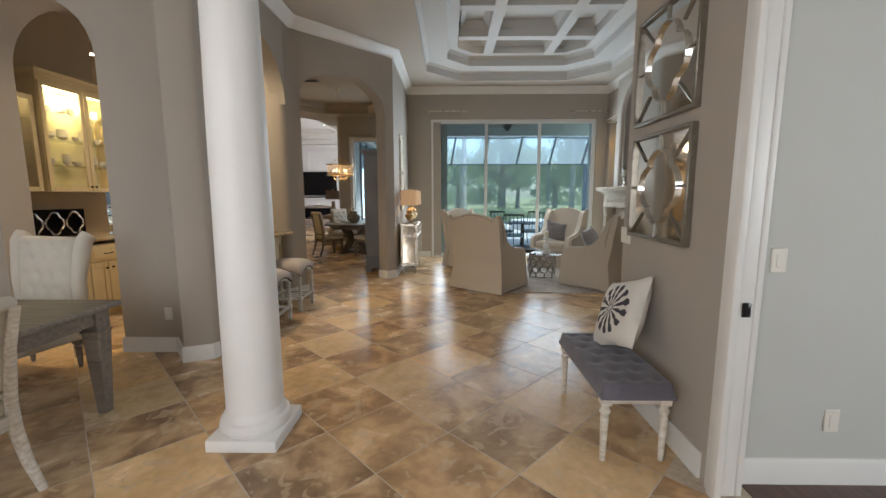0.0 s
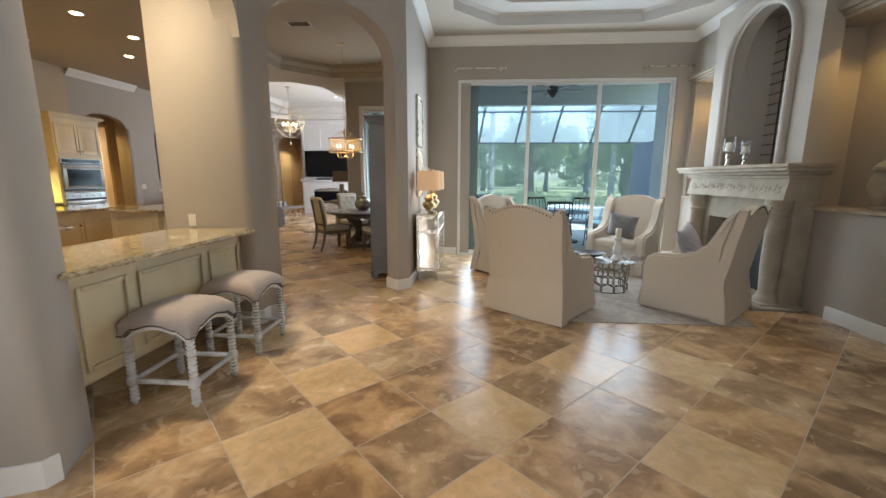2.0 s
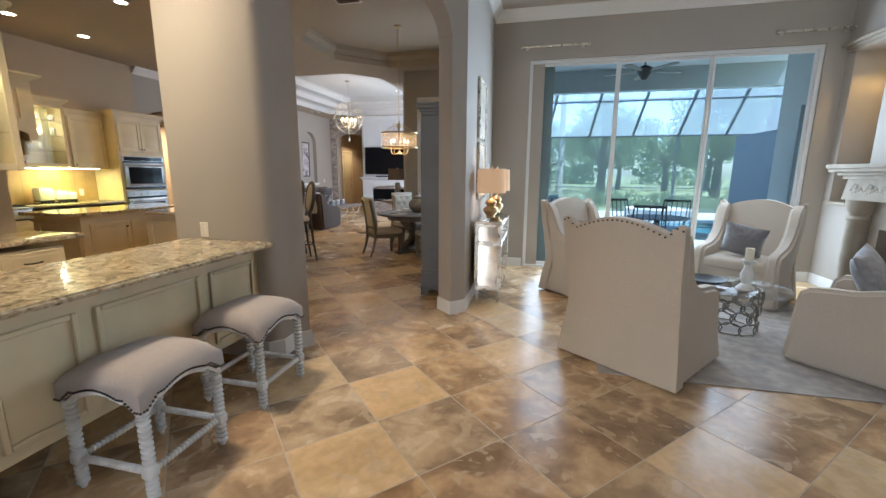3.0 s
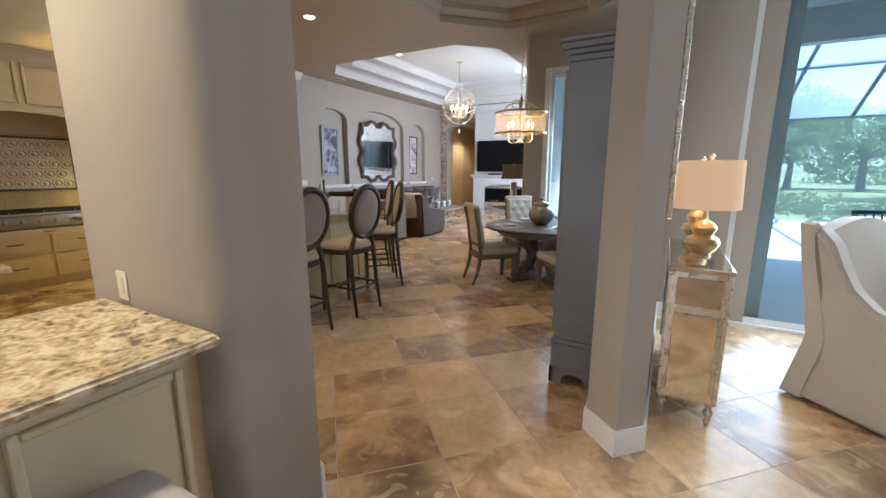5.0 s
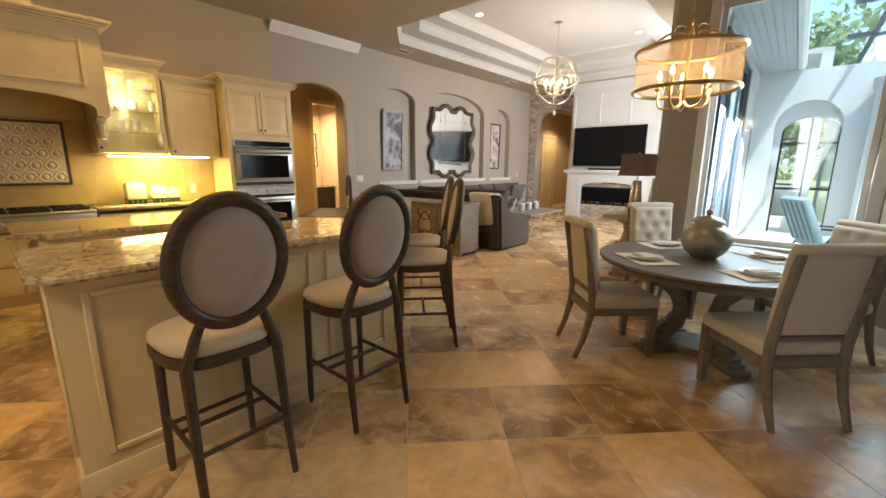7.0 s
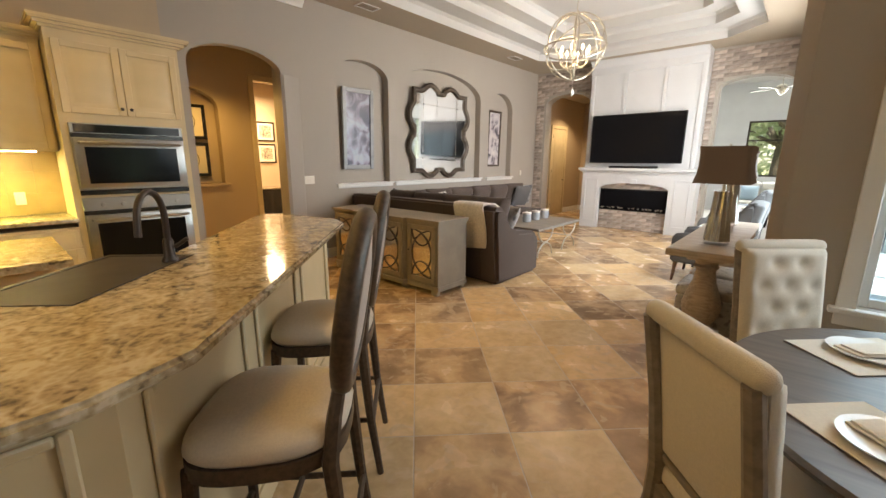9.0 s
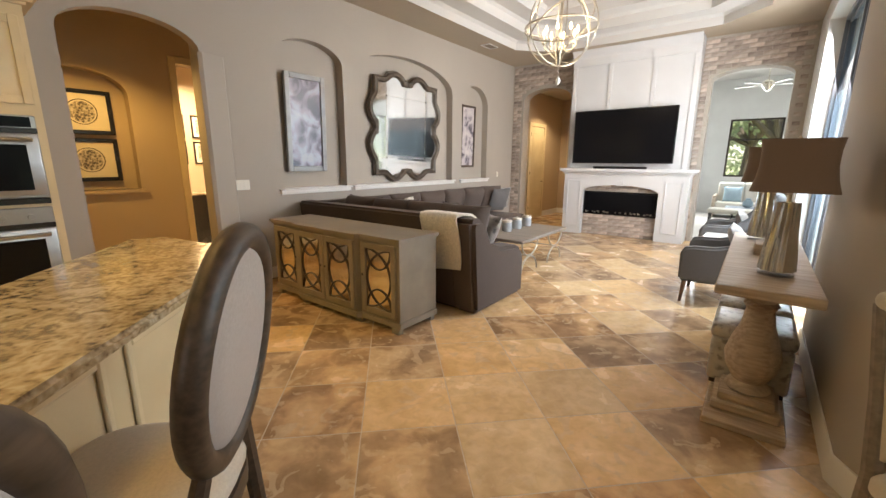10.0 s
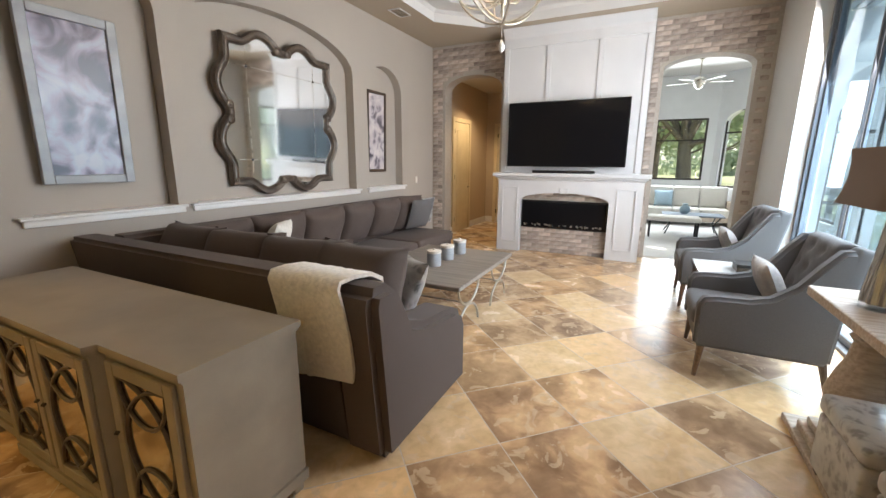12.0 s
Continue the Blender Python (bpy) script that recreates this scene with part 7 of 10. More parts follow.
for ny, nw in ((6.48, 1.0), (9.30, 0.6)):
    t = tagged(thing("niche_trim", "cream niche sill and header cornice", "moulding", pose(3.70, ny, 0)), kind="structure")
    bm = B(); box(bm, -0.05, -nw / 2 - 0.06, 1.15, 0.38, nw / 2 + 0.06, 1.19, 0.008, 1)
    part("sill", bm, M_CASTSTONE, t)
    bm = B()
    for o, z0, z1 in ((0.02, 3.12, 3.16), (0.05, 3.16, 3.2), (0.09, 3.2, 3.24)):
        box(bm, -o, -nw / 2 - 0.06 - o, z0, -0.001, nw / 2 + 0.06 + o, z1, 0.004, 1)
    part("cornice", bm, M_CASTSTONE, t)
    t = thing("urn", "cream ceramic lidded urn standing in the lit niche", "urn", pose(3.93, ny - 0.22 if nw > 0.8 else ny, 1.19) @ Matrix.Diagonal((0.8, 0.8, 0.8, 1.0)), "niche urns")
    bm = B(); lathe(bm, [(0.13, 0), (0.13, 0.03), (0.08, 0.05), (0.11, 0.10), (0.17, 0.22), (0.18, 0.34), (0.14, 0.44), (0.10, 0.47), (0.15, 0.50), (0.15, 0.53)], 24)
    part("body", bm, M_CASTSTONE, t)
    bm = B(); lathe(bm, [(0.15, 0.532), (0.12, 0.57), (0.05, 0.62), (0.03, 0.65), (0.045, 0.69), (0.02, 0.74), (0.002, 0.75)], 24)
    part("lid", bm, M_CASTSTONE, t)
    downlight(3.92, ny, 3.121, 0.045)

# ---- dinette ----
def bay_window(p0, p1, label):
    d = Vector((p1[0] - p0[0], p1[1] - p0[1]))
    L = d.length
    t = tagged(thing("window_bay", label, "window", pose(p0[0], p0[1], 0, 0, 0, math.degrees(math.atan2(d.y, d.x)))), kind="structure")
    z0, z1 = 0.72, 3.1
    bm = B()
    for a, b2, c, e in ((-0.09, z0 - 0.02, 0, z1 + 0.09), (L, z0 - 0.02, L + 0.09, z1 + 0.09), (0, z1, L, z1 + 0.09)):
        box(bm, a, -0.022, b2, c, 0, e, 0.005, 1)
    part("casing", bm, M_TRIM, t)
    bm = B(); box(bm, -0.12, -0.06, z0 - 0.035, L + 0.12, 0.09, z0 - 0.001, 0.006, 1); box(bm, -0.09, -0.022, z0 - 0.11, L + 0.09, -0.001, z0 - 0.036, 0.005, 1)
    part("window_sill", bm, M_TRIM, t)
    bm = B()
    for a, b2, c, e in ((0, z0, 0.05, z1), (L - 0.05, z0, L, z1), (0.05, z0, L - 0.05, z0 + 0.05), (0.05, z1 - 0.05, L - 0.05, z1)):
        box(bm, a, 0.07, b2, c, 0.11, e, 0.004, 1)
    part("window_frame", bm, M_ALU, t)
    bm = B(); box(bm, 0.05, 0.088, z0 + 0.05, L - 0.05, 0.093, z1 - 0.05)
    part("pane", bm, M_GLASS, t, "clear glass pane").visible_shadow = False


bay_window((-2.83, 11.96), (-1.55, 11.96), "tall fixed bay window with white casing")
u = Vector((1.2, -1.61)).normalized()
bay_window((-1.45 + u.x * 0.108, 11.96 + u.y * 0.108), (-1.45 + u.x * 1.89, 11.96 + u.y * 1.89), "tall fixed bay window with white casing")

arm = thing("armoire", "tall dusky grey painted armoire with a moulded cornice", "armoire", pose(-1.457, 8.26, 0))
bm = B(); box(bm, -0.165, -0.48, 0.12, 0.165, 0.48, 2.22, 0.006, 1)
part("body", bm, M_GREYPAINT, arm)
bm = B()
for o, z0, z1 in ((0.005, 2.22, 2.26), (0.025, 2.26, 2.29), (0.045, 2.29, 2.33), (0.055, 2.33, 2.36)):
    box(bm, -0.165 - o, -0.48 - o, z0, 0.165, 0.48 + o, z1, 0.006, 1)
part("cornice", bm, M_GREYPAINT, arm)
bm = B(); box(bm, -0.18, -0.495, 0.30, 0.165, 0.495, 0.34, 0.01, 2); box(bm, -0.175, -0.49, 0.12, 0.165, 0.49, 0.30, 0.004, 1)
part("base_moulding", bm, M_GREYPAINT, arm)
for a, b2 in (((-0.18, -0.495), (0.165, -0.495)), ((-0.18, 0.495), (-0.18, -0.495))):
    bm = B()
    L = math.hypot(b2[0] - a[0], b2[1] - a[1])
    wall2d(bm, a, b2, 0.02, 0, 0.12, [(0.09, L - 0.09, 0, 0.03, 0.05)])
    part("bracket_foot", bm, M_GREYPAINT, arm)
for k in range(2):
    bm = B(); 
    for a, b2, c, e in ((0, 0, 0.06, 1.78), (0.39, 0, 0.45, 1.78), (0.06, 0, 0.39, 0.08), (0.06, 1.70, 0.39, 1.78)):
        box(bm, a, -0.02, b2, c, 0, e, 0.004, 1)
    d = part("door", bm, M_GREYPAINT, arm, "", 38, pose(-0.165, 0.465 - k * 0.47, 0.40, 0, 0, -90))
    bm = B(); box(bm, 0.06, -0.008, 0.08, 0.39, -0.004, 1.70)
    part("pane", bm, M_SCREEN, d, "dark glass pane")
    bm = B(); tube(bm, [(0.42 if k == 0 else 0.03, -0.02, 0.8), (0.42 if k == 0 else 0.03, -0.05, 0.83), (0.42 if k == 0 else 0.03, -0.05, 0.93), (0.42 if k == 0 else 0.03, -0.02, 0.96)], 0.007, 6)
    part("handle", bm, M_BRONZE, d)

TX, TY = -2.50, 10.62
tb = thing("dinette_table", "round weathered grey oak pedestal table", "table", pose(TX, TY, 0))
bm = B(); lathe(bm, [(0.0, 0.735), (0.76, 0.735), (0.80, 0.745), (0.81, 0.765), (0.80, 0.78), (0.0, 0.782)], 64)
part("tabletop", bm, M_TABLEWOOD, tb, "round dark-washed oak top", 30)
bm = B(); lathe(bm, [(0.60, 0.66), (0.62, 0.66), (0.62, 0.735), (0.60, 0.735)], 48)
part("apron", bm, M_GREYWOOD, tb)
for k in range(4):
    a = radians(45 + 90 * k)
    bm = B()
    pts = [(0.34, 0.10), (0.30, 0.16), (0.19, 0.26), (0.17, 0.38), (0.22, 0.50), (0.33, 0.60), (0.40, 0.68)]
    tube(bm, [(r * math.cos(a), r * math.sin(a), z) for r, z in pts], 0.06, 8, False, [0.06, 0.065, 0.06, 0.055, 0.06, 0.06, 0.055])
    part("scroll_support", bm, M_GREYWOOD, tb, "", 60)
    bm = B(); box(bm, 0.15, -0.075, 0.0, 0.50, 0.075, 0.05, 0.01, 1, Matrix.Rotation(a, 4, "Z")); box(bm, 0.20, -0.065, 0.05, 0.45, 0.065, 0.085, 0.012, 2, Matrix.Rotation(a, 4, "Z")); box(bm, 0.24, -0.055, 0.085, 0.42, 0.055, 0.12, 0.012, 2, Matrix.Rotation(a, 4, "Z"))
    part("foot", bm, M_GREYWOOD, tb)
bm = B(); box(bm, -0.2, -0.2, 0.002, 0.2, 0.2, 0.07, 0.01, 1)
part("base_block", bm, M_GREYWOOD, tb)

jar = thing("ginger_jar", "silver-grey mottled lidded ginger jar", "jar", pose(TX - 0.03, TY + 0.02, 0.782))
M_JAR = mat("mottled_silver_glaze", (0.36, 0.33, 0.27), 0.22, 0.5, vary=0.35, scale=12, second=(0.22, 0.20, 0.17), mix_scale=6)
bm = B(); lathe(bm, [(0.09, 0), (0.095, 0.01), (0.15, 0.06), (0.18, 0.13), (0.175, 0.19), (0.13, 0.25), (0.10, 0.265), (0.10, 0.285)], 36)
part("body", bm, M_JAR, jar, "", 60)
bm = B(); lathe(bm, [(0.115, 0.285), (0.115, 0.295), (0.09, 0.32), (0.03, 0.335), (0.015, 0.345), (0.025, 0.365), (0.022, 0.385), (0.002, 0.395)], 28)
part("lid", bm, M_JAR, jar, "", 60)
M_MATCLOTH = mat("cream_placemat", (0.62, 0.58, 0.50), 0.9, vary=0.05, scale=80, bump=0.4, bump_scale=300)
for k in range(4):
    a = radians(45 + 90 * k)
    m = pose(TX + 0.52 * math.cos(a), TY + 0.52 * math.sin(a), 0.783, 0, 0, math.degrees(a) - 90)
    pm = thing("placemat", "cream woven placemat on the round table", "placemat", m, "place settings")
    bm = B(); box(bm, -0.22, -0.15, 0, 0.22, 0.15, 0.004, 0.0015, 1)
    part("cloth", bm, M_MATCLOTH, pm)
    pl = thing("plate", "white dinner plate with folded napkin", "plate", m @ Matrix.Translation((0, 0, 0.0045)), "place settings")
    bm = B(); lathe(bm, [(0.07, 0), (0.075, 0.004), (0.13, 0.016), (0.132, 0.02), (0.08, 0.010), (0.002, 0.008)], 32)
    part("dish", bm, M_CHINA, pl)
    bm = B(); box(bm, -0.10, -0.055, 0.014, 0.10, 0.055, 0.022, 0.003, 1); box(bm, -0.08, -0.05, 0.022, 0.095, 0.045, 0.029, 0.003, 1)
    part("napkin", bm, M_MATCLOTH, pl)

lab = "weathered grey oak dinette chair with cream linen scrolled back"
side_chair(pose(-3.08, 10.20, 0, 0, 0, -47), M_GREYWOOD, M_LINEN_PALE, lab, "dinette chairs", 1.10, True, False, 0.5, 0.54, "dinette_chair")
side_chair(pose(-2.04, 10.07, 0, 0, 0, 44), M_GREYWOOD, M_LINEN_PALE, lab, "dinette chairs", 1.10, True, False, 0.54, 0.54, "dinette_chair")
side_chair(pose(-1.82, 11.15, 0, 0, 0, 130), M_GREYWOOD, M_LINEN_PALE, lab, "dinette chairs", 1.08, True, False, 0.5, 0.54, "dinette_chair")
side_chair(pose(-2.99, 11.40, 0, 0, 0, -138), M_GREYWOOD, M_LINEN_PALE, lab, "dinette chairs", 1.12, True, False, 0.5, 0.54, "dinette_chair")

# drum chandelier
M_MESH = bpy.data.materials.new("gold_mesh_shade")
M_MESH.use_nodes = True
_n, _l = M_MESH.node_tree.nodes, M_MESH.node_tree.links
_n.remove(_n["Principled BSDF"])
_t, _d, _x, _tr = _n.new("ShaderNodeBsdfTransparent"), _n.new("ShaderNodeBsdfDiffuse"), _n.new("ShaderNodeMixShader"), _n.new("ShaderNodeBsdfTranslucent")
_a = _n.new("ShaderNodeMixShader")
_d.inputs["Color"].default_value, _tr.inputs["Color"].default_value = (0.62, 0.44, 0.26, 1), (0.72, 0.52, 0.30, 1)
_wv = _n.new("ShaderNodeTexNoise")
_wv.inputs["Scale"].default_value = 130
_mr = _n.new("ShaderNodeMapRange")
_mr.inputs["To Min"].default_value, _mr.inputs["To Max"].default_value = 0.12, 0.6
_l.new(_wv.outputs["Fac"], _mr.inputs["Value"])
_l.new(_d.outputs[0], _a.inputs[1]); _l.new(_tr.outputs[0], _a.inputs[2])
_l.new(_mr.outputs[0], _x.inputs["Fac"]); _l.new(_t.outputs[0], _x.inputs[1]); _l.new(_a.outputs[0], _x.inputs[2])
_l.new(_x.outputs[0], _n["Material Output"].inputs["Surface"])
M_FLAME = glow("candle_bulb", (1.0, 0.72, 0.38), 6.0)
CX, CY, CZ = -2.70, 10.08, 2.00
ch = thing("drum_chandelier", "gold mesh drum chandelier with scrolled arms and lit candle bulbs", "chandelier", pose(CX, CY, CZ))
R, H = 0.315, 0.25
bm = B(); tube(bm, [(R * math.cos(a), R * math.sin(a), 0) for a in [2 * math.pi * k / 48 for k in range(48)]], 0.013, 8, True)
part("lower_ring", bm, M_GOLD, ch)
bm = B(); tube(bm, [(R * math.cos(a), R * math.sin(a), H) for a in [2 * math.pi * k / 48 for k in range(48)]], 0.013, 8, True)
part("upper_ring", bm, M_GOLD, ch)
bm = B()
n = 64
r0 = [bm.verts.new((R * 0.985 * math.cos(2 * math.pi * i / n), R * 0.985 * math.sin(2 * math.pi * i / n), 0.008)) for i in range(n)]
r1 = [bm.verts.new((R * 0.985 * math.cos(2 * math.pi * i / n), R * 0.985 * math.sin(2 * math.pi * i / n), H - 0.008)) for i in range(n)]
for i in range(n):
    bm.faces.new((r0[i], r0[(i + 1) % n], r1[(i + 1) % n], r1[i]))
part("shade", bm, M_MESH, ch, "sheer gold mesh drum")
bm = B(); lathe(bm, [(0.004, -0.12), (0.018, -0.10), (0.01, -0.07), (0.014, 0.0), (0.012, 0.2), (0.02, 0.22), (0.014, 0.30), (0.03, 0.34), (0.03, 0.40), (0.012, 0.43), (0.008, 0.47)], 14)
part("stem", bm, M_GOLD, ch)
for k in range(4):
    a = radians(20 + 90 * k)
    bm = B()
    prof = [(0.02, 0.36), (0.08, 0.37), (0.14, 0.355), (0.19, 0.32), (0.22, 0.28), (0.315, 0.265), (0.316, 0.25)]
    tube(bm, [(r * math.cos(a), r * math.sin(a), z) for r, z in prof], 0.008, 6)
    sc = [(0.02 + 0.045 * (1 - math.cos(q)) , 0.36 + 0.05 * math.sin(q)) for q in [math.pi * 1.5 * i / 10 for i in range(11)]]
    tube(bm, [(r * math.cos(a), r * math.sin(a), z) for r, z in sc], 0.007, 6)
    part("top_scroll", bm, M_GOLD, ch, "", 60)
for k in range(5):
    a = radians(36 + 72 * k)
    bm = B()
    prof = [(0.01, -0.09)] + [(0.085 - 0.075 * math.cos(q), -0.06 - 0.055 * math.sin(q)) for q in [math.pi * i / 8 for i in range(9)]] + [(0.16, 0.015)]
    tube(bm, [(r * math.cos(a), r * math.sin(a), z) for r, z in prof], 0.009, 6)
    lathe(bm, [(0.012, 0.012), (0.026, 0.018), (0.022, 0.03), (0.012, 0.034)], 10, Matrix.Translation((0.16 * math.cos(a), 0.16 * math.sin(a), 0)))
    ar = part("arm", bm, M_GOLD, ch, "", 60)
    bm = B(); lathe(bm, [(0.011, 0.034), (0.011, 0.085)], 10, Matrix.Translation((0.16 * math.cos(a), 0.16 * math.sin(a), 0)))
    part("candle_sleeve", bm, M_CHINA, ar, "ivory candle sleeve")
    bm = B(); lathe(bm, [(0.008, 0.085), (0.015, 0.10), (0.013, 0.12), (0.002, 0.145)], 10, Matrix.Translation((0.16 * math.cos(a), 0.16 * math.sin(a), 0)))
    part("bulb", bm, M_FLAME, ar, "lit flame bulb")
bm = B()
z = 0.47
while CZ + z < ZK + 0.26:
    tube(bm, [(0.012 * math.cos(q) * (1 if int(z * 100) % 2 else 0.2), 0.012 * math.cos(q) * (0.2 if int(z * 100) % 2 else 1), z + 0.02 + 0.02 * math.sin(q)) for q in [2 * math.pi * i / 8 for i in range(8)]], 0.003, 4, True)
    z += 0.033
part("chain", bm, M_GOLD, ch)
point("drum_chandelier_bulbs", (CX, CY, CZ + 0.07), 15, WARM, 0.1)
bm = B(); lathe(bm, [(0.06, 0.0), (0.06, -0.02), (0.012, -0.03)], 20, Matrix.Translation((0, 0, ZK + 0.279 - CZ)))
part("canopy", bm, M_GOLD, ch)


def ceiling_vent(x, y, z, w=0.30, d=0.15, rz=0):
    t = thing("ceiling_vent", "white slatted ceiling air vent", "vent", pose(x, y, z, 0, 0, rz), "ceiling vents")
    bm = B()
    for a in ((-w / 2, -d / 2, w / 2, -d / 2 + 0.02), (-w / 2, d / 2 - 0.02, w / 2, d / 2), (-w / 2, -d / 2 + 0.02, -w / 2 + 0.02, d / 2 - 0.02), (w / 2 - 0.02, -d / 2 + 0.02, w / 2, d / 2 - 0.02)):
        box(bm, a[0], a[1], -0.01, a[2], a[3], -0.001)
    part("frame", bm, M_TRIM, t)
    for i in range(6):
        bm = B(); box(bm, -w / 2 + 0.02, -0.007, -0.002, w / 2 - 0.02, 0.007, 0.0, 0, 1, pose(0, -d / 2 + 0.03 + i * (d - 0.06) / 5, -0.006, 35))
        part("slat", bm, M_GREYWOOD, t)


ceiling_vent(-2.75, 8.25, ZK, 0.34, 0.2)
ceiling_vent(-8.36, 12.9, ZK, 0.2, 0.34)
ceiling_vent(-8.30, 16.9, ZK, 0.2, 0.34)

# ---- family room ----
cred = thing("credenza", "grey-sage breakfront credenza with fretwork antique-mirror doors", "credenza", pose(-7.13, 12.255, 0))
bm = B()
prism(bm, [(-1.0, -0.24), (-0.49, -0.24), (-0.47, -0.285), (0.47, -0.285), (0.49, -0.24), (1.0, -0.24), (1.0, 0.265), (-1.0, 0.265)], 0.06, 0.83)
part("body", bm, M_SAGE, cred)
bm = B()
for o, z0, z1 in ((0.012, 0.83, 0.85), (0.03, 0.85, 0.88)):
    prism(bm, [(-1.0 - o, -0.24 - o), (-0.49 - o, -0.24 - o), (-0.47 - o, -0.285 - o), (0.47 + o, -0.285 - o), (0.49 + o, -0.24 - o), (1.0 + o, -0.24 - o), (1.0 + o, 0.27), (-1.0 - o, 0.27)], z0, z1)
part("top", bm, M_SAGE, cred)
bm = B()
prism(bm, [(-1.015, -0.255), (-0.505, -0.255), (-0.48, -0.30), (0.48, -0.30), (0.505, -0.255), (1.015, -0.255), (1.015, 0.268), (-1.015, 0.268)], 0.055, 0.11)
part("plinth_moulding", bm, M_SAGE, cred)
for x in (-0.95, -0.45, 0.45, 0.95):
    for y in (-0.23, 0.22):
        bm = B(); box(bm, x - 0.05, y - 0.03, 0, x + 0.05, y + 0.03, 0.06, 0.012, 2)
        part("foot", bm, M_SAGE, cred)
for x0, x1, yy in ((-0.96, -0.52, -0.24), (-0.455, -0.008, -0.285), (0.008, 0.455, -0.285), (0.52, 0.96, -0.24)):
    w = x1 - x0
    z0, z1, s = 0.14, 0.81, 0.055
    bm = B()
    for a, b2, c, e in ((0, 0, s, z1 - z0), (w - s, 0, w, z1 - z0), (s, 0, w - s, s), (s, z1 - z0 - s, w - s, z1 - z0)):
        box(bm, a, -0.02, b2, c, 0, e, 0.004, 1)
    d = part("door", bm, M_SAGE, cred, "", 38, pose(x0, yy, z0))
    bm = B(); box(bm, s, -0.006, s, w - s, -0.002, z1 - z0 - s)
    part("mirror_panel", bm, M_ANTIQUE_MIRROR, d, "antique mirror panel")
    bm = B()
    hh, ww, cx = z1 - z0 - 2 * s, w - 2 * s, w / 2
    cz = s + hh / 2
    for side in (-1, 1):
        arc = [(cx + side * (ww / 2 - 0.97 * ww * math.cos(q)), -0.011, cz + 0.5 * hh * math.sin(q)) for q in [math.pi * (-0.5 + i / 14) for i in range(15)]]
        tube(bm, [p for p in arc if s < p[0] < w - s], 0.008, 6)
    for cz2 in (s, s + hh):
        sg = 1 if cz2 == s else -1
        tube(bm, [(cx + 0.48 * ww * math.cos(q), -0.011, cz2 + sg * 0.33 * hh * math.sin(q)) for q in [math.pi * i / 12 for i in range(13)]], 0.008, 6)
    part("fretwork", bm, M_DARKWOOD, d, "dark curved fretwork")
    bm = B(); lathe(bm, [(0.005, 0), (0.012, 0.01), (0.002, 0.02)], 8, Matrix.Translation((w - 0.025 if x0 in (-0.96, -0.455) else 0.025, -0.02, 0.36)) @ Matrix.Rotation(radians(90), 4, "X"))
    part("knob", bm, M_BRONZE, d)

# sectional sofa
sofa = thing("sectional_sofa", "dark brown-grey L-shaped sectional sofa with loose back cushions", "sofa", pose(0, 0, 0))


def slanted_back(bm, x0, y0, x1, y1, z0, z1, out, th, axis):
    """A sofa back that leans outward at the top."""
    if axis == "y":       # back face towards -y
        a = [(x0, y0), (x1, y0), (x1, y0 + th), (x0, y0 + th)]
        b2 = [(x0, y0 - out), (x1, y0 - out), (x1, y0 + th - out - 0.04), (x0, y0 + th - out - 0.04)]
    else:                 # back face towards -x
        a = [(x0, y0), (x0 + th, y0), (x0 + th, y1), (x0, y1)]
        b2 = [(x0 - out, y0), (x0 + th - out - 0.04, y0), (x0 + th - out - 0.04, y1), (x0 - out, y1)]
    vs = prism(bm, a, z0, z1, None, b2)
    bmesh.ops.bevel(bm, geom=list({e for v in vs for e in v.link_edges}), offset=0.03, segments=3, affect="EDGES")


bm = B(); box(bm, -8.58, 12.86, 0.012, -5.98, 13.72, 0.30, 0.02, 2); box(bm, -8.58, 13.70, 0.012, -7.60, 17.3, 0.30, 0.02, 2)
part("base", bm, M_SOFA, sofa, "", 60)
bm = B(); slanted_back(bm, -8.71, 12.84, -6.10, 0, 0.012, 1.0, 0.12, 0.25, "y")
part("back", bm, M_SOFA, sofa, "", 60)
bm = B(); slanted_back(bm, -8.56, 12.95, 0, 17.35, 0.012, 0.99, 0.06, 0.24, "x")
part("back", bm, M_SOFA, sofa, "", 60)
bm = B()
line = [(12.80, 0.012), (12.715, 0.90), (12.74, 0.985), (12.88, 0.99), (13.00, 0.90), (13.10, 0.71), (13.28, 0.645), (13.66, 0.605), (13.77, 0.555), (13.82, 0.45), (13.82, 0.012)]
A, Bv = [bm.verts.new((-6.13, y, z)) for y, z in line], [bm.verts.new((-5.84, y, z)) for y, z in line]
bm.faces.new(A); bm.faces.new(Bv[::-1])
for i in range(len(line)):
    bm.faces.new((A[i], Bv[i], Bv[(i + 1) % len(line)], A[(i + 1) % len(line)]))
bmesh.ops.recalc_face_normals(bm, faces=bm.faces[:])
bmesh.ops.bevel(bm, geom=[e for e in bm.edges if len(e.link_faces) == 2 and e.calc_face_angle(0) > 1.0], offset=0.045, segments=4, affect="EDGES")
part("arm", bm, M_SOFA, sofa, "", 60)
for y0 in (13.1,):
    for x0 in (-8.3, -7.42, -6.86):
        bm = B(); box(bm, x0, 13.08, 0.30, x0 + (0.85 if x0 < -8 else 0.54), 13.80, 0.47, 0.05, 3)
        part("seat_cushion", bm, M_SOFA, sofa, "", 60)
for y0 in (13.82, 14.98, 16.14):
    bm = B(); box(bm, -8.33, y0, 0.30, -7.55, y0 + 1.14, 0.47, 0.05, 3)
    part("seat_cushion", bm, M_SOFA, sofa, "", 60)
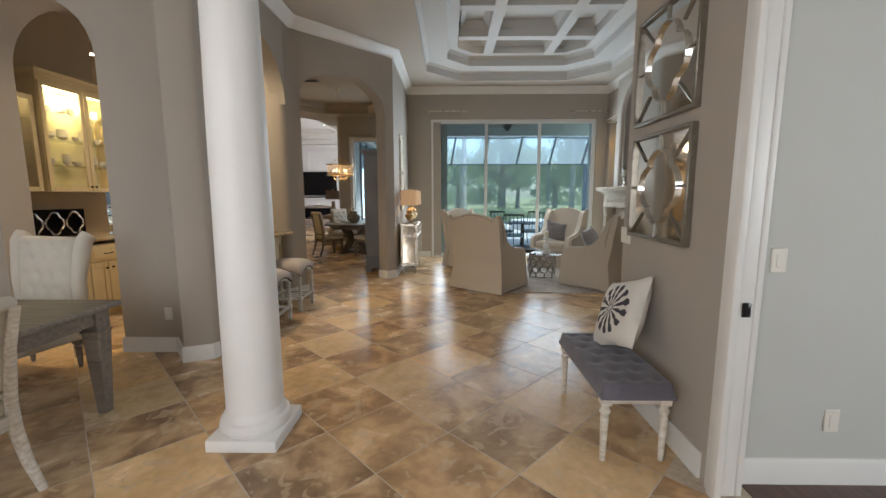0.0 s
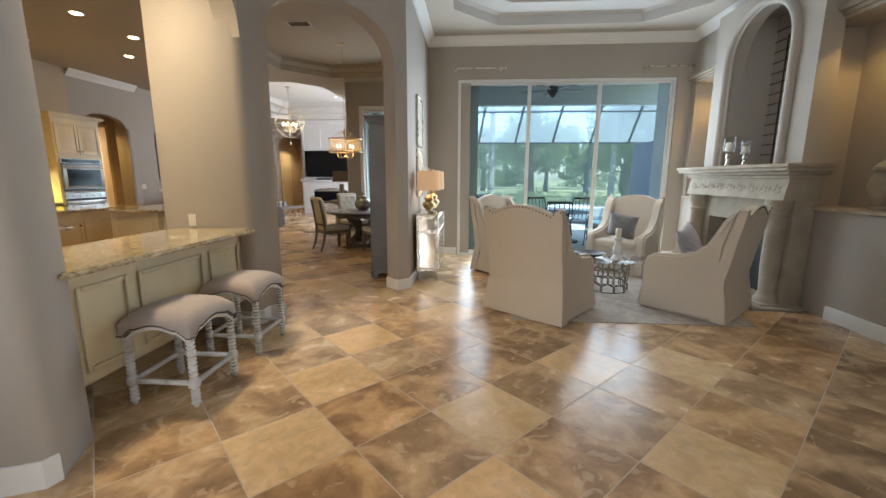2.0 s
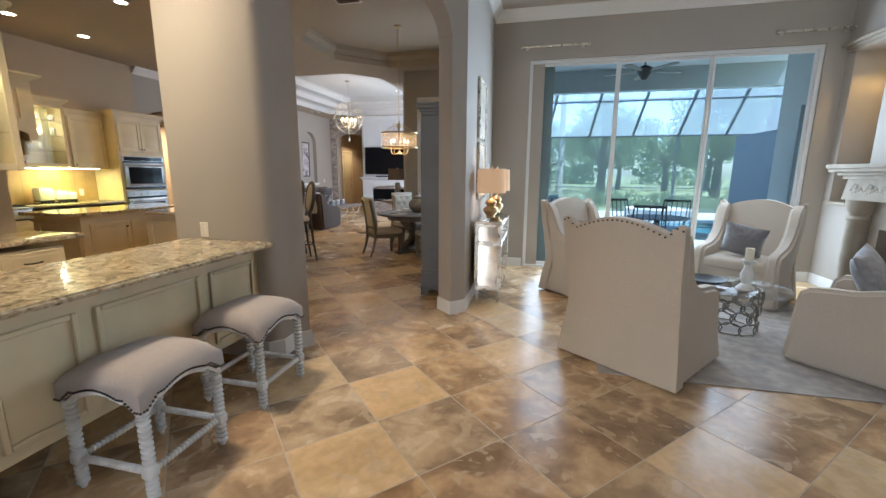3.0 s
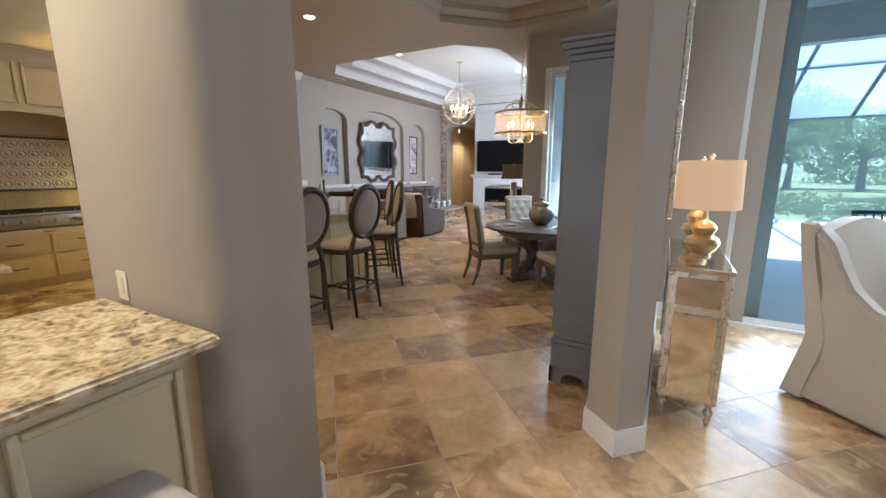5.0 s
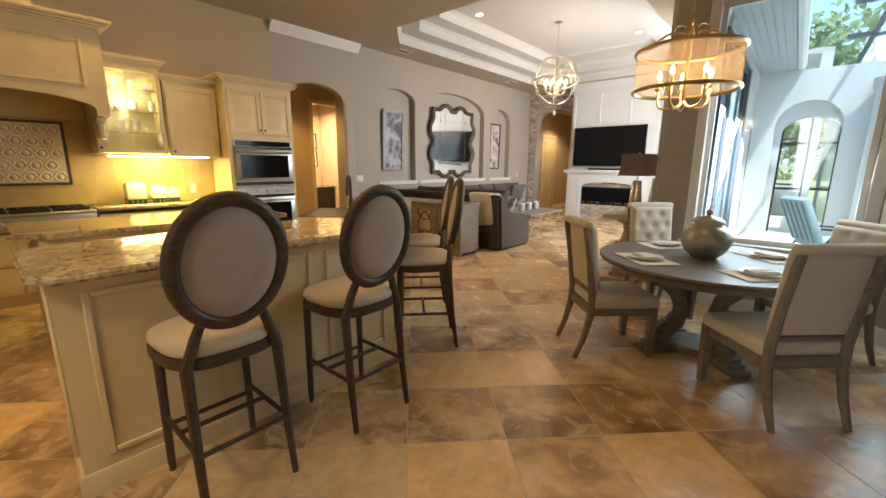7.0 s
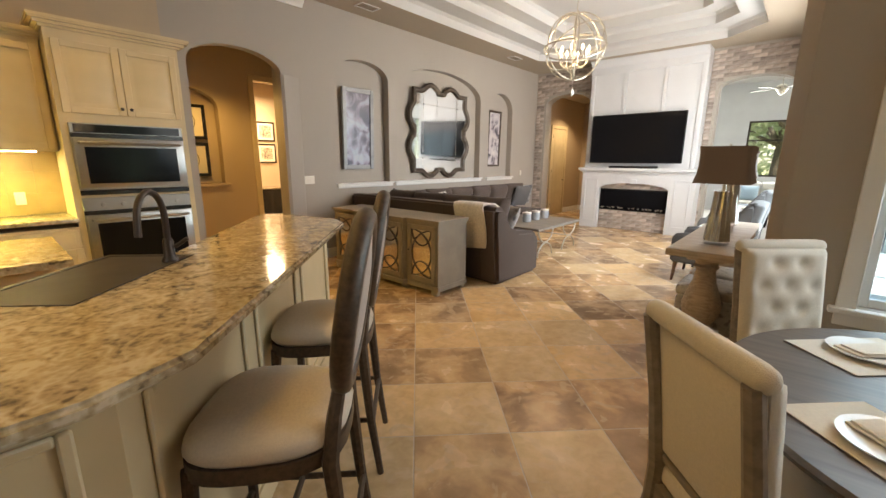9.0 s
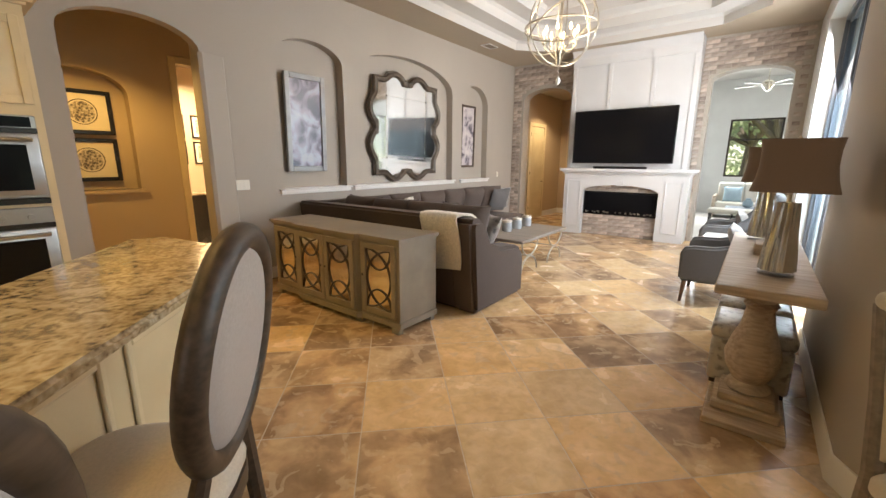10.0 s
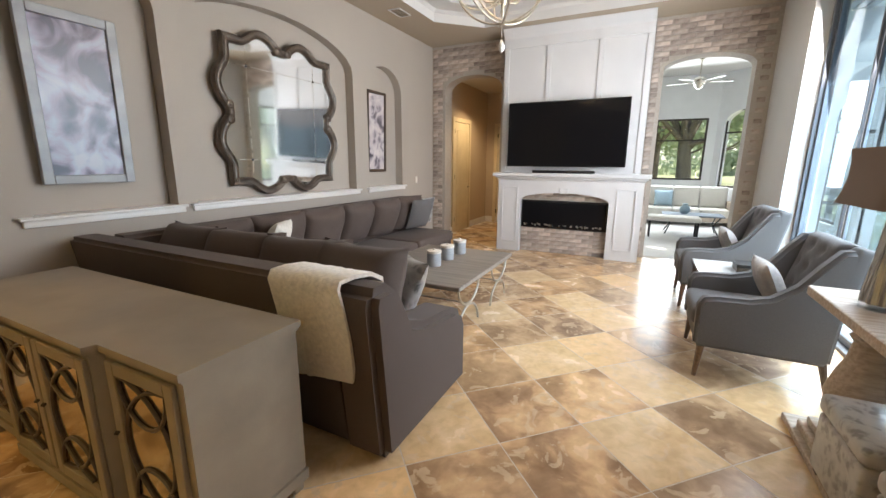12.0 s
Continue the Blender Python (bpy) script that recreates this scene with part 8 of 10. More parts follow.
for x0 in (-8.0, -7.4, -6.8, -6.35):
    bm = B(); cushion(bm, 0.70, 0.58, 0.34, 0.36, pose(x0, 13.22, 0.80, 70, 0, 8 * math.sin(x0 * 9)))
    part("back_cushion", bm, M_SOFA, sofa, "", 60)
for y0 in (13.6, 14.25, 14.9, 15.55, 16.2, 16.85):
    bm = B(); cushion(bm, 0.68, 0.56, 0.32, 0.36, pose(-8.22, y0, 0.78, 70, 0, -90 + 5 * math.sin(y0 * 7)))
    part("back_cushion", bm, M_SOFA, sofa, "", 60)
for x, y in ((-8.5, 12.9), (-6.0, 12.9), (-6.0, 13.7), (-7.7, 17.2)):
    bm = B(); box(bm, x - 0.035, y - 0.035, 0, x + 0.035, y + 0.035, 0.06)
    part("foot", bm, M_DARKWOOD, sofa)
M_IKAT = print_mat("grey_ikat_fabric", (0.36, 0.35, 0.33), ((0.08, 0.08, 0.08), (0.20, 0.20, 0.20), (0.30, 0.29, 0.28)), 11)
M_CREAMSTRIPE = mat("cream_knit", (0.62, 0.58, 0.51), 0.95, vary=0.15, scale=40, bump=0.8, bump_scale=90)
for nm, x, y, z, rx, ry, rz, mm, lb, sz in (
        ("accent_pillow", -6.22, 13.58, 0.72, 66, 0, -38, M_IKAT, "grey ikat patterned pillow on the sofa", 0.46),
        ("accent_pillow", -6.40, 13.30, 0.73, 70, 0, -12, M_SOFA, "dark brown-grey pillow on the sofa", 0.50),
        ("accent_pillow", -7.92, 14.0, 0.82, 64, 0, -60, M_CREAMSTRIPE, "cream striped knit pillow on the sofa", 0.42),
        ("accent_pillow", -7.98, 16.9, 0.76, 70, 0, -100, M_GREYFAB, "grey woven pillow on the sofa", 0.52),
        ("accent_pillow", -8.10, 17.15, 0.78, 72, 0, -120, M_IKAT, "grey ikat patterned pillow on the sofa", 0.48)):
    p = part(nm, (lambda b: (cushion(b, sz, sz, 0.18), b)[1])(B()), mm, None, "", 60, pose(x, y, z, 0, 0, rz) @ pose(0, 0, 0, rx))
    tagged(p, lb, "pillow", "sofa pillows")
# a fleece throw over the back of the sofa
throw = B()
line = [(12.765, 0.42), (12.745, 0.55), (12.725, 0.72), (12.705, 0.88), (12.695, 0.98), (12.72, 1.02), (12.80, 1.03), (12.92, 1.02), (13.02, 0.97), (13.05, 0.86), (13.08, 0.70), (13.12, 0.60)]
cols = 14
g = []
for j, (y, z) in enumerate(line):
    row = []
    for i in range(cols + 1):
        x = -6.46 + 0.46 * i / cols
        w = 0.012 * math.sin(i * 1.5 + j * 0.2) * (1 if j < 5 or j > 8 else 0.3)
        row.append(throw.verts.new((x + 0.02 * math.sin(j), y - abs(w) - 0.012, z + (0.05 * i / cols if j == 0 else 0) + 0.006)))
    g.append(row)
for j in range(len(line) - 1):
    for i in range(cols):
        throw.faces.new((g[j][i], g[j][i + 1], g[j + 1][i + 1], g[j + 1][i]))
bmesh.ops.recalc_face_normals(throw, faces=throw.faces[:])
bmesh.ops.solidify(throw, geom=throw.faces[:], thickness=0.022)
noise_push(throw, 0.006, 25)
M_FLEECE = mat("cream_fleece", (0.70, 0.65, 0.56), 1.0, vary=0.15, scale=45, bump=1.0, bump_scale=120, sheen=0.6)
tagged(part("throw_blanket", throw, M_FLEECE, None, "", 60), "cream fleece throw draped over the sofa back", "blanket")

# coffee table with curved iron legs
cf = thing("coffee_table", "rectangular grey-topped coffee table with curved silver iron legs", "table", pose(-6.72, 15.15, 0))
bm = B(); box(bm, -0.58, -0.78, 0.455, 0.58, 0.78, 0.50, 0.008, 1)
part("tabletop", bm, M_GREYWOOD, cf)
for sx in (-1, 1):
    for sy in (-1, 1):
        bm = B()
        x, yc = sx * 0.53, sy * 0.44
        up = [(x, yc + 0.25 * math.cos(q), 0.455 - 0.21 * math.sin(q)) for q in [math.pi * i / 12 for i in range(13)]]
        dn = [(x, yc + 0.25 * math.cos(q), 0.012 + 0.22 * math.sin(q)) for q in [math.pi * i / 12 for i in range(13)]]
        tube(bm, up, 0.012, 8)
        tube(bm, dn, 0.012, 8)
        part("curved_leg", bm, M_IRON, cf, "curved silver iron leg", 60)
for sy in (-1, 1):
    bm = B(); tube(bm, [(-0.53, sy * 0.44, 0.24), (0.53, sy * 0.44, 0.24)], 0.010, 8)
    part("stretcher", bm, M_IRON, cf)
M_CANDLEJAR = mat("blue_grey_ceramic", (0.27, 0.29, 0.31), 0.35, vary=0.15, scale=20, second=(0.40, 0.40, 0.40))
for y in (15.62, 15.28, 14.96):
    t = thing("candle_jar", "blue-grey ceramic candle jar with a cream lid", "jar", pose(-6.70, y, 0.50), "candle jars")
    bm = B(); lathe(bm, [(0.07, 0), (0.075, 0.01), (0.075, 0.13), (0.07, 0.14)], 24)
    part("jar", bm, M_CANDLEJAR, t)
    bm = B(); lathe(bm, [(0.078, 0.14), (0.078, 0.165), (0.03, 0.17), (0.012, 0.175), (0.012, 0.185), (0.002, 0.188)], 24)
    part("lid", bm, M_WASHWOOD, t)

# white panelled fireplace wall
ff = thing("white_fireplace", "white panelled fireplace surround with an arched brick opening", "fireplace", pose(0, 0, 0))
bm = B()
wall2d(bm, (-7.15, 18.33), (-4.78, 18.33), 0.46, 0, 1.28, [(0.41, 1.88, 0, 0.93, 0.14)])
part("surround", bm, M_PANEL, ff)
bm = B(); box(bm, -7.15, 18.42, 1.40, -4.86, 18.79, ZK - 0.004)
part("chimney_breast", bm, M_PANEL, ff)
bm = B()
for o, z0, z1 in ((0.02, 1.28, 1.31), (0.05, 1.31, 1.34), (0.09, 1.34, 1.40)):
    box(bm, -7.15 - o, 18.33 - o, z0, -4.78 + o, 18.79, z1, 0.005, 1)
part("mantel_shelf", bm, M_PANEL, ff)
for x in (-7.13, -6.42, -5.62, -4.95):
    bm = B(); box(bm, x, 18.402, 1.42, x + 0.075, 18.42, 3.45, 0.004, 1)
    part("batten", bm, M_PANEL, ff)
bm = B(); box(bm, -7.15, 18.40, 3.45, -4.86, 18.42, 3.60, 0.004, 1)
part("rail", bm, M_PANEL, ff)
bm = B(); sweep(bm, [(-4.86, 18.42), (-7.15, 18.42)], lifted(CROWN, ZK - 0.155))
part("crown", bm, M_PANEL, ff)
for x0 in (-7.08, -5.17):
    bm = B()
    for a, b2, c, e in ((x0, 0.16, x0 + 0.025, 1.16), (x0 + 0.275, 0.16, x0 + 0.30, 1.16), (x0 + 0.025, 0.16, x0 + 0.275, 0.185), (x0 + 0.025, 1.135, x0 + 0.275, 1.16)):
        box(bm, a, 18.316, b2, c, 18.33, e, 0.004, 1)
    part("panel_frame", bm, M_PANEL, ff)
bm = B(); box(bm, -6.06, 18.305, 1.06, -5.92, 18.33, 1.16, 0.006, 1)
part("keystone", bm, M_PANEL, ff)
bm = B(); box(bm, -6.74, 18.45, 0, -5.28, 18.50, 1.1)
part("brick_backing", bm, M_MORTAR, ff)
bm = B(); box(bm, -6.73, 18.415, 0.44, -5.28, 18.449, 0.93, 0.006, 1)
part("fire_frame", bm, M_BLACK, ff, "black electric fireplace frame")
bm = B(); box(bm, -6.70, 18.408, 0.47, -5.31, 18.4145, 0.90)
part("fire_glass", bm, M_SCREEN, ff, "dark fireplace glass")
bm = B()
random.seed(5)
for i in range(40):
    x = random.uniform(-6.66, -5.35)
    lathe(bm, [(0.004, 0), (0.018, 0.01), (0.014, 0.025), (0.002, 0.03)], 6, Matrix.Translation((x, 18.400, 0.475 + random.uniform(0, 0.02))))
part("ember_glass", bm, M_NICKEL, ff, "crushed glass embers")

tv = thing("television", "large wall-mounted black flat-screen television", "television", pose(0, 0, 0))
bm = B(); box(bm, -6.99, 18.27, 1.51, -5.08, 18.32, 2.56, 0.008, 1); box(bm, -6.5, 18.32, 1.8, -5.6, 18.419, 2.3)
part("case", bm, M_BLACK, tv)
bm = B(); box(bm, -6.975, 18.266, 1.53, -5.095, 18.2695, 2.545)
part("screen", bm, M_SCREEN, tv, "black glossy screen")
t = thing("soundbar", "slim black soundbar on the mantel", "soundbar", pose(0, 0, 0))
bm = B(); box(bm, -6.54, 18.26, 1.401, -5.52, 18.34, 1.45, 0.012, 2)
part("case", bm, M_BLACK, t)

# niches: chair-rail sills, art and the shaped mirror
for y0, y1 in ((12.48, 13.68), (13.72, 16.38), (16.56, 17.70)):
    t = tagged(thing("trim_sill", "white moulded sill below the niche", "moulding", pose(0, 0, 0)), kind="structure")
    bm = B(); box(bm, -8.89, y0, 1.14, -8.70, y1, 1.165, 0.006, 1); box(bm, -8.748, y0 + 0.02, 1.09, -8.72, y1 - 0.02, 1.139, 0.008, 2)
    part("sill", bm, M_TRIM, t)
M_FLORAL = print_mat("mauve_floral_print", (0.40, 0.40, 0.46), ((0.045, 0.035, 0.06), (0.15, 0.12, 0.17), (0.27, 0.235, 0.30), (0.32, 0.33, 0.42)), 3.2, 0.04)
M_FLORAL2 = print_mat("grey_floral_print", (0.62, 0.58, 0.56), ((0.09, 0.08, 0.10), (0.28, 0.25, 0.28), (0.48, 0.44, 0.46)), 4.5)
M_SILVERWOOD = wood_mat("silver_leaf_wood", (0.33, 0.335, 0.34), (0.24, 0.245, 0.25), 0.35, (1, 3, 3), 3.0)
framed_picture("floral_art", pose(-8.84, 13.0, 2.03, 2.0, 0, 90), 0.62, 1.28, M_SILVERWOOD, M_FLORAL, "mauve floral print in a wide silver frame", 0.07, 0.045)
framed_picture("floral_art", pose(-8.86, 16.98, 2.05, 1.5, 0, 90), 0.52, 1.28, M_DARKWOOD, M_FLORAL2, "grey floral print in a dark wooden frame", 0.045, 0.04)

M_MIRRORFRAME = mat("dark_bronze_leaf", (0.085, 0.066, 0.052), 0.38, 0.5, vary=0.3, scale=12, bump=0.2, second=(0.15, 0.12, 0.095), mix_scale=8)
mir = thing("scalloped_mirror", "large scalloped mirror in a dark bronze shaped frame", "mirror", pose(-8.845, 15.05, 2.09, 1.5, 0, 90))
W2, H2 = 0.80, 0.785


def lobe(q):
    """How far the frame bulges outward along one side, q from -1 to 1: two round lobes and a cusp between."""
    a = abs(q)
    return 0.118 * math.sin(math.pi * (a - 0.07) / 0.60) ** 0.8 if 0.07 < a < 0.67 else (-0.012 if a <= 0.07 else 0.0)


out, N = [], 40
for side in range(4):
    for k in range(N):
        q = 2 * k / N - 1
        a, b2 = (W2, H2) if side % 2 == 0 else (H2, W2)
        x, z = q * a, -(b2 + lobe(q))
        for _ in range(side):
            x, z = -z, x
        out.append((x, z))
count = len(out)
cross = [(0.0, 0.0), (0.0, -0.045), (0.014, -0.062), (0.032, -0.052), (0.060, -0.046), (0.072, -0.058), (0.088, -0.050), (0.092, -0.018), (0.092, 0.0)]
bm = B()
rings = []
for k in range(count):
    d = Vector((out[(k + 1) % count][0] - out[k - 1][0], out[(k + 1) % count][1] - out[k - 1][1])).normalized()
    rings.append([bm.verts.new((out[k][0] - d.y * o, y, out[k][1] + d.x * o)) for o, y in cross])
for k in range(count):
    a, b2 = rings[k], rings[(k + 1) % count]
    for i in range(len(cross)):
        bm.faces.new((a[i], b2[i], b2[(i + 1) % len(cross)], a[(i + 1) % len(cross)]))
part("frame", bm, M_MIRRORFRAME, mir, "dark bronze scalloped frame", 60)
for side in range(4):
    for sg in (-1, 1):
        x, z = sg * 0.075, -((H2 if side % 2 == 0 else W2) - 0.045)
        for _ in range(side):
            x, z = -z, x
        bm = B(); lathe(bm, [(0.05, 0.0), (0.05, 0.055), (0.036, 0.066), (0.03, 0.060), (0.018, 0.062), (0.010, 0.070), (0.002, 0.071)], 18, Matrix.Translation((x, 0, z)) @ Matrix.Rotation(radians(90), 4, "X"))
        part("scroll", bm, M_MIRRORFRAME, mir, "", 50)
bm = B()
vs = [bm.verts.new((x * 0.93, -0.02, z * 0.93)) for x, z in out]
bm.faces.new(vs)
ext = bmesh.ops.extrude_face_region(bm, geom=bm.faces[:])
bmesh.ops.translate(bm, vec=(0, 0.012, 0), verts=[v for v in ext["geom"] if isinstance(v, bmesh.types.BMVert)])
part("mirror_glass", bm, M_MIRROR, mir, "mirror glass")
for sx in (-1, 1):
    for sz in (-1, 1):
        bm = B(); lathe(bm, [(0.016, 0), (0.012, 0.008), (0.002, 0.012)], 10, Matrix.Translation((sx * 0.50, -0.021, sz * 0.50)) @ Matrix.Rotation(radians(90), 4, "X"))
        part("rosette", bm, M_BRONZE, mir)
bm = B()
for sx in (-1, 1):
    box(bm, sx * 0.50 - 0.002, -0.0225, -0.74, sx * 0.50 + 0.002, -0.0205, 0.74)
for sz in (-1, 1):
    box(bm, -0.74, -0.0224, sz * 0.50 - 0.002, 0.74, -0.0206, sz * 0.50 + 0.002)
part("pane_joint", bm, M_NICKEL, mir)

# orb chandelier
OX, OY, OZ, OR = -6.03, 14.95, 3.22, 0.47
orb = thing("orb_chandelier", "silver orb chandelier of crossing rings with lit candle bulbs", "chandelier", pose(OX, OY, OZ))
for tilt, spin in ((90, 0), (90, 60), (90, 120), (0, 0), (35, 20), (-35, 80), (62, 150)):
    bm = B()
    mm = Matrix.Rotation(radians(spin), 4, "Z") @ Matrix.Rotation(radians(tilt), 4, "X")
    r = OR * (0.99 if tilt == 90 else 0.96)
    tube(bm, [(r * math.cos(a), r * math.sin(a), 0) for a in [2 * math.pi * k / 48 for k in range(48)]], 0.009, 6, True, None, mm)
    part("ring", bm, M_IRON, orb, "", 60)
bm = B(); lathe(bm, [(0.004, -0.42), (0.02, -0.38), (0.012, -0.32), (0.035, -0.27), (0.02, -0.22), (0.012, 0.0), (0.02, 0.3), (0.012, 0.47)], 12)
part("stem", bm, M_IRON, orb)
for k in range(8):
    a = 2 * math.pi * k / 8 + 0.2
    bm = B()
    prof = [(0.02, -0.24), (0.08, -0.29), (0.15, -0.28), (0.20, -0.23), (0.21, -0.18)]
    tube(bm, [(r * math.cos(a), r * math.sin(a), z) for r, z in prof], 0.008, 6)
    lathe(bm, [(0.02, -0.18), (0.025, -0.17), (0.012, -0.165)], 8, Matrix.Translation((0.21 * math.cos(a), 0.21 * math.sin(a), 0)))
    ar = part("arm", bm, M_IRON, orb, "", 60)
    bm = B(); lathe(bm, [(0.011, -0.165), (0.011, -0.08)], 8, Matrix.Translation((0.21 * math.cos(a), 0.21 * math.sin(a), 0)))
    part("candle_sleeve", bm, M_CHINA, ar)
    bm = B(); lathe(bm, [(0.008, -0.08), (0.017, -0.06), (0.014, -0.035), (0.002, 0.0)], 10, Matrix.Translation((0.21 * math.cos(a), 0.21 * math.sin(a), 0)))
    part("bulb", bm, M_FLAME, ar, "lit flame bulb")
bm = B(); lathe(bm, [(0.004, -0.70), (0.028, -0.67), (0.032, -0.64), (0.012, -0.60), (0.004, -0.59)], 12); tube(bm, [(0, 0, -0.60), (0, 0, -0.42)], 0.003, 5)
part("crystal_drop", bm, M_CHINA, orb, "pale crystal drop")
bm = B(); tube(bm, [(0, 0, 0.47), (0, 0, ZK + 0.545 - OZ)], 0.006, 6); lathe(bm, [(0.012, ZK + 0.52 - OZ), (0.07, ZK + 0.535 - OZ), (0.07, ZK + 0.555 - OZ)], 20)
part("rod", bm, M_IRON, orb)
point("orb_chandelier_bulbs", (OX, OY, OZ - 0.03), 30, WARM, 0.15)


M_PILLOW_PALE = mat("pale_grey_knit", (0.42, 0.40, 0.38), 0.95, vary=0.2, scale=30, bump=0.7, bump_scale=90)


def tub_chair(m):
    """Grey upholstered armchair with a sloping tufted back; the sitter faces +y."""
    t = thing("armchair", "grey upholstered armchair with a tufted back and dark legs", "armchair", m, "grey armchairs")
    for sx in (-1, 1):
        bm = B(); tube(bm, [(sx * 0.36, 0.36, 0), (sx * 0.345, 0.34, 0.25)], 0.02, 8, False, [0.016, 0.028])
        part("front_leg", bm, M_WALNUT, t, "brown walnut front leg")
        bm = B(); tube(bm, [(sx * 0.34, -0.42, 0), (sx * 0.33, -0.36, 0.25)], 0.02, 8, False, [0.014, 0.026])
        part("back_leg", bm, M_DARKWOOD, t)
        bm = B()
        line = [(0.40, 0.24), (0.405, 0.54), (0.37, 0.60), (0.28, 0.615), (0.10, 0.62), (-0.02, 0.65), (-0.14, 0.74), (-0.24, 0.88), (-0.33, 0.99), (-0.41, 1.0), (-0.42, 0.9), (-0.38, 0.24)]
        A = [bm.verts.new((sx * 0.30, y, z)) for y, z in line]
        Bv = [bm.verts.new((sx * 0.41, y, z)) for y, z in line]
        bm.faces.new(A); bm.faces.new(Bv[::-1])
        k = len(line)
        for i in range(k):
            bm.faces.new((A[i], Bv[i], Bv[(i + 1) % k], A[(i + 1) % k]))
        bmesh.ops.recalc_face_normals(bm, faces=bm.faces[:])
        bmesh.ops.bevel(bm, geom=[e for e in bm.edges if len(e.link_faces) == 2 and e.calc_face_angle(0) > 1.0], offset=0.025, segments=3, affect="EDGES")
        part("arm", bm, M_GREYFAB, t, "", 60)
    bm = B(); box(bm, -0.30, -0.36, 0.24, 0.30, 0.39, 0.36, 0.02, 2)
    part("base", bm, M_GREYFAB, t, "", 60)
    bm = B(); box(bm, -0.295, -0.22, 0.355, 0.295, 0.42, 0.49, 0.045, 4)
    part("seat_cushion", bm, M_GREYFAB, t, "", 60)
    bm = B()
    tufts(bm, 0.60, 0.62, 3, 4, 0.035, 0.06, 0.02, 0.06)
    bmesh.ops.transform(bm, matrix=pose(0, -0.25, 0.42, 14) @ pose(0, 0, 0, 0, 0, 180), verts=bm.verts[:])
    box(bm, -0.39, -0.10, -0.16, 0.39, 0.015, 0.61, 0.03, 3, pose(0, -0.28, 0.42, 12))
    part("backrest", bm, M_GREYFAB, t, "tufted grey backrest", 60)
    return t


TALL = Matrix.Diagonal((1.03, 1.0, 1.05, 1.0))
tc_ = tub_chair(pose(-3.94, 15.02, 0, 0, 0, 90) @ TALL)
copy_thing(tc_, pose(-3.94, 16.72, 0, 0, 0, 90) @ TALL)
for y in (15.02, 16.72):
    p = part("lumbar_pillow", (lambda b: (cushion(b, 0.46, 0.36, 0.15), b)[1])(B()), M_PILLOW_PALE, None, "", 60, pose(-3.86, y, 0.70, 0, 0, 90) @ pose(0, 0, 0, 66))
    tagged(p, "pale grey lumbar pillow on a grey armchair", "pillow", "armchair pillows")
st = thing("side_table", "low dark-legged side table with a pale glass top", "table", pose(-3.95, 15.88, 0))
bm = B(); box(bm, -0.30, -0.30, 0.565, 0.30, 0.30, 0.595, 0.004, 1)
part("tabletop", bm, mat("pale_glass_top", (0.55, 0.55, 0.53), 0.12, vary=0.03), st)
for sx in (-1, 1):
    for sy in (-1, 1):
        bm = B(); box(bm, sx * 0.27 - 0.015, sy * 0.27 - 0.015, 0, sx * 0.27 + 0.015, sy * 0.27 + 0.015, 0.564)
        part("leg", bm, M_DARKWOOD, st)
t = thing("decor_box", "small dark decorative box on the side table", "box", pose(-3.86, 15.82, 0.595))
bm = B(); box(bm, -0.08, -0.11, 0, 0.08, 0.11, 0.045, 0.004, 1)
part("base", bm, M_DARKWOOD, t)
bm = B(); box(bm, -0.083, -0.113, 0.046, 0.083, 0.113, 0.075, 0.004, 1)
part("lid", bm, M_BLACKIRON, t)

con = thing("console_table", "bleached pine console table on two turned pedestals", "table", pose(-3.655, 13.17, 0))
bm = B(); box(bm, -0.225, -1.05, 0.845, 0.225, 1.04, 0.90, 0.006, 1)
part("tabletop", bm, M_PALEWOOD, con)
bm = B(); box(bm, -0.20, -0.92, 0.0, 0.20, 1.12, 0.045, 0.006, 1)
part("base_plank", bm, M_PALEWOOD, con)
for y in (-0.62, 0.80):
    bm = B()
    box(bm, -0.17, y - 0.17, 0.045, 0.17, y + 0.17, 0.10, 0.008, 1); box(bm, -0.14, y - 0.14, 0.10, 0.14, y + 0.14, 0.15, 0.012, 2)
    part("pedestal_base", bm, M_PALEWOOD, con)
    bm = B()
    lathe(bm, [(0.10, 0.15), (0.12, 0.17), (0.105, 0.20), (0.085, 0.22), (0.13, 0.30), (0.145, 0.38), (0.12, 0.48), (0.085, 0.58), (0.07, 0.68), (0.09, 0.71), (0.075, 0.73), (0.10, 0.77)], 24, Matrix.Translation((0, y, 0)))
    part("pedestal", bm, M_PALEWOOD, con, "turned balustrade pedestal")
    bm = B()
    box(bm, -0.13, y - 0.13, 0.77, 0.13, y + 0.13, 0.80, 0.008, 1); box(bm, -0.17, y - 0.17, 0.80, 0.17, y + 0.17, 0.844, 0.008, 1)
    part("pedestal_cap", bm, M_PALEWOOD, con)


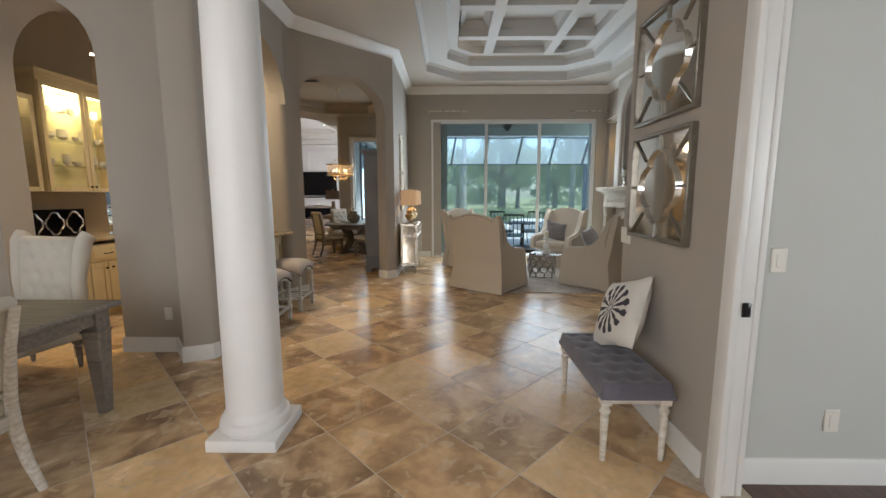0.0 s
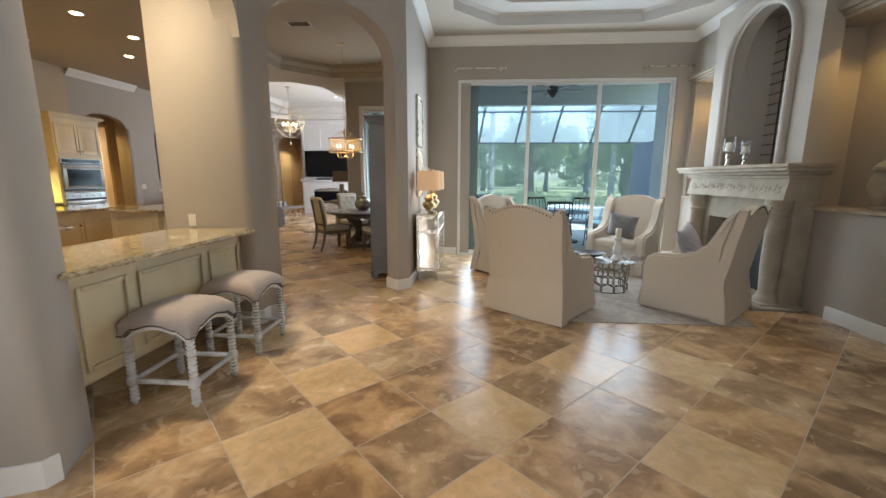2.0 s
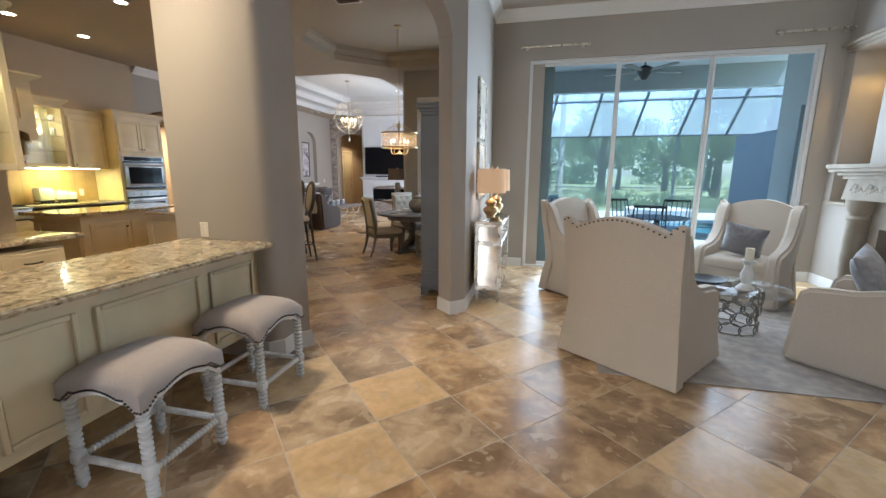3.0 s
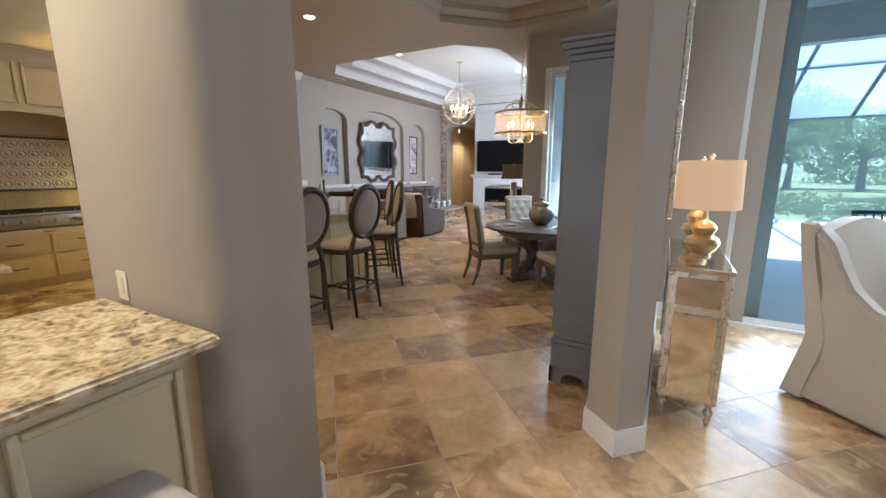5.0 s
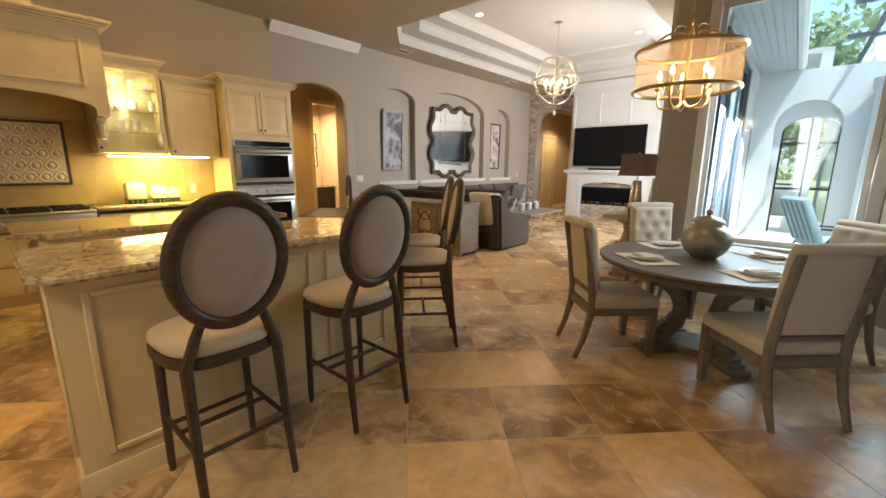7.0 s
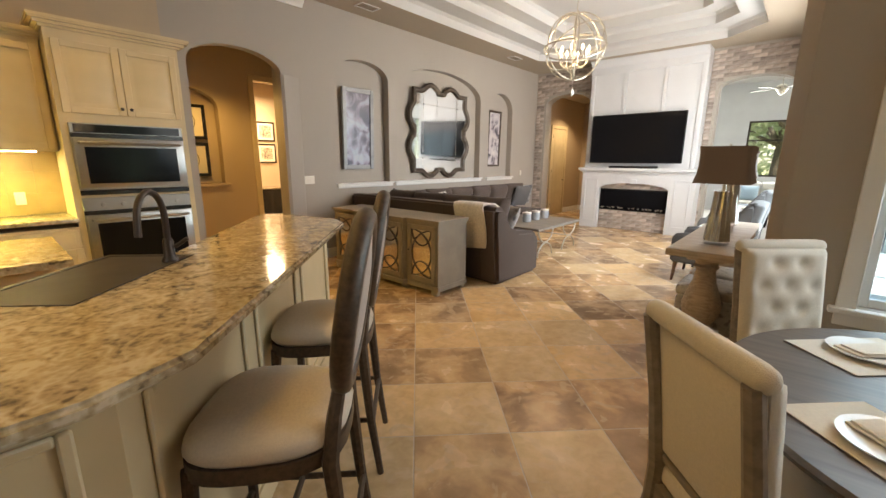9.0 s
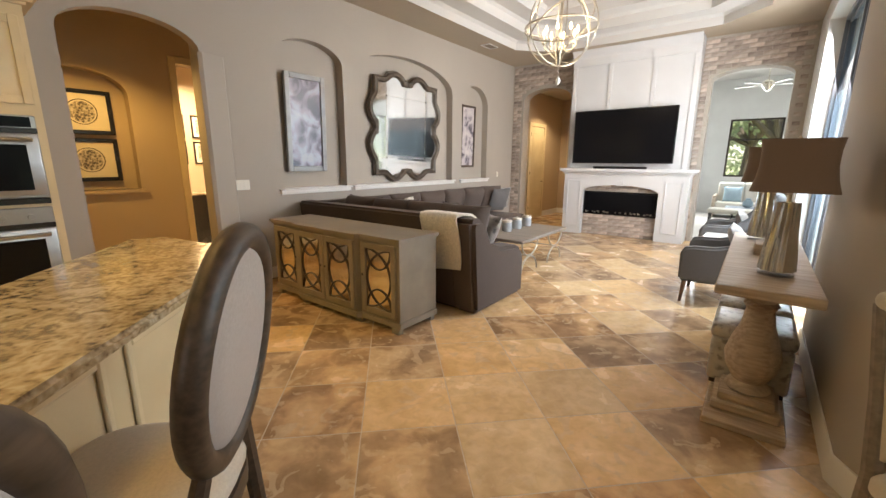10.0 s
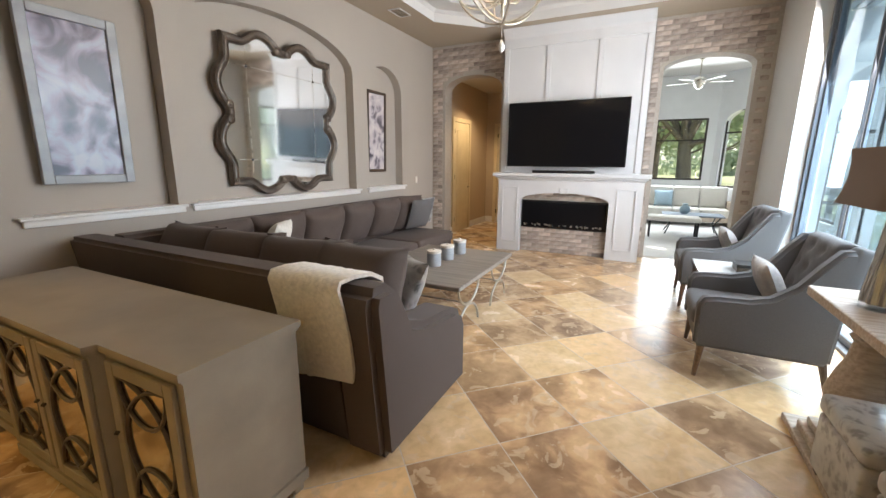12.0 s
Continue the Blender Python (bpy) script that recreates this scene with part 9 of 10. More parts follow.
def column_lamp(x, y, z):
    t = thing("table_lamp", "fluted glass column lamp with a taupe rectangular shade", "lamp", pose(x, y, z), "lamps on the pine console")
    bm = B(); lathe(bm, [(0.085, 0), (0.085, 0.02), (0.07, 0.03)], 24)
    part("foot", bm, M_CLEAR, t, "clear glass foot")
    bm = B()
    n = 40
    lv = []
    for z0, r in ((0.03, 0.085), (0.12, 0.078), (0.26, 0.062), (0.42, 0.052)):
        lv.append([bm.verts.new(((r + 0.006 * math.cos(10 * 2 * math.pi * k / n)) * math.cos(2 * math.pi * k / n), (r + 0.006 * math.cos(10 * 2 * math.pi * k / n)) * math.sin(2 * math.pi * k / n), z0)) for k in range(n)])
    for a, b2 in zip(lv, lv[1:]):
        for k in range(n):
            bm.faces.new((a[k], a[(k + 1) % n], b2[(k + 1) % n], b2[k]))
    bm.faces.new(lv[0][::-1]); bm.faces.new(lv[-1])
    part("column", bm, M_LAMPGLASS, t, "fluted mercury glass column", 60)
    bm = B(); tube(bm, [(0, 0, 0.42), (0, 0, 0.55)], 0.012, 8)
    part("neck", bm, M_NICKEL, t)
    bm = B()
    n = 40
    def outline(hx, hy):
        return [(hx * math.copysign(min(1, abs(math.cos(a)) ** 0.16), math.cos(a)) * (1 - 0.07 * (1 - abs(math.cos(a)))), hy * math.copysign(min(1, abs(math.sin(a)) ** 0.16), math.sin(a)) * (1 - 0.05 * (1 - abs(math.sin(a))))) for a in [2 * math.pi * (k + 0.5) / n for k in range(n)]]
    prof = [(0.185, 0.272, 0.485), (0.168, 0.252, 0.55), (0.158, 0.243, 0.62), (0.158, 0.245, 0.70), (0.166, 0.256, 0.755)]
    prof += [(hx - 0.005, hy - 0.005, zz) for hx, hy, zz in reversed(prof)]
    rg = [[bm.verts.new((x, y, zz)) for x, y in outline(hx, hy)] for hx, hy, zz in prof]
    for q in range(len(rg)):
        a, b2 = rg[q], rg[(q + 1) % len(rg)]
        for k in range(n):
            bm.faces.new((a[k], a[(k + 1) % n], b2[(k + 1) % n], b2[k]))
    part("shade", bm, M_SHADE_DARK, t, "taupe fabric shade")
    bm = B(); lathe(bm, [(0.005, 0.74), (0.015, 0.76), (0.002, 0.78)], 8); tube(bm, [(-0.155, 0, 0.74), (0.155, 0, 0.74)], 0.003, 5)
    part("finial", bm, M_NICKEL, t)
    point("column_lamp_bulb", (x, y, z + 0.62), 2, WARM, 0.04)


M_LAMPGLASS = mat("mercury_glass", (0.62, 0.60, 0.55), 0.12, 0.75, vary=0.2, scale=10)
column_lamp(-3.62, 12.55, 0.90)
column_lamp(-3.70, 13.86, 0.90)
t = thing("trinket_box", "small pale wooden box on the console", "box", pose(-3.66, 13.2, 0.90))
bm = B(); box(bm, -0.07, -0.10, 0, 0.07, 0.10, 0.08, 0.006, 1)
part("body", bm, M_PALEWOOD, t)

M_DOT = print_mat("tufted_dot_fabric", (0.50, 0.48, 0.44), ((0.24, 0.22, 0.20), (0.36, 0.34, 0.31), (0.45, 0.43, 0.40)), 14)
for y in (12.95, 13.52):
    t = thing("ottoman", "cube ottoman in pale tufted patterned fabric", "ottoman", pose(-3.66, y, 0.045), "ottomans under the console")
    bm = B(); box(bm, -0.22, -0.23, 0.03, 0.22, 0.23, 0.33, 0.02, 2)
    part("body", bm, M_DOT, t, "", 60)
    bm = B(); box(bm, -0.228, -0.238, 0.335, 0.228, 0.238, 0.43, 0.03, 3)
    part("cushion_top", bm, M_DOT, t, "", 60)
    for sx in (-1, 1):
        for sy in (-1, 1):
            bm = B(); box(bm, sx * 0.18 - 0.02, sy * 0.19 - 0.02, 0, sx * 0.18 + 0.02, sy * 0.19 + 0.02, 0.03)
            part("foot", bm, M_DARKWOOD, t)

# tall sliders of the family room, facing +x
slider_door("door_slider_family", pose(-3.12, 17.45, 0, 0, 0, -90), 3.40, 3.42, 3, M_FRAME_GREY, "dark bronze tall sliding glass doors")

# hall pictures and passage doors
M_MEDPRINT = print_mat("medallion_print", (0.62, 0.55, 0.43), ((0.06, 0.05, 0.04), (0.14, 0.11, 0.08), (0.3, 0.25, 0.18)), 26)
for z in (2.12, 1.53):
    t = framed_picture("medallion_print", pose(-10.60, 10.98, z, 0, 0, 90), 0.62, 0.54, M_BLACK, mat("print_paper", (0.66, 0.59, 0.46), 0.7, vary=0.04), "black framed medallion print in the niche", 0.05, 0.03, 0.0)
    bm = B(); lathe(bm, [(0.002, 0), (0.13, 0), (0.13, 0.001), (0.002, 0.001)], 32, pose(0, -0.0165, 0, 90))
    part("medallion", bm, M_MEDPRINT, t, "dark round medallion")
    bm = B(); tube(bm, [(0.15 * math.cos(q), -0.017, 0.15 * math.sin(q)) for q in [2 * math.pi * k / 40 for k in range(40)]], 0.004, 5, True)
    part("medallion_ring", bm, M_BLACK, t)
t = tagged(thing("trim_niche_sill", "tan niche ledge", "moulding", pose(0, 0, 0)), kind="structure")
bm = B(); box(bm, -10.62, 10.40, 1.10, -10.40, 11.52, 1.15, 0.008, 1)
part("ledge", bm, M_WALL_TAN, t)
t = tagged(thing("door_hall", "tan painted doorway casing", "doorway", pose(0, 0, 0)), kind="structure")
for y0, y1, z0, z1 in ((11.96, 12.05, 0, 2.94), (12.87, 12.96, 0, 2.94), (12.05, 12.87, 2.85, 2.94)):
    bm = B(); box(bm, -10.448, y0, z0, -10.42, y1, z1, 0.005, 1)
    part("casing_board", bm, M_CREAM, t)
for i, (y, z) in enumerate(((12.58, 2.15), (12.58, 1.67), (13.12, 2.15), (13.12, 1.67))):
    framed_picture("pantry_print", pose(-12.395, y, z, 0, 0, 90), 0.42, 0.42, M_BLACK, M_MEDPRINT, "black framed print in the pantry", 0.03, 0.025, 0.05)
t = thing("pantry_counter", "dark cabinet with a pale counter in the pantry", "cabinet", pose(-12.1, 12.68, 0))
bm = B(); box(bm, -0.28, -0.8, 0, 0.28, 0.8, 0.90)
part("body", bm, M_BLACK, t)
bm = B(); box(bm, -0.29, -0.82, 0.905, 0.30, 0.82, 0.94, 0.006, 1)
part("worktop", bm, M_GRANITE, t)


def panel_door(m, w, h, label):
    t = tagged(thing("door_panelled", label, "door", m), kind="structure")
    bm = B(); box(bm, 0, 0, 0, w, 0.04, h, 0.003, 1)
    leaf = part("leaf", bm, M_CREAM, t)
    for z0, z1 in ((0.15, 0.95), (1.08, h - 0.15)):
        bm = B()
        for a, b2, c, e in ((0.11, z0, 0.13, z1), (w - 0.13, z0, w - 0.11, z1), (0.13, z0, w - 0.13, z0 + 0.02), (0.13, z1 - 0.02, w - 0.13, z1)):
            box(bm, a, -0.008, b2, c, 0, e, 0.003, 1)
        part("panel_frame", bm, M_CREAM, leaf)
    bm = B(); tube(bm, [(w - 0.07, 0, 1.0), (w - 0.07, -0.05, 1.0), (w - 0.17, -0.055, 1.0)], 0.009, 8)
    part("handle", bm, M_BRONZE, leaf)
    for z in (0.25, 1.2, h - 0.25):
        bm = B(); box(bm, -0.012, -0.006, z, 0.012, 0.004, z + 0.1)
        part("hinge", bm, M_BLACK, leaf)
    for a, b2, c, e in ((-0.1, 0, -0.015, h + 0.1), (w + 0.015, 0, w + 0.1, h + 0.1), (-0.015, h + 0.012, w + 0.015, h + 0.1)):
        bm = B(); box(bm, a, -0.012, b2, c, 0.02, e, 0.004, 1)
        part("casing_board", bm, M_CREAM, t)


panel_door(pose(-8.30, 21.575, 0), 0.80, 2.45, "cream two-panel passage door, closed")
panel_door(pose(-8.60, 19.55, 0, 0, 0, 90), 0.80, 2.43, "cream two-panel passage door, closed")

# ---- lanai, pool, garden, sunroom ----
M_PAVER = mat("pale_pool_deck", (0.56, 0.54, 0.50), 0.8, vary=0.1, scale=8, bump=0.4, bump_scale=40)
M_GRASS = mat("lawn_grass", (0.28, 0.31, 0.14), 0.95, vary=0.3, scale=1.2, bump=0.8, bump_scale=30, second=(0.38, 0.36, 0.20), mix_scale=0.15)
M_LEAF = mat("oak_leaf", (0.15, 0.19, 0.10), 0.7, vary=0.45, scale=0.8, second=(0.22, 0.25, 0.15), mix_scale=0.5)
_ln, _ll = M_LEAF.node_tree.nodes, M_LEAF.node_tree.links
_lt, _lm = _ln.new("ShaderNodeBsdfTranslucent"), _ln.new("ShaderNodeMixShader")
_lm.inputs["Fac"].default_value = 0.5
_lt.inputs["Color"].default_value = (0.46, 0.54, 0.33, 1)
_ll.new(_ln["Principled BSDF"].outputs[0], _lm.inputs[1]); _ll.new(_lt.outputs[0], _lm.inputs[2])
_ll.new(_lm.outputs[0], _ln["Material Output"].inputs["Surface"])
M_BARK = mat("oak_bark", (0.14, 0.115, 0.09), 0.95, vary=0.3, scale=8, bump=1.0, bump_scale=14)
M_WATER = mat("pool_water", (0.03, 0.22, 0.32), 0.05, vary=0.1, scale=1.5, bump=0.25, bump_scale=5)
M_CAGE = mat("bronze_cage_metal", (0.10, 0.11, 0.13), 0.5, 0.2, vary=0.05)
M_BLUECLOTH = mat("pale_blue_sling", (0.30, 0.40, 0.46), 0.85, vary=0.1, scale=40)
M_SLATE_WALL = mat("slate_grey_stucco", (0.16, 0.19, 0.22), 0.85, vary=0.06, scale=4, bump=0.3)

bm = B()
g = bmesh.ops.create_grid(bm, x_segments=60, y_segments=60, size=400)["verts"]
for v in g:
    r = math.hypot(v.co.x, v.co.y)
    v.co.z = -0.22 + (noise.noise(v.co * 0.03) * 0.5 if r > 45 else 0) - (0.0 if r < 45 else 0.3)
structure("ground", bm, M_GRASS, "mown lawn reaching the tree line", "ground")
bm = B()
prism(bm, [(-2.99, 12.11), (-1.34, 12.11), (-0.04, 10.41), (-0.04, 10.003), (14, 10.003), (14, 21.5), (-1.9, 21.5), (-1.9, 19.11), (-2.99, 19.11)], -0.2, 0.004)
structure("pavement_lanai", bm, M_PAVER, "pale textured pool deck", "pavement")
pool = tagged(thing("water_pool", "turquoise swimming pool with a raised spa", "pool", pose(0, 0, 0)), kind="structure")
pts = [(5.8 + 3.1 * math.cos(a) + 0.6 * math.cos(2 * a), 15.9 + 2.1 * math.sin(a), 0) for a in [2 * math.pi * k / 40 for k in range(40)]]
bm = B(); prism(bm, [p[:2] for p in pts], 0.005, 0.012)
part("water", bm, M_WATER, pool, "turquoise water")
bm = B(); tube(bm, [(p[0], p[1], 0.0) for p in pts], 0.06, 8, True)
part("coping", bm, M_WHITE_WALL, pool)
bm = B(); lathe(bm, [(1.1, 0.0), (1.1, 0.40), (0.95, 0.42), (0.93, 0.38), (0.002, 0.37)], 36, Matrix.Translation((3.9, 18.2, 0)))
part("spa", bm, M_WHITE_WALL, pool)

# covered lanai roof, beam, side wall with a grey door
bm = B(); box(bm, -0.6, 10.003, 3.82, 4.6, 13.2, 3.95)
structure("ceiling_lanai", bm, M_WHITE_WALL)
bm = B(); box(bm, -0.6, 13.0, 3.36, 4.6, 13.22, 3.82)
structure("wall_lanai_beam", bm, mat("grey_stucco_beam", (0.42, 0.43, 0.42), 0.85, vary=0.05, bump=0.2), "grey stucco lanai beam", "wall")
bm = B(); wall2d(bm, (3.86, 10.003), (3.86, 11.5), -0.3, 0, 3.82, [(0.34, 0.90, 0, 2.65, 0)])
structure("wall_lanai_east", bm, M_WHITE_WALL, "white lanai side wall", "wall")
bm = B(); box(bm, 3.98, 10.343, 0, 4.02, 10.903, 2.65)
structure("door_lanai", bm, M_SLATE_WALL, "slate grey lanai door", "door")
bm = B(); box(bm, 5.8, 13.2, 0, 6.0, 17.8, 2.72)
structure("wall_privacy", bm, M_SLATE_WALL, "slate grey privacy wall beside the pool", "wall")
# outside face of the family room wing: soffit, return wall with an arch, column
bm = B(); box(bm, -3.0, 12.4, 3.57, -2.35, 18.9, 3.66)
for k in range(6):
    box(bm, -2.99 + k * 0.105, 12.4, 3.555, -2.915 + k * 0.105, 18.9, 3.569)
structure("ceiling_soffit", bm, mat("grey_blue_soffit", (0.36, 0.40, 0.43), 0.7, vary=0.04), "grey slatted soffit over the sliding doors", "ceiling")
gutter = thing("gutter", "white metal rain gutter along the eave", "gutter", pose(0, 0, 0))
bm = B(); sweep(bm, [(-2.35, 12.4), (-2.35, 18.9)], [(0, 3.66), (-0.01, 3.58), (-0.08, 3.55), (-0.13, 3.60), (-0.14, 3.69), (-0.12, 3.69), (-0.02, 3.66)])
part("trough", bm, M_ALU, gutter)
bm = B()
wall2d(bm, (-2.99, 19.05), (-0.85, 19.05), 0.25, 0, 3.549, [(0.55, 1.54, 0, 2.25, 0.35)])
wall2d(bm, (-2.99, 18.85), (-0.85, 18.85), 0.197, 0, 3.549, [(0.42, 1.52, 0, 2.40, 0.52)])
structure("wall_loggia", bm, M_WHITE_WALL, "white stucco loggia wall with an arch", "wall")
t = thing("loggia_screen", "dark bronze framed arch screen in the loggia", "screen", pose(0, 0, 0))
for x0 in (-2.44,):
    for k in range(3):
        bm = B(); box(bm, x0 + k * 0.475, 19.10, 0, x0 + k * 0.475 + 0.04, 19.14, 2.55)
        part("upright", bm, M_BRONZE, t)
    for z in (1.0, 2.0):
        bm = B(); box(bm, x0, 19.105, z, x0 + 0.99, 19.135, z + 0.05)
        part("crossbar", bm, M_BRONZE, t)
col = thing("porch_column", "white round porch column outside the loggia", "column", pose(-0.95, 18.6, 0))
bm = B(); lathe(bm, [(0.22, 0), (0.22, 0.1), (0.17, 0.16), (0.16, 2.9), (0.22, 3.05), (0.22, 3.2)], 28)
part("shaft", bm, M_WHITE_WALL, col)

# pool cage: eave, posts, sloping rafters, flat top
cage = thing("pool_cage", "dark bronze framed pool screen enclosure", "enclosure", pose(0, 0, 0))
def bar(a, b2, w=0.05):
    bm = B()
    tube(bm, [a, b2], w, 4)
    part("beam", bm, M_CAGE, cage, "", None)


for k, x in enumerate((-1.6, 0.1, 1.8, 3.5, 5.2, 6.9, 8.6, 10.3, 12.0)):
    if k % 4 == 0:
        bar((x, 21.4, 0.0), (x, 21.4, 3.1))
    bar((x, 21.4, 3.1), (x + (2.5 - x) * 0.12, 18.4, 4.6))
    bar((x + (2.5 - x) * 0.12, 18.4, 4.6), (x + (2.5 - x) * 0.12, 13.3, 4.9))
for z, y in ((3.1, 21.4), (4.17, 19.26), (4.6, 18.4), (4.75, 15.8)):
    bar((-1.65, y, z), (12.2, y, z), 0.06)
for z in (1.0,):
    bar((-1.6, 21.4, z), (12, 21.4, z), 0.03)
# Pale blue translucence paints the outdoor haze into the cage's mesh.
M_SCREEN_HAZE = bpy.data.materials.new("insect_screen_haze")
M_SCREEN_HAZE.use_nodes = True
_n, _l = M_SCREEN_HAZE.node_tree.nodes, M_SCREEN_HAZE.node_tree.links
_n.remove(_n["Principled BSDF"])
_t, _d, _x = _n.new("ShaderNodeBsdfTransparent"), _n.new("ShaderNodeBsdfTranslucent"), _n.new("ShaderNodeMixShader")
_d.inputs["Color"].default_value = (0.74, 0.80, 0.86, 1)
_x.inputs["Fac"].default_value = 0.30
_l.new(_t.outputs[0], _x.inputs[1]); _l.new(_d.outputs[0], _x.inputs[2])
_l.new(_x.outputs[0], _n["Material Output"].inputs["Surface"])
for quad in (((-1.65, 21.36, 0.0), (12.2, 21.36, 0.0), (12.2, 21.36, 3.1), (-1.65, 21.36, 3.1)),
             ((-1.65, 21.36, 3.12), (12.2, 21.36, 3.12), (10.9, 18.4, 4.56), (-1.1, 18.4, 4.56)),
             ((-1.1, 18.36, 4.56), (10.9, 18.36, 4.56), (10.9, 13.3, 4.86), (-1.1, 13.3, 4.86))):
    bm = B(); bm.faces.new([bm.verts.new(p) for p in quad])
    part("screen_panel", bm, M_SCREEN_HAZE, cage, "fine insect screen with painted pale haze", None).visible_shadow = False

def patio_chair(m):
    t = thing("patio_chair", "dark metal sling patio chair with a pale cushion", "chair", m, "patio chairs")
    for s in (-1, 1):
        bm = B(); tube(bm, [(s * 0.27, 0.28, 0), (s * 0.27, 0.24, 0.60), (s * 0.27, -0.2, 0.62), (s * 0.25, -0.30, 1.0)], 0.014, 6)
        part("side_frame", bm, M_BLACKIRON, t)
        bm = B(); tube(bm, [(s * 0.27, -0.34, 0), (s * 0.26, -0.12, 0.40)], 0.014, 6)
        part("leg", bm, M_BLACKIRON, t)
    bm = B(); box(bm, -0.25, -0.2, 0.38, 0.25, 0.28, 0.46, 0.02, 2)
    part("seat", bm, M_BLUECLOTH, t)
    bm = B()
    for k in range(5):
        tube(bm, [(-0.2 + k * 0.1, -0.2, 0.44), (-0.2 + k * 0.1, -0.31, 0.98)], 0.01, 5)
    box(bm, -0.26, -0.02, 0, 0.26, 0.02, 0.05, 0.01, 1, pose(0, -0.31, 0.96, 10))
    part("back_slats", bm, M_BLACKIRON, t)
    return t


pc = patio_chair(pose(1.75, 10.9, 0.004, 0, 0, -10))
for x, y, rz in ((2.75, 11.2, 60), (2.55, 12.25, 150), (1.6, 12.3, 200)):
    copy_thing(pc, pose(x, y, 0.004, 0, 0, rz))
t = thing("patio_table", "round dark metal patio table", "table", pose(2.1, 11.6, 0.004))
bm = B(); lathe(bm, [(0.0, 0.70), (0.55, 0.70), (0.56, 0.72), (0.0, 0.725)], 36)
part("tabletop", bm, M_BLACKIRON, t)
bm = B(); lathe(bm, [(0.28, 0.0), (0.26, 0.04), (0.05, 0.08), (0.04, 0.70)], 20)
part("pedestal", bm, M_BLACKIRON, t)


def lounger(m):
    t = thing("lounge_chair", "reclining patio lounge chair with striped blue cushions", "chair", m, "lanai lounge chairs")
    bm = B(); box(bm, -0.30, -0.28, 0.30, 0.30, 0.38, 0.42, 0.03, 2)
    part("seat", bm, M_BLUECLOTH, t)
    bm = B(); box(bm, -0.30, -0.05, 0.0, 0.30, 0.06, 0.72, 0.03, 2, pose(0, -0.28, 0.38, 24))
    part("backrest", bm, M_BLUECLOTH, t, "striped blue cushion")
    bm = B()
    for k in range(5):
        box(bm, -0.25 + k * 0.12, -0.056, 0.04, -0.21 + k * 0.12, -0.049, 0.68, 0, 1, pose(0, -0.28, 0.38, 24))
    part("stripe", bm, M_SLATE_WALL, t)
    for s in (-1, 1):
        bm = B(); tube(bm, [(s * 0.31, 0.4, 0), (s * 0.31, 0.36, 0.55), (s * 0.31, -0.3, 0.60)], 0.016, 6); tube(bm, [(s * 0.31, -0.45, 0), (s * 0.31, -0.1, 0.58)], 0.016, 6)
        part("side_frame", bm, M_BLACKIRON, t)
    return t


lg = lounger(pose(-1.55, 15.4, 0.004, 0, 0, -60))
copy_thing(lg, pose(-0.75, 14.7, 0.004, 0, 0, -30))
copy_thing(lg, pose(-0.2, 13.6, 0.004, 0, 0, 20))


def ceiling_fan(m, drop, metal, blade):
    t = thing("ceiling_fan", "five-blade ceiling fan at rest", "fan", m)
    bm = B(); tube(bm, [(0, 0, 0), (0, 0, -drop)], 0.012, 8); lathe(bm, [(0.06, 0), (0.05, -0.05), (0.012, -0.06)][::-1], 16)
    part("downrod", bm, metal, t)
    bm = B(); lathe(bm, [(0.03, -drop - 0.26), (0.07, -drop - 0.22), (0.09, -drop - 0.18), (0.13, -drop - 0.12), (0.13, -drop - 0.05), (0.05, -drop)], 24)
    part("motor", bm, metal, t)
    for k in range(5):
        bm = B(); box(bm, 0.13, -0.02, -drop - 0.12, 0.22, 0.02, -drop - 0.11, 0, 1); prism(bm, [(0.2, -0.055), (0.66, -0.075), (0.70, -0.03), (0.70, 0.03), (0.66, 0.075), (0.2, 0.055)], -drop - 0.11, -drop - 0.10)
        bmesh.ops.transform(bm, matrix=Matrix.Rotation(2 * math.pi * k / 5 + 0.3, 4, "Z"), verts=bm.verts[:])
        part("blade", bm, blade, t)


ceiling_fan(pose(1.62, 11.6, 3.82), 0.28, M_BRONZE, M_GREYWOOD)
ceiling_fan(pose(-3.90, 22.6, 3.9), 0.40, M_NICKEL, M_GREYWOOD)

# hedge and trees
def leaf_cloud(bm, centres, count, size, seed):
    rnd = random.Random(seed)
    verts, faces = [], []
    for _ in range(count):
        cx, cy, cz, r = centres[rnd.randrange(len(centres))]
        while True:
            p = Vector((rnd.uniform(-1, 1), rnd.uniform(-1, 1), rnd.uniform(-1, 1)))
            if 0.25 < p.length < 1:
                break
        q = Vector((cx, cy, cz)) + p * r
        a = Vector((rnd.gauss(0, 1), rnd.gauss(0, 1), rnd.gauss(0, 1))).normalized()
        b2 = a.orthogonal().normalized()
        s = size * rnd.uniform(0.5, 1.3)
        n = len(verts)
        verts += [q - a * s, q + b2 * s * 0.45, q + a * s, q - b2 * s * 0.45]
        faces.append((n, n + 1, n + 2, n + 3))
    me = bpy.data.meshes.new("leaves")
    me.from_pydata([tuple(v) for v in verts], [], faces)
    return me


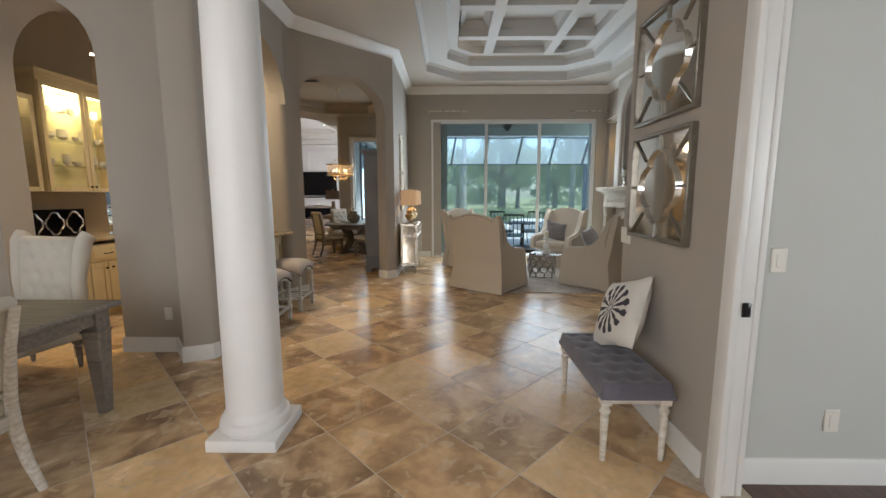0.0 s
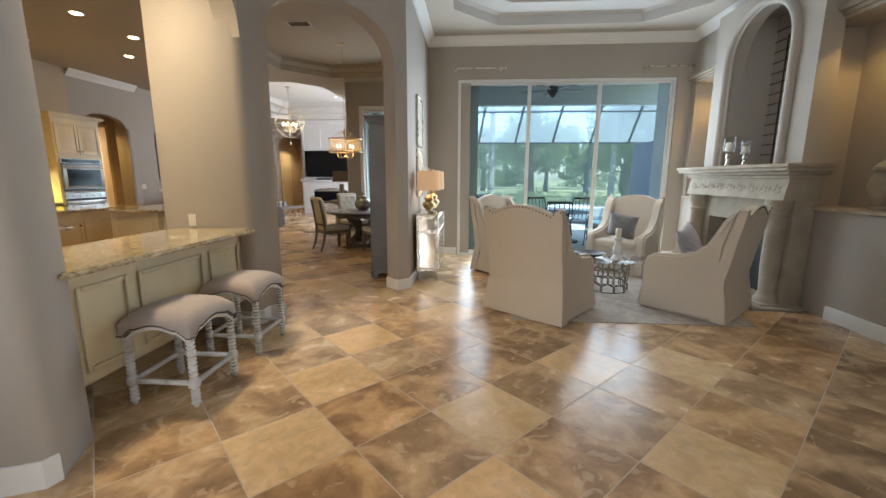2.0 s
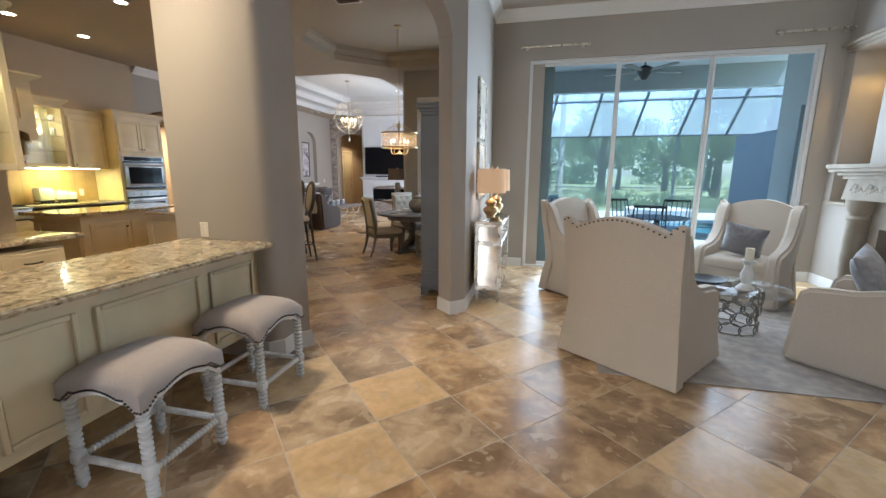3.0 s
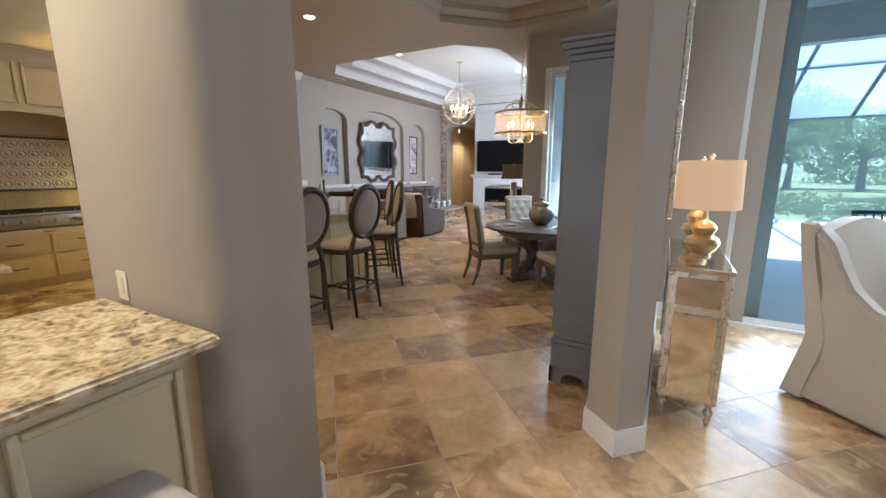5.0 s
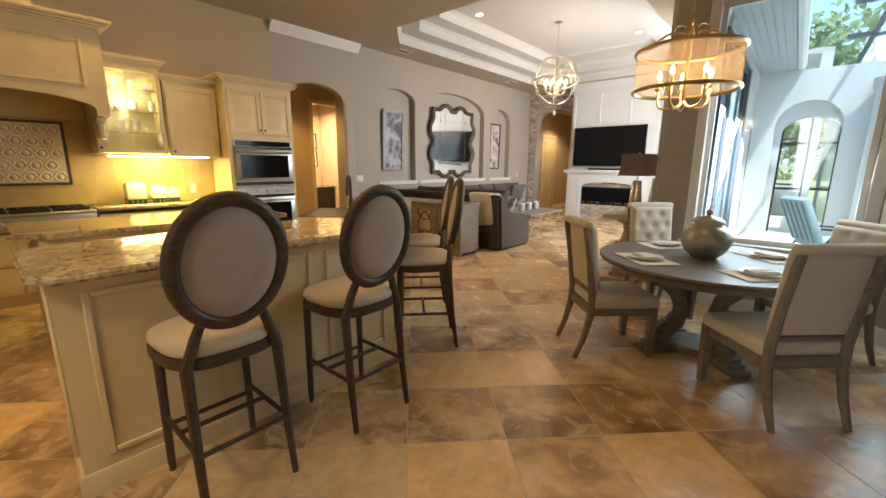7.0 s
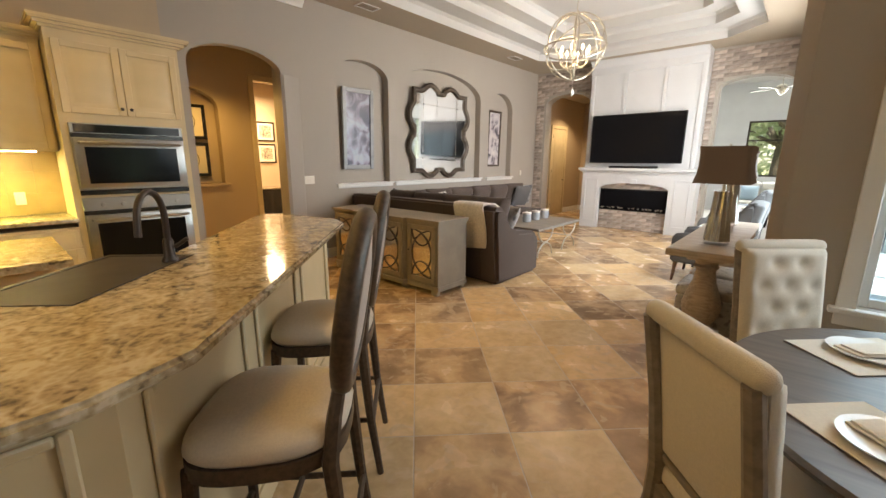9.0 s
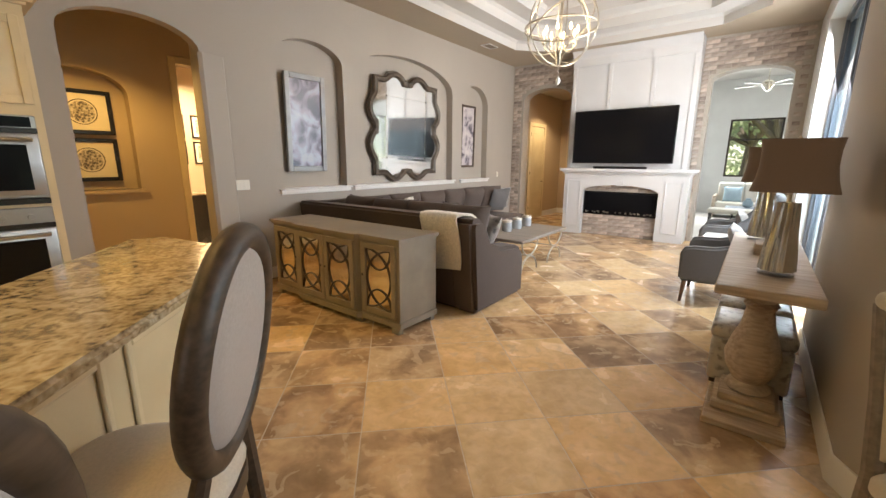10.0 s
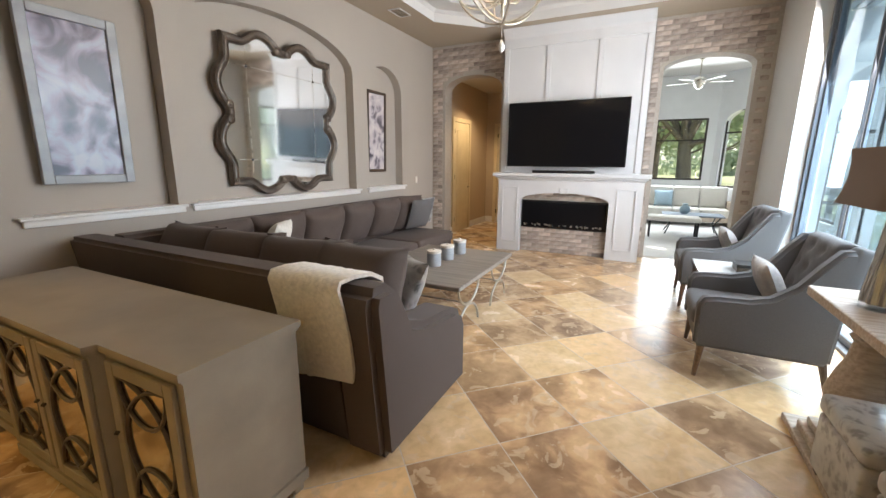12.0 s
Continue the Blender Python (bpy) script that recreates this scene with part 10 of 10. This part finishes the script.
def oak(m, seed, h=9.0):
    rnd = random.Random(seed)
    t = thing("oak_tree", "spreading live oak with a grey trunk and full green crown", "tree", m, "oaks beyond the lawn")
    bm = B()
    tube(bm, [(0, 0, -0.4), (0.05, 0, 1.0), (0.1, 0.1, h * 0.3), (0.2, 0.1, h * 0.5)], 0.3, 10, False, [0.42, 0.32, 0.26, 0.16])
    centres = []
    for k in range(9):
        a = 2 * math.pi * k / 9 + rnd.uniform(-0.3, 0.3)
        L = rnd.uniform(1.6, 3.4)
        z1 = h * rnd.uniform(0.42, 0.8)
        tip = (L * math.cos(a), L * math.sin(a), z1)
        tube(bm, [(0.1, 0.05, h * 0.3), (tip[0] * 0.5, tip[1] * 0.5, z1 * 0.75), tip], 0.1, 6, False, [0.14, 0.09, 0.03])
        for _ in range(3):
            centres.append((tip[0] + rnd.uniform(-0.9, 0.9), tip[1] + rnd.uniform(-0.9, 0.9), tip[2] + rnd.uniform(-0.8, 1.2), rnd.uniform(0.7, 1.5)))
    part("trunk", bm, M_BARK, t, "", 60)
    me = leaf_cloud(None, centres, 3900, 0.22, seed)
    me.materials.append(M_LEAF)
    o = new("crown", me)
    o.parent = t
    return t


oaks = [oak(pose(-4.5, 40, -0.2), 1), oak(pose(5.5, 44, -0.2), 2, 10.5), oak(pose(13, 38, -0.2), 3, 9)]
for k in range(17):
    rnd = random.Random(50 + k)
    copy_thing(oaks[k % 3], pose(-30 + k * 4.6 + rnd.uniform(-1, 1), 55 + rnd.uniform(-6, 10) + 0.3 * (k % 4) * 3, -0.4, 0, 0, rnd.uniform(0, 360)))
for k, (x, y) in enumerate(((11, 27), (20, 22), (26, 15), (30, 6), (-12, 34), (-8, 31), (18, 30), (-3.2, 33))):
    copy_thing(oaks[(k + 1) % 3], pose(x, y, -0.3, 0, 0, 70 * k))


def palm(m, h):
    t = thing("palm_trunk", "tall pale palm tree beyond the pool cage", "tree", m, "garden palms")
    bm = B(); tube(bm, [(0, 0, -0.2), (0.05, 0, h * 0.5), (0, 0.05, h)], 0.14, 10, False, [0.2, 0.15, 0.13])
    part("trunk", bm, mat("pale_palm_bark", (0.45, 0.42, 0.37), 0.9, vary=0.15, scale=6, bump=0.8), t)
    bm = B()
    for k in range(14):
        a = 2 * math.pi * k / 14
        L, dz = 2.2, 0.9 if k % 2 else 0.3
        sp = [Vector((L * q * math.cos(a), L * q * math.sin(a), h + dz * q * 2 - 2.2 * q * q)) for q in [i / 8 for i in range(9)]]
        for p, q in zip(sp, sp[1:]):
            for s in (-1, 1):
                d = Vector((-math.sin(a), math.cos(a), -0.5 * 1)) * s * 0.38
                bm.faces.new([bm.verts.new(c) for c in (p, q, q + d * Vector((1, 1, 1)).x + Vector((0, 0, -0.2)))])
    part("crown", bm, M_LEAF, t, "", None)


palm(pose(0.9, 26, -0.2), 7.5)
palm(pose(8.1, 27, -0.2), 8.0)
rnd = random.Random(9)
hc = [(-1.2 + 0.40 * k, 23.2 + rnd.uniform(-0.2, 0.2), rnd.uniform(0.1, 0.5), 0.45) for k in range(52)]
me = leaf_cloud(None, hc, 9000, 0.09, 4)
me.materials.append(M_LEAF)
tagged(new("hedge", me), "clipped green hedge beyond the pool deck", "hedge", "", "stuff")
wc = []
for k in range(240):
    a = rnd.uniform(-0.3, math.pi * 1.0)
    r = rnd.uniform(75, 95)
    wc.append((r * math.cos(a) * 1.1, 15 + r * math.sin(a), rnd.uniform(0, 9), rnd.uniform(2.5, 4.5)))
me = leaf_cloud(None, wc, 26000, 0.75, 8)
me.materials.append(M_LEAF)
tagged(new("far_woods", me), "distant line of green woods", "woods", "", "stuff")

# sunroom beyond the right arch
bm = B()
wall2d(bm, (-6.6, 24.6), (-3.2, 24.6), 0.2, 0, 3.9, [(1.95, 3.20, 1.12, 2.78, 0)])
wall2d(bm, (-3.2, 24.6), (-2.0, 23.4), 0.2, 0, 3.9, [(0.2, 1.5, 0.95, 2.60, 0.35)])
wall2d(bm, (-2.0, 23.4), (-2.0, 19.1), 0.2, 0, 3.9, [(0.5, 3.6, 0.6, 2.9, 0)])
wall2d(bm, (-6.6, 19.1), (-6.6, 24.6), 0.2, 0, 3.9)
structure("wall_sunroom", bm, M_WHITE_WALL, "white sunroom walls with large windows", "wall")
bm = B(); box(bm, -6.8, 19.1, 3.9, -1.8, 24.8, 4.0)
structure("ceiling_sunroom", bm, M_CEIL_WHITE)
bm = B(); box(bm, -6.8, 18.96, -0.004, -1.8, 24.8, 0.003)
structure("floor_sunroom", bm, M_PAVER, "pale sunroom floor", "floor")
for m, w, z0, z1 in ((pose(-4.65, 24.62, 0), 1.25, 1.12, 2.78), (pose(-3.06, 24.50, 0, 0, 0, -45), 1.3, 0.95, 2.95), (pose(-1.97, 22.9, 0, 0, 0, -90), 3.1, 0.6, 2.9)):
    t = tagged(thing("window_sunroom", "dark bronze framed sunroom window", "window", m), kind="structure")
    for a, b2, c, e in ((0, z0, 0.05, z1), (w - 0.05, z0, w, z1), (0.05, z0, w - 0.05, z0 + 0.05), (0.05, z1 - 0.05, w - 0.05, z1), (0.05, z1 - 0.6, w - 0.05, z1 - 0.56)):
        bm = B(); box(bm, a, 0.03, b2, c, 0.08, e)
        part("frame_bar", bm, M_BRONZE, t)
    bm = B(); box(bm, 0.05, 0.05, z0 + 0.05, w - 0.05, 0.055, z1 - 0.05)
    part("pane", bm, M_CLEAR, t, "clear glass pane").visible_shadow = False
M_CREAMSOFA = mat("cream_outdoor_cushion", (0.62, 0.59, 0.53), 0.9, vary=0.06, scale=60, bump=0.3, bump_scale=200)
sf = thing("sunroom_sofa", "cream cushioned sofa with a pale wooden frame", "sofa", pose(-3.75, 23.75, 0))
bm = B(); box(bm, -0.95, -0.38, 0.12, 0.95, 0.40, 0.24, 0.01, 1); box(bm, -1.0, -0.4, 0, -0.93, 0.4, 0.62, 0.01, 1); box(bm, 0.93, -0.4, 0, 1.0, 0.4, 0.62, 0.01, 1)
part("frame", bm, M_PALEWOOD, sf)
for k in range(3):
    bm = B(); box(bm, -0.92 + k * 0.615, -0.38, 0.24, -0.31 + k * 0.615, 0.3, 0.44, 0.04, 3)
    part("seat_cushion", bm, M_CREAMSOFA, sf, "", 60)
    bm = B(); box(bm, -0.92 + k * 0.615, 0.16, 0.44, -0.31 + k * 0.615, 0.38, 0.98, 0.06, 3)
    part("back_cushion", bm, M_CREAMSOFA, sf, "", 60)
p = part("blue_pillow", (lambda b: (cushion(b, 0.45, 0.45, 0.16), b)[1])(B()), M_BLUECLOTH, None, "", 60, pose(-4.30, 23.70, 0.66, 70))
tagged(p, "pale blue pillow on the sunroom sofa", "pillow")
tb2 = thing("sunroom_table", "dark blue-topped low table with black curved legs", "table", pose(-3.75, 22.0, 0))
bm = B(); box(bm, -0.6, -0.35, 0.42, 0.6, 0.35, 0.45, 0.005, 1)
part("tabletop", bm, M_SLATE_WALL, tb2)
for s in (-1, 1):
    bm = B(); tube(bm, [(s * 0.52, -0.3, 0), (s * 0.42, -0.1, 0.22), (s * 0.42, 0.1, 0.22), (s * 0.52, 0.3, 0)], 0.014, 6); tube(bm, [(s * 0.52, -0.3, 0.42), (s * 0.42, -0.1, 0.22), (s * 0.42, 0.1, 0.22), (s * 0.52, 0.3, 0.42)], 0.014, 6)
    part("leg", bm, M_BLACKIRON, tb2)
ob2 = thing("bench_stool", "cream cushioned bench stool with dark frame", "stool", pose(-4.15, 21.3, 0))
bm = B(); box(bm, -0.5, -0.25, 0.36, 0.5, 0.25, 0.46, 0.03, 3)
part("cushion", bm, M_CREAMSOFA, ob2, "", 60)
for sx in (-1, 1):
    for sy in (-1, 1):
        bm = B(); box(bm, sx * 0.45 - 0.02, sy * 0.2 - 0.02, 0, sx * 0.45 + 0.02, sy * 0.2 + 0.02, 0.359)
        part("leg", bm, M_BLACKIRON, ob2)
t = thing("blue_vase", "pale blue glass vase on the low table", "vase", pose(-3.9, 22.0, 0.45))
bm = B(); lathe(bm, [(0.06, 0), (0.11, 0.06), (0.10, 0.14), (0.05, 0.2), (0.06, 0.23)], 20)
part("body", bm, M_BLUECLOTH, t)

# ---- pieces of floors and walls ----
TU, TV, U0, V0 = 0.5545, 0.5465, 2.24, 3.333
CREAM_TILES = {(0, -2), (-1, -2), (0, -4), (-4, 0), (-4, -2), (-1, 0), (-2, -1), (2, -3), (1, -1), (0, 1), (1, 2), (3, -1), (4, -2), (3, 2), (2, 5), (1, 7), (3, 6), (0, 6), (2, 8), (3, 10), (3, 13), (4, 12), (3, 15), (4, 14), (5, 16), (6, 15), (1, 17), (0, 17), (4, 17), (7, 17), (7, 19), (-1, -5)}


def in_rooms(x, y):
    return (-8.9 < x < 4.15 and -2.9 < y < 9.85 and not (x > 1.35 and y < 2.1)) or (-10.4 < x < -1.2 and 9.8 <= y < 11.95) or (-10.4 < x < -8.8 and 8.6 < y < 13.4) or (-8.85 < x < -3.15 and 11.9 <= y < 18.95) or (-8.6 < x < -7.1 and 18.9 <= y < 21.6)


def tile_mesh(name, material):
    bm = B()
    a, b2, e = TU / 2 - 0.0027, TV / 2 - 0.0027, 0.003
    lo = [bm.verts.new((x, y, -0.010)) for x, y in ((-a, -b2), (a, -b2), (a, b2), (-a, b2))]
    mid = [bm.verts.new((x, y, -0.0014)) for x, y in ((-a, -b2), (a, -b2), (a, b2), (-a, b2))]
    hi = [bm.verts.new((x, y, 0.0)) for x, y in ((-a + e, -b2 + e), (a - e, -b2 + e), (a - e, b2 - e), (-a + e, b2 - e))]
    for p, q in ((lo, mid), (mid, hi)):
        for i in range(4):
            bm.faces.new((p[i], p[(i + 1) % 4], q[(i + 1) % 4], q[i]))
    bm.faces.new(hi)
    me = mesh_from(bm, name)
    me.materials.append(material)
    return me


random.seed(11)
me_brown, me_cream = tile_mesh("tile_brown", M_TILE), tile_mesh("tile_cream", M_TILE_CREAM)
near, far = [], []
R2 = math.sqrt(0.5)
for i in range(-14, 30):
    for j in range(-14, 42):
        u, v = U0 + (i + 0.5) * TU, V0 + (j + 0.5) * TV
        x, y = (u - v) * R2, (u + v) * R2
        if not in_rooms(x, y):
            continue
        cream = (i, j) in CREAM_TILES or ((i, j) not in CREAM_TILES and random.random() < 0.22 and not (-4 < i < 8 and -4 < j < 3))
        rec = (abs(x + 0.42 * y - 0.4), x, y, cream)
        near.append(rec)
near.sort()
joined = {True: B(), False: B()}
for k, (_, x, y, cream) in enumerate(near):
    m = pose(x, y, 0, 0, 0, 45)
    if k < 300:
        shared("tile", me_cream if cream else me_brown, floor, m)
    else:
        bm = joined[cream]
        a, b2 = TU / 2 - 0.003, TV / 2 - 0.003
        prism(bm, [(-a, -b2), (a, -b2), (a, b2), (-a, b2)], -0.010, 0.0, m)
for cream, bm in joined.items():
    o = part("tiles_beyond", bm, M_TILE_CREAM if cream else M_TILE, floor, "diagonal stone tiles", None)
    o["kind"] = "stuff"

# bricks of the family-room wall and firebox
def brick_mesh(name, w, h, d):
    bm = B()
    box(bm, -w / 2, -d, -h / 2, w / 2, 0.002, h / 2, 0.004, 1)
    for v in bm.verts:
        v.co += noise.noise_vector(v.co * 23 + Vector((len(name), w * 50, 0))) * 0.0018
    me = mesh_from(bm, name)
    me.materials.append(M_BRICK)
    return me


# washed brick, varied by the piece
_bn, _bl = M_BRICK.node_tree.nodes, M_BRICK.node_tree.links
_oi, _hs = _bn.new("ShaderNodeObjectInfo"), _bn.new("ShaderNodeHueSaturation")
_vr, _sr = _bn.new("ShaderNodeMapRange"), _bn.new("ShaderNodeMapRange")
_vr.inputs["To Min"].default_value, _vr.inputs["To Max"].default_value = 0.55, 1.25
_bl.new(_oi.outputs["Random"], _vr.inputs["Value"])
_bl.new(_vr.outputs[0], _hs.inputs["Value"])
_src = _bn["Principled BSDF"].inputs["Base Color"].links[0].from_socket
_bl.new(_src, _hs.inputs["Color"])
_bl.new(_hs.outputs[0], _bn["Principled BSDF"].inputs["Base Color"])
bricks = [brick_mesh("brick_a", 0.205, 0.062, 0.012), brick_mesh("brick_bb", 0.205, 0.062, 0.016)]
halves = [brick_mesh("brick_half", 0.098, 0.062, 0.013)]


def open_at(x, z):
    for x0, x1, spring, rise in ((-8.47, -7.31, 2.95, 0.24), (-4.69, -3.52, 3.0, 0.18)):
        if x0 < x < x1:
            c, h = (x0 + x1) / 2, (x1 - x0) / 2
            if z < spring + rise * math.sqrt(max(0, 1 - ((x - c) / h) ** 2)) + 0.01:
                return True
    return False


rows_n = int((ZK - 0.02) / 0.074)
for r in range(rows_n):
    z = 0.04 + r * 0.074
    for x_lo, x_hi in ((-8.73, -7.16), (-4.85, -3.32)):
        x = x_lo + (0.0 if r % 2 else 0.11)
        if r % 2 == 0:
            if not open_at(x_lo + 0.05, z) and not open_at(x_lo + 0.1, z):
                shared("brick", halves[0], wall_brick, pose(x_lo + 0.05, 18.80, z))
        while x + 0.2 < x_hi + 0.005:
            cx = x + 0.1025
            if not any(open_at(cx + q, z + s) for q in (-0.1, 0, 0.1) for s in (-0.03, 0.03)):
                shared("brick", bricks[r % 2], wall_brick, pose(cx, 18.80, z))
            elif not any(open_at(x + q, z + s) for q in (0.0, 0.05, 0.098) for s in (-0.03, 0.03)):
                shared("brick", halves[0], wall_brick, pose(x + 0.049, 18.80, z))
            elif not any(open_at(x + 0.107 + q, z + s) for q in (0.0, 0.05, 0.098) for s in (-0.03, 0.03)):
                shared("brick", halves[0], wall_brick, pose(x + 0.156, 18.80, z))
            x += 0.215
for r in range(15):
    z = 0.04 + r * 0.072
    if 0.43 < z < 0.95:
        continue
    x = -6.73 + (0.0 if r % 2 else -0.1)
    while x < -5.3:
        cx = min(max(x + 0.1025, -6.63), -5.38)
        shared("brick", bricks[r % 2], ff, pose(cx, 18.449, z))
        x += 0.215
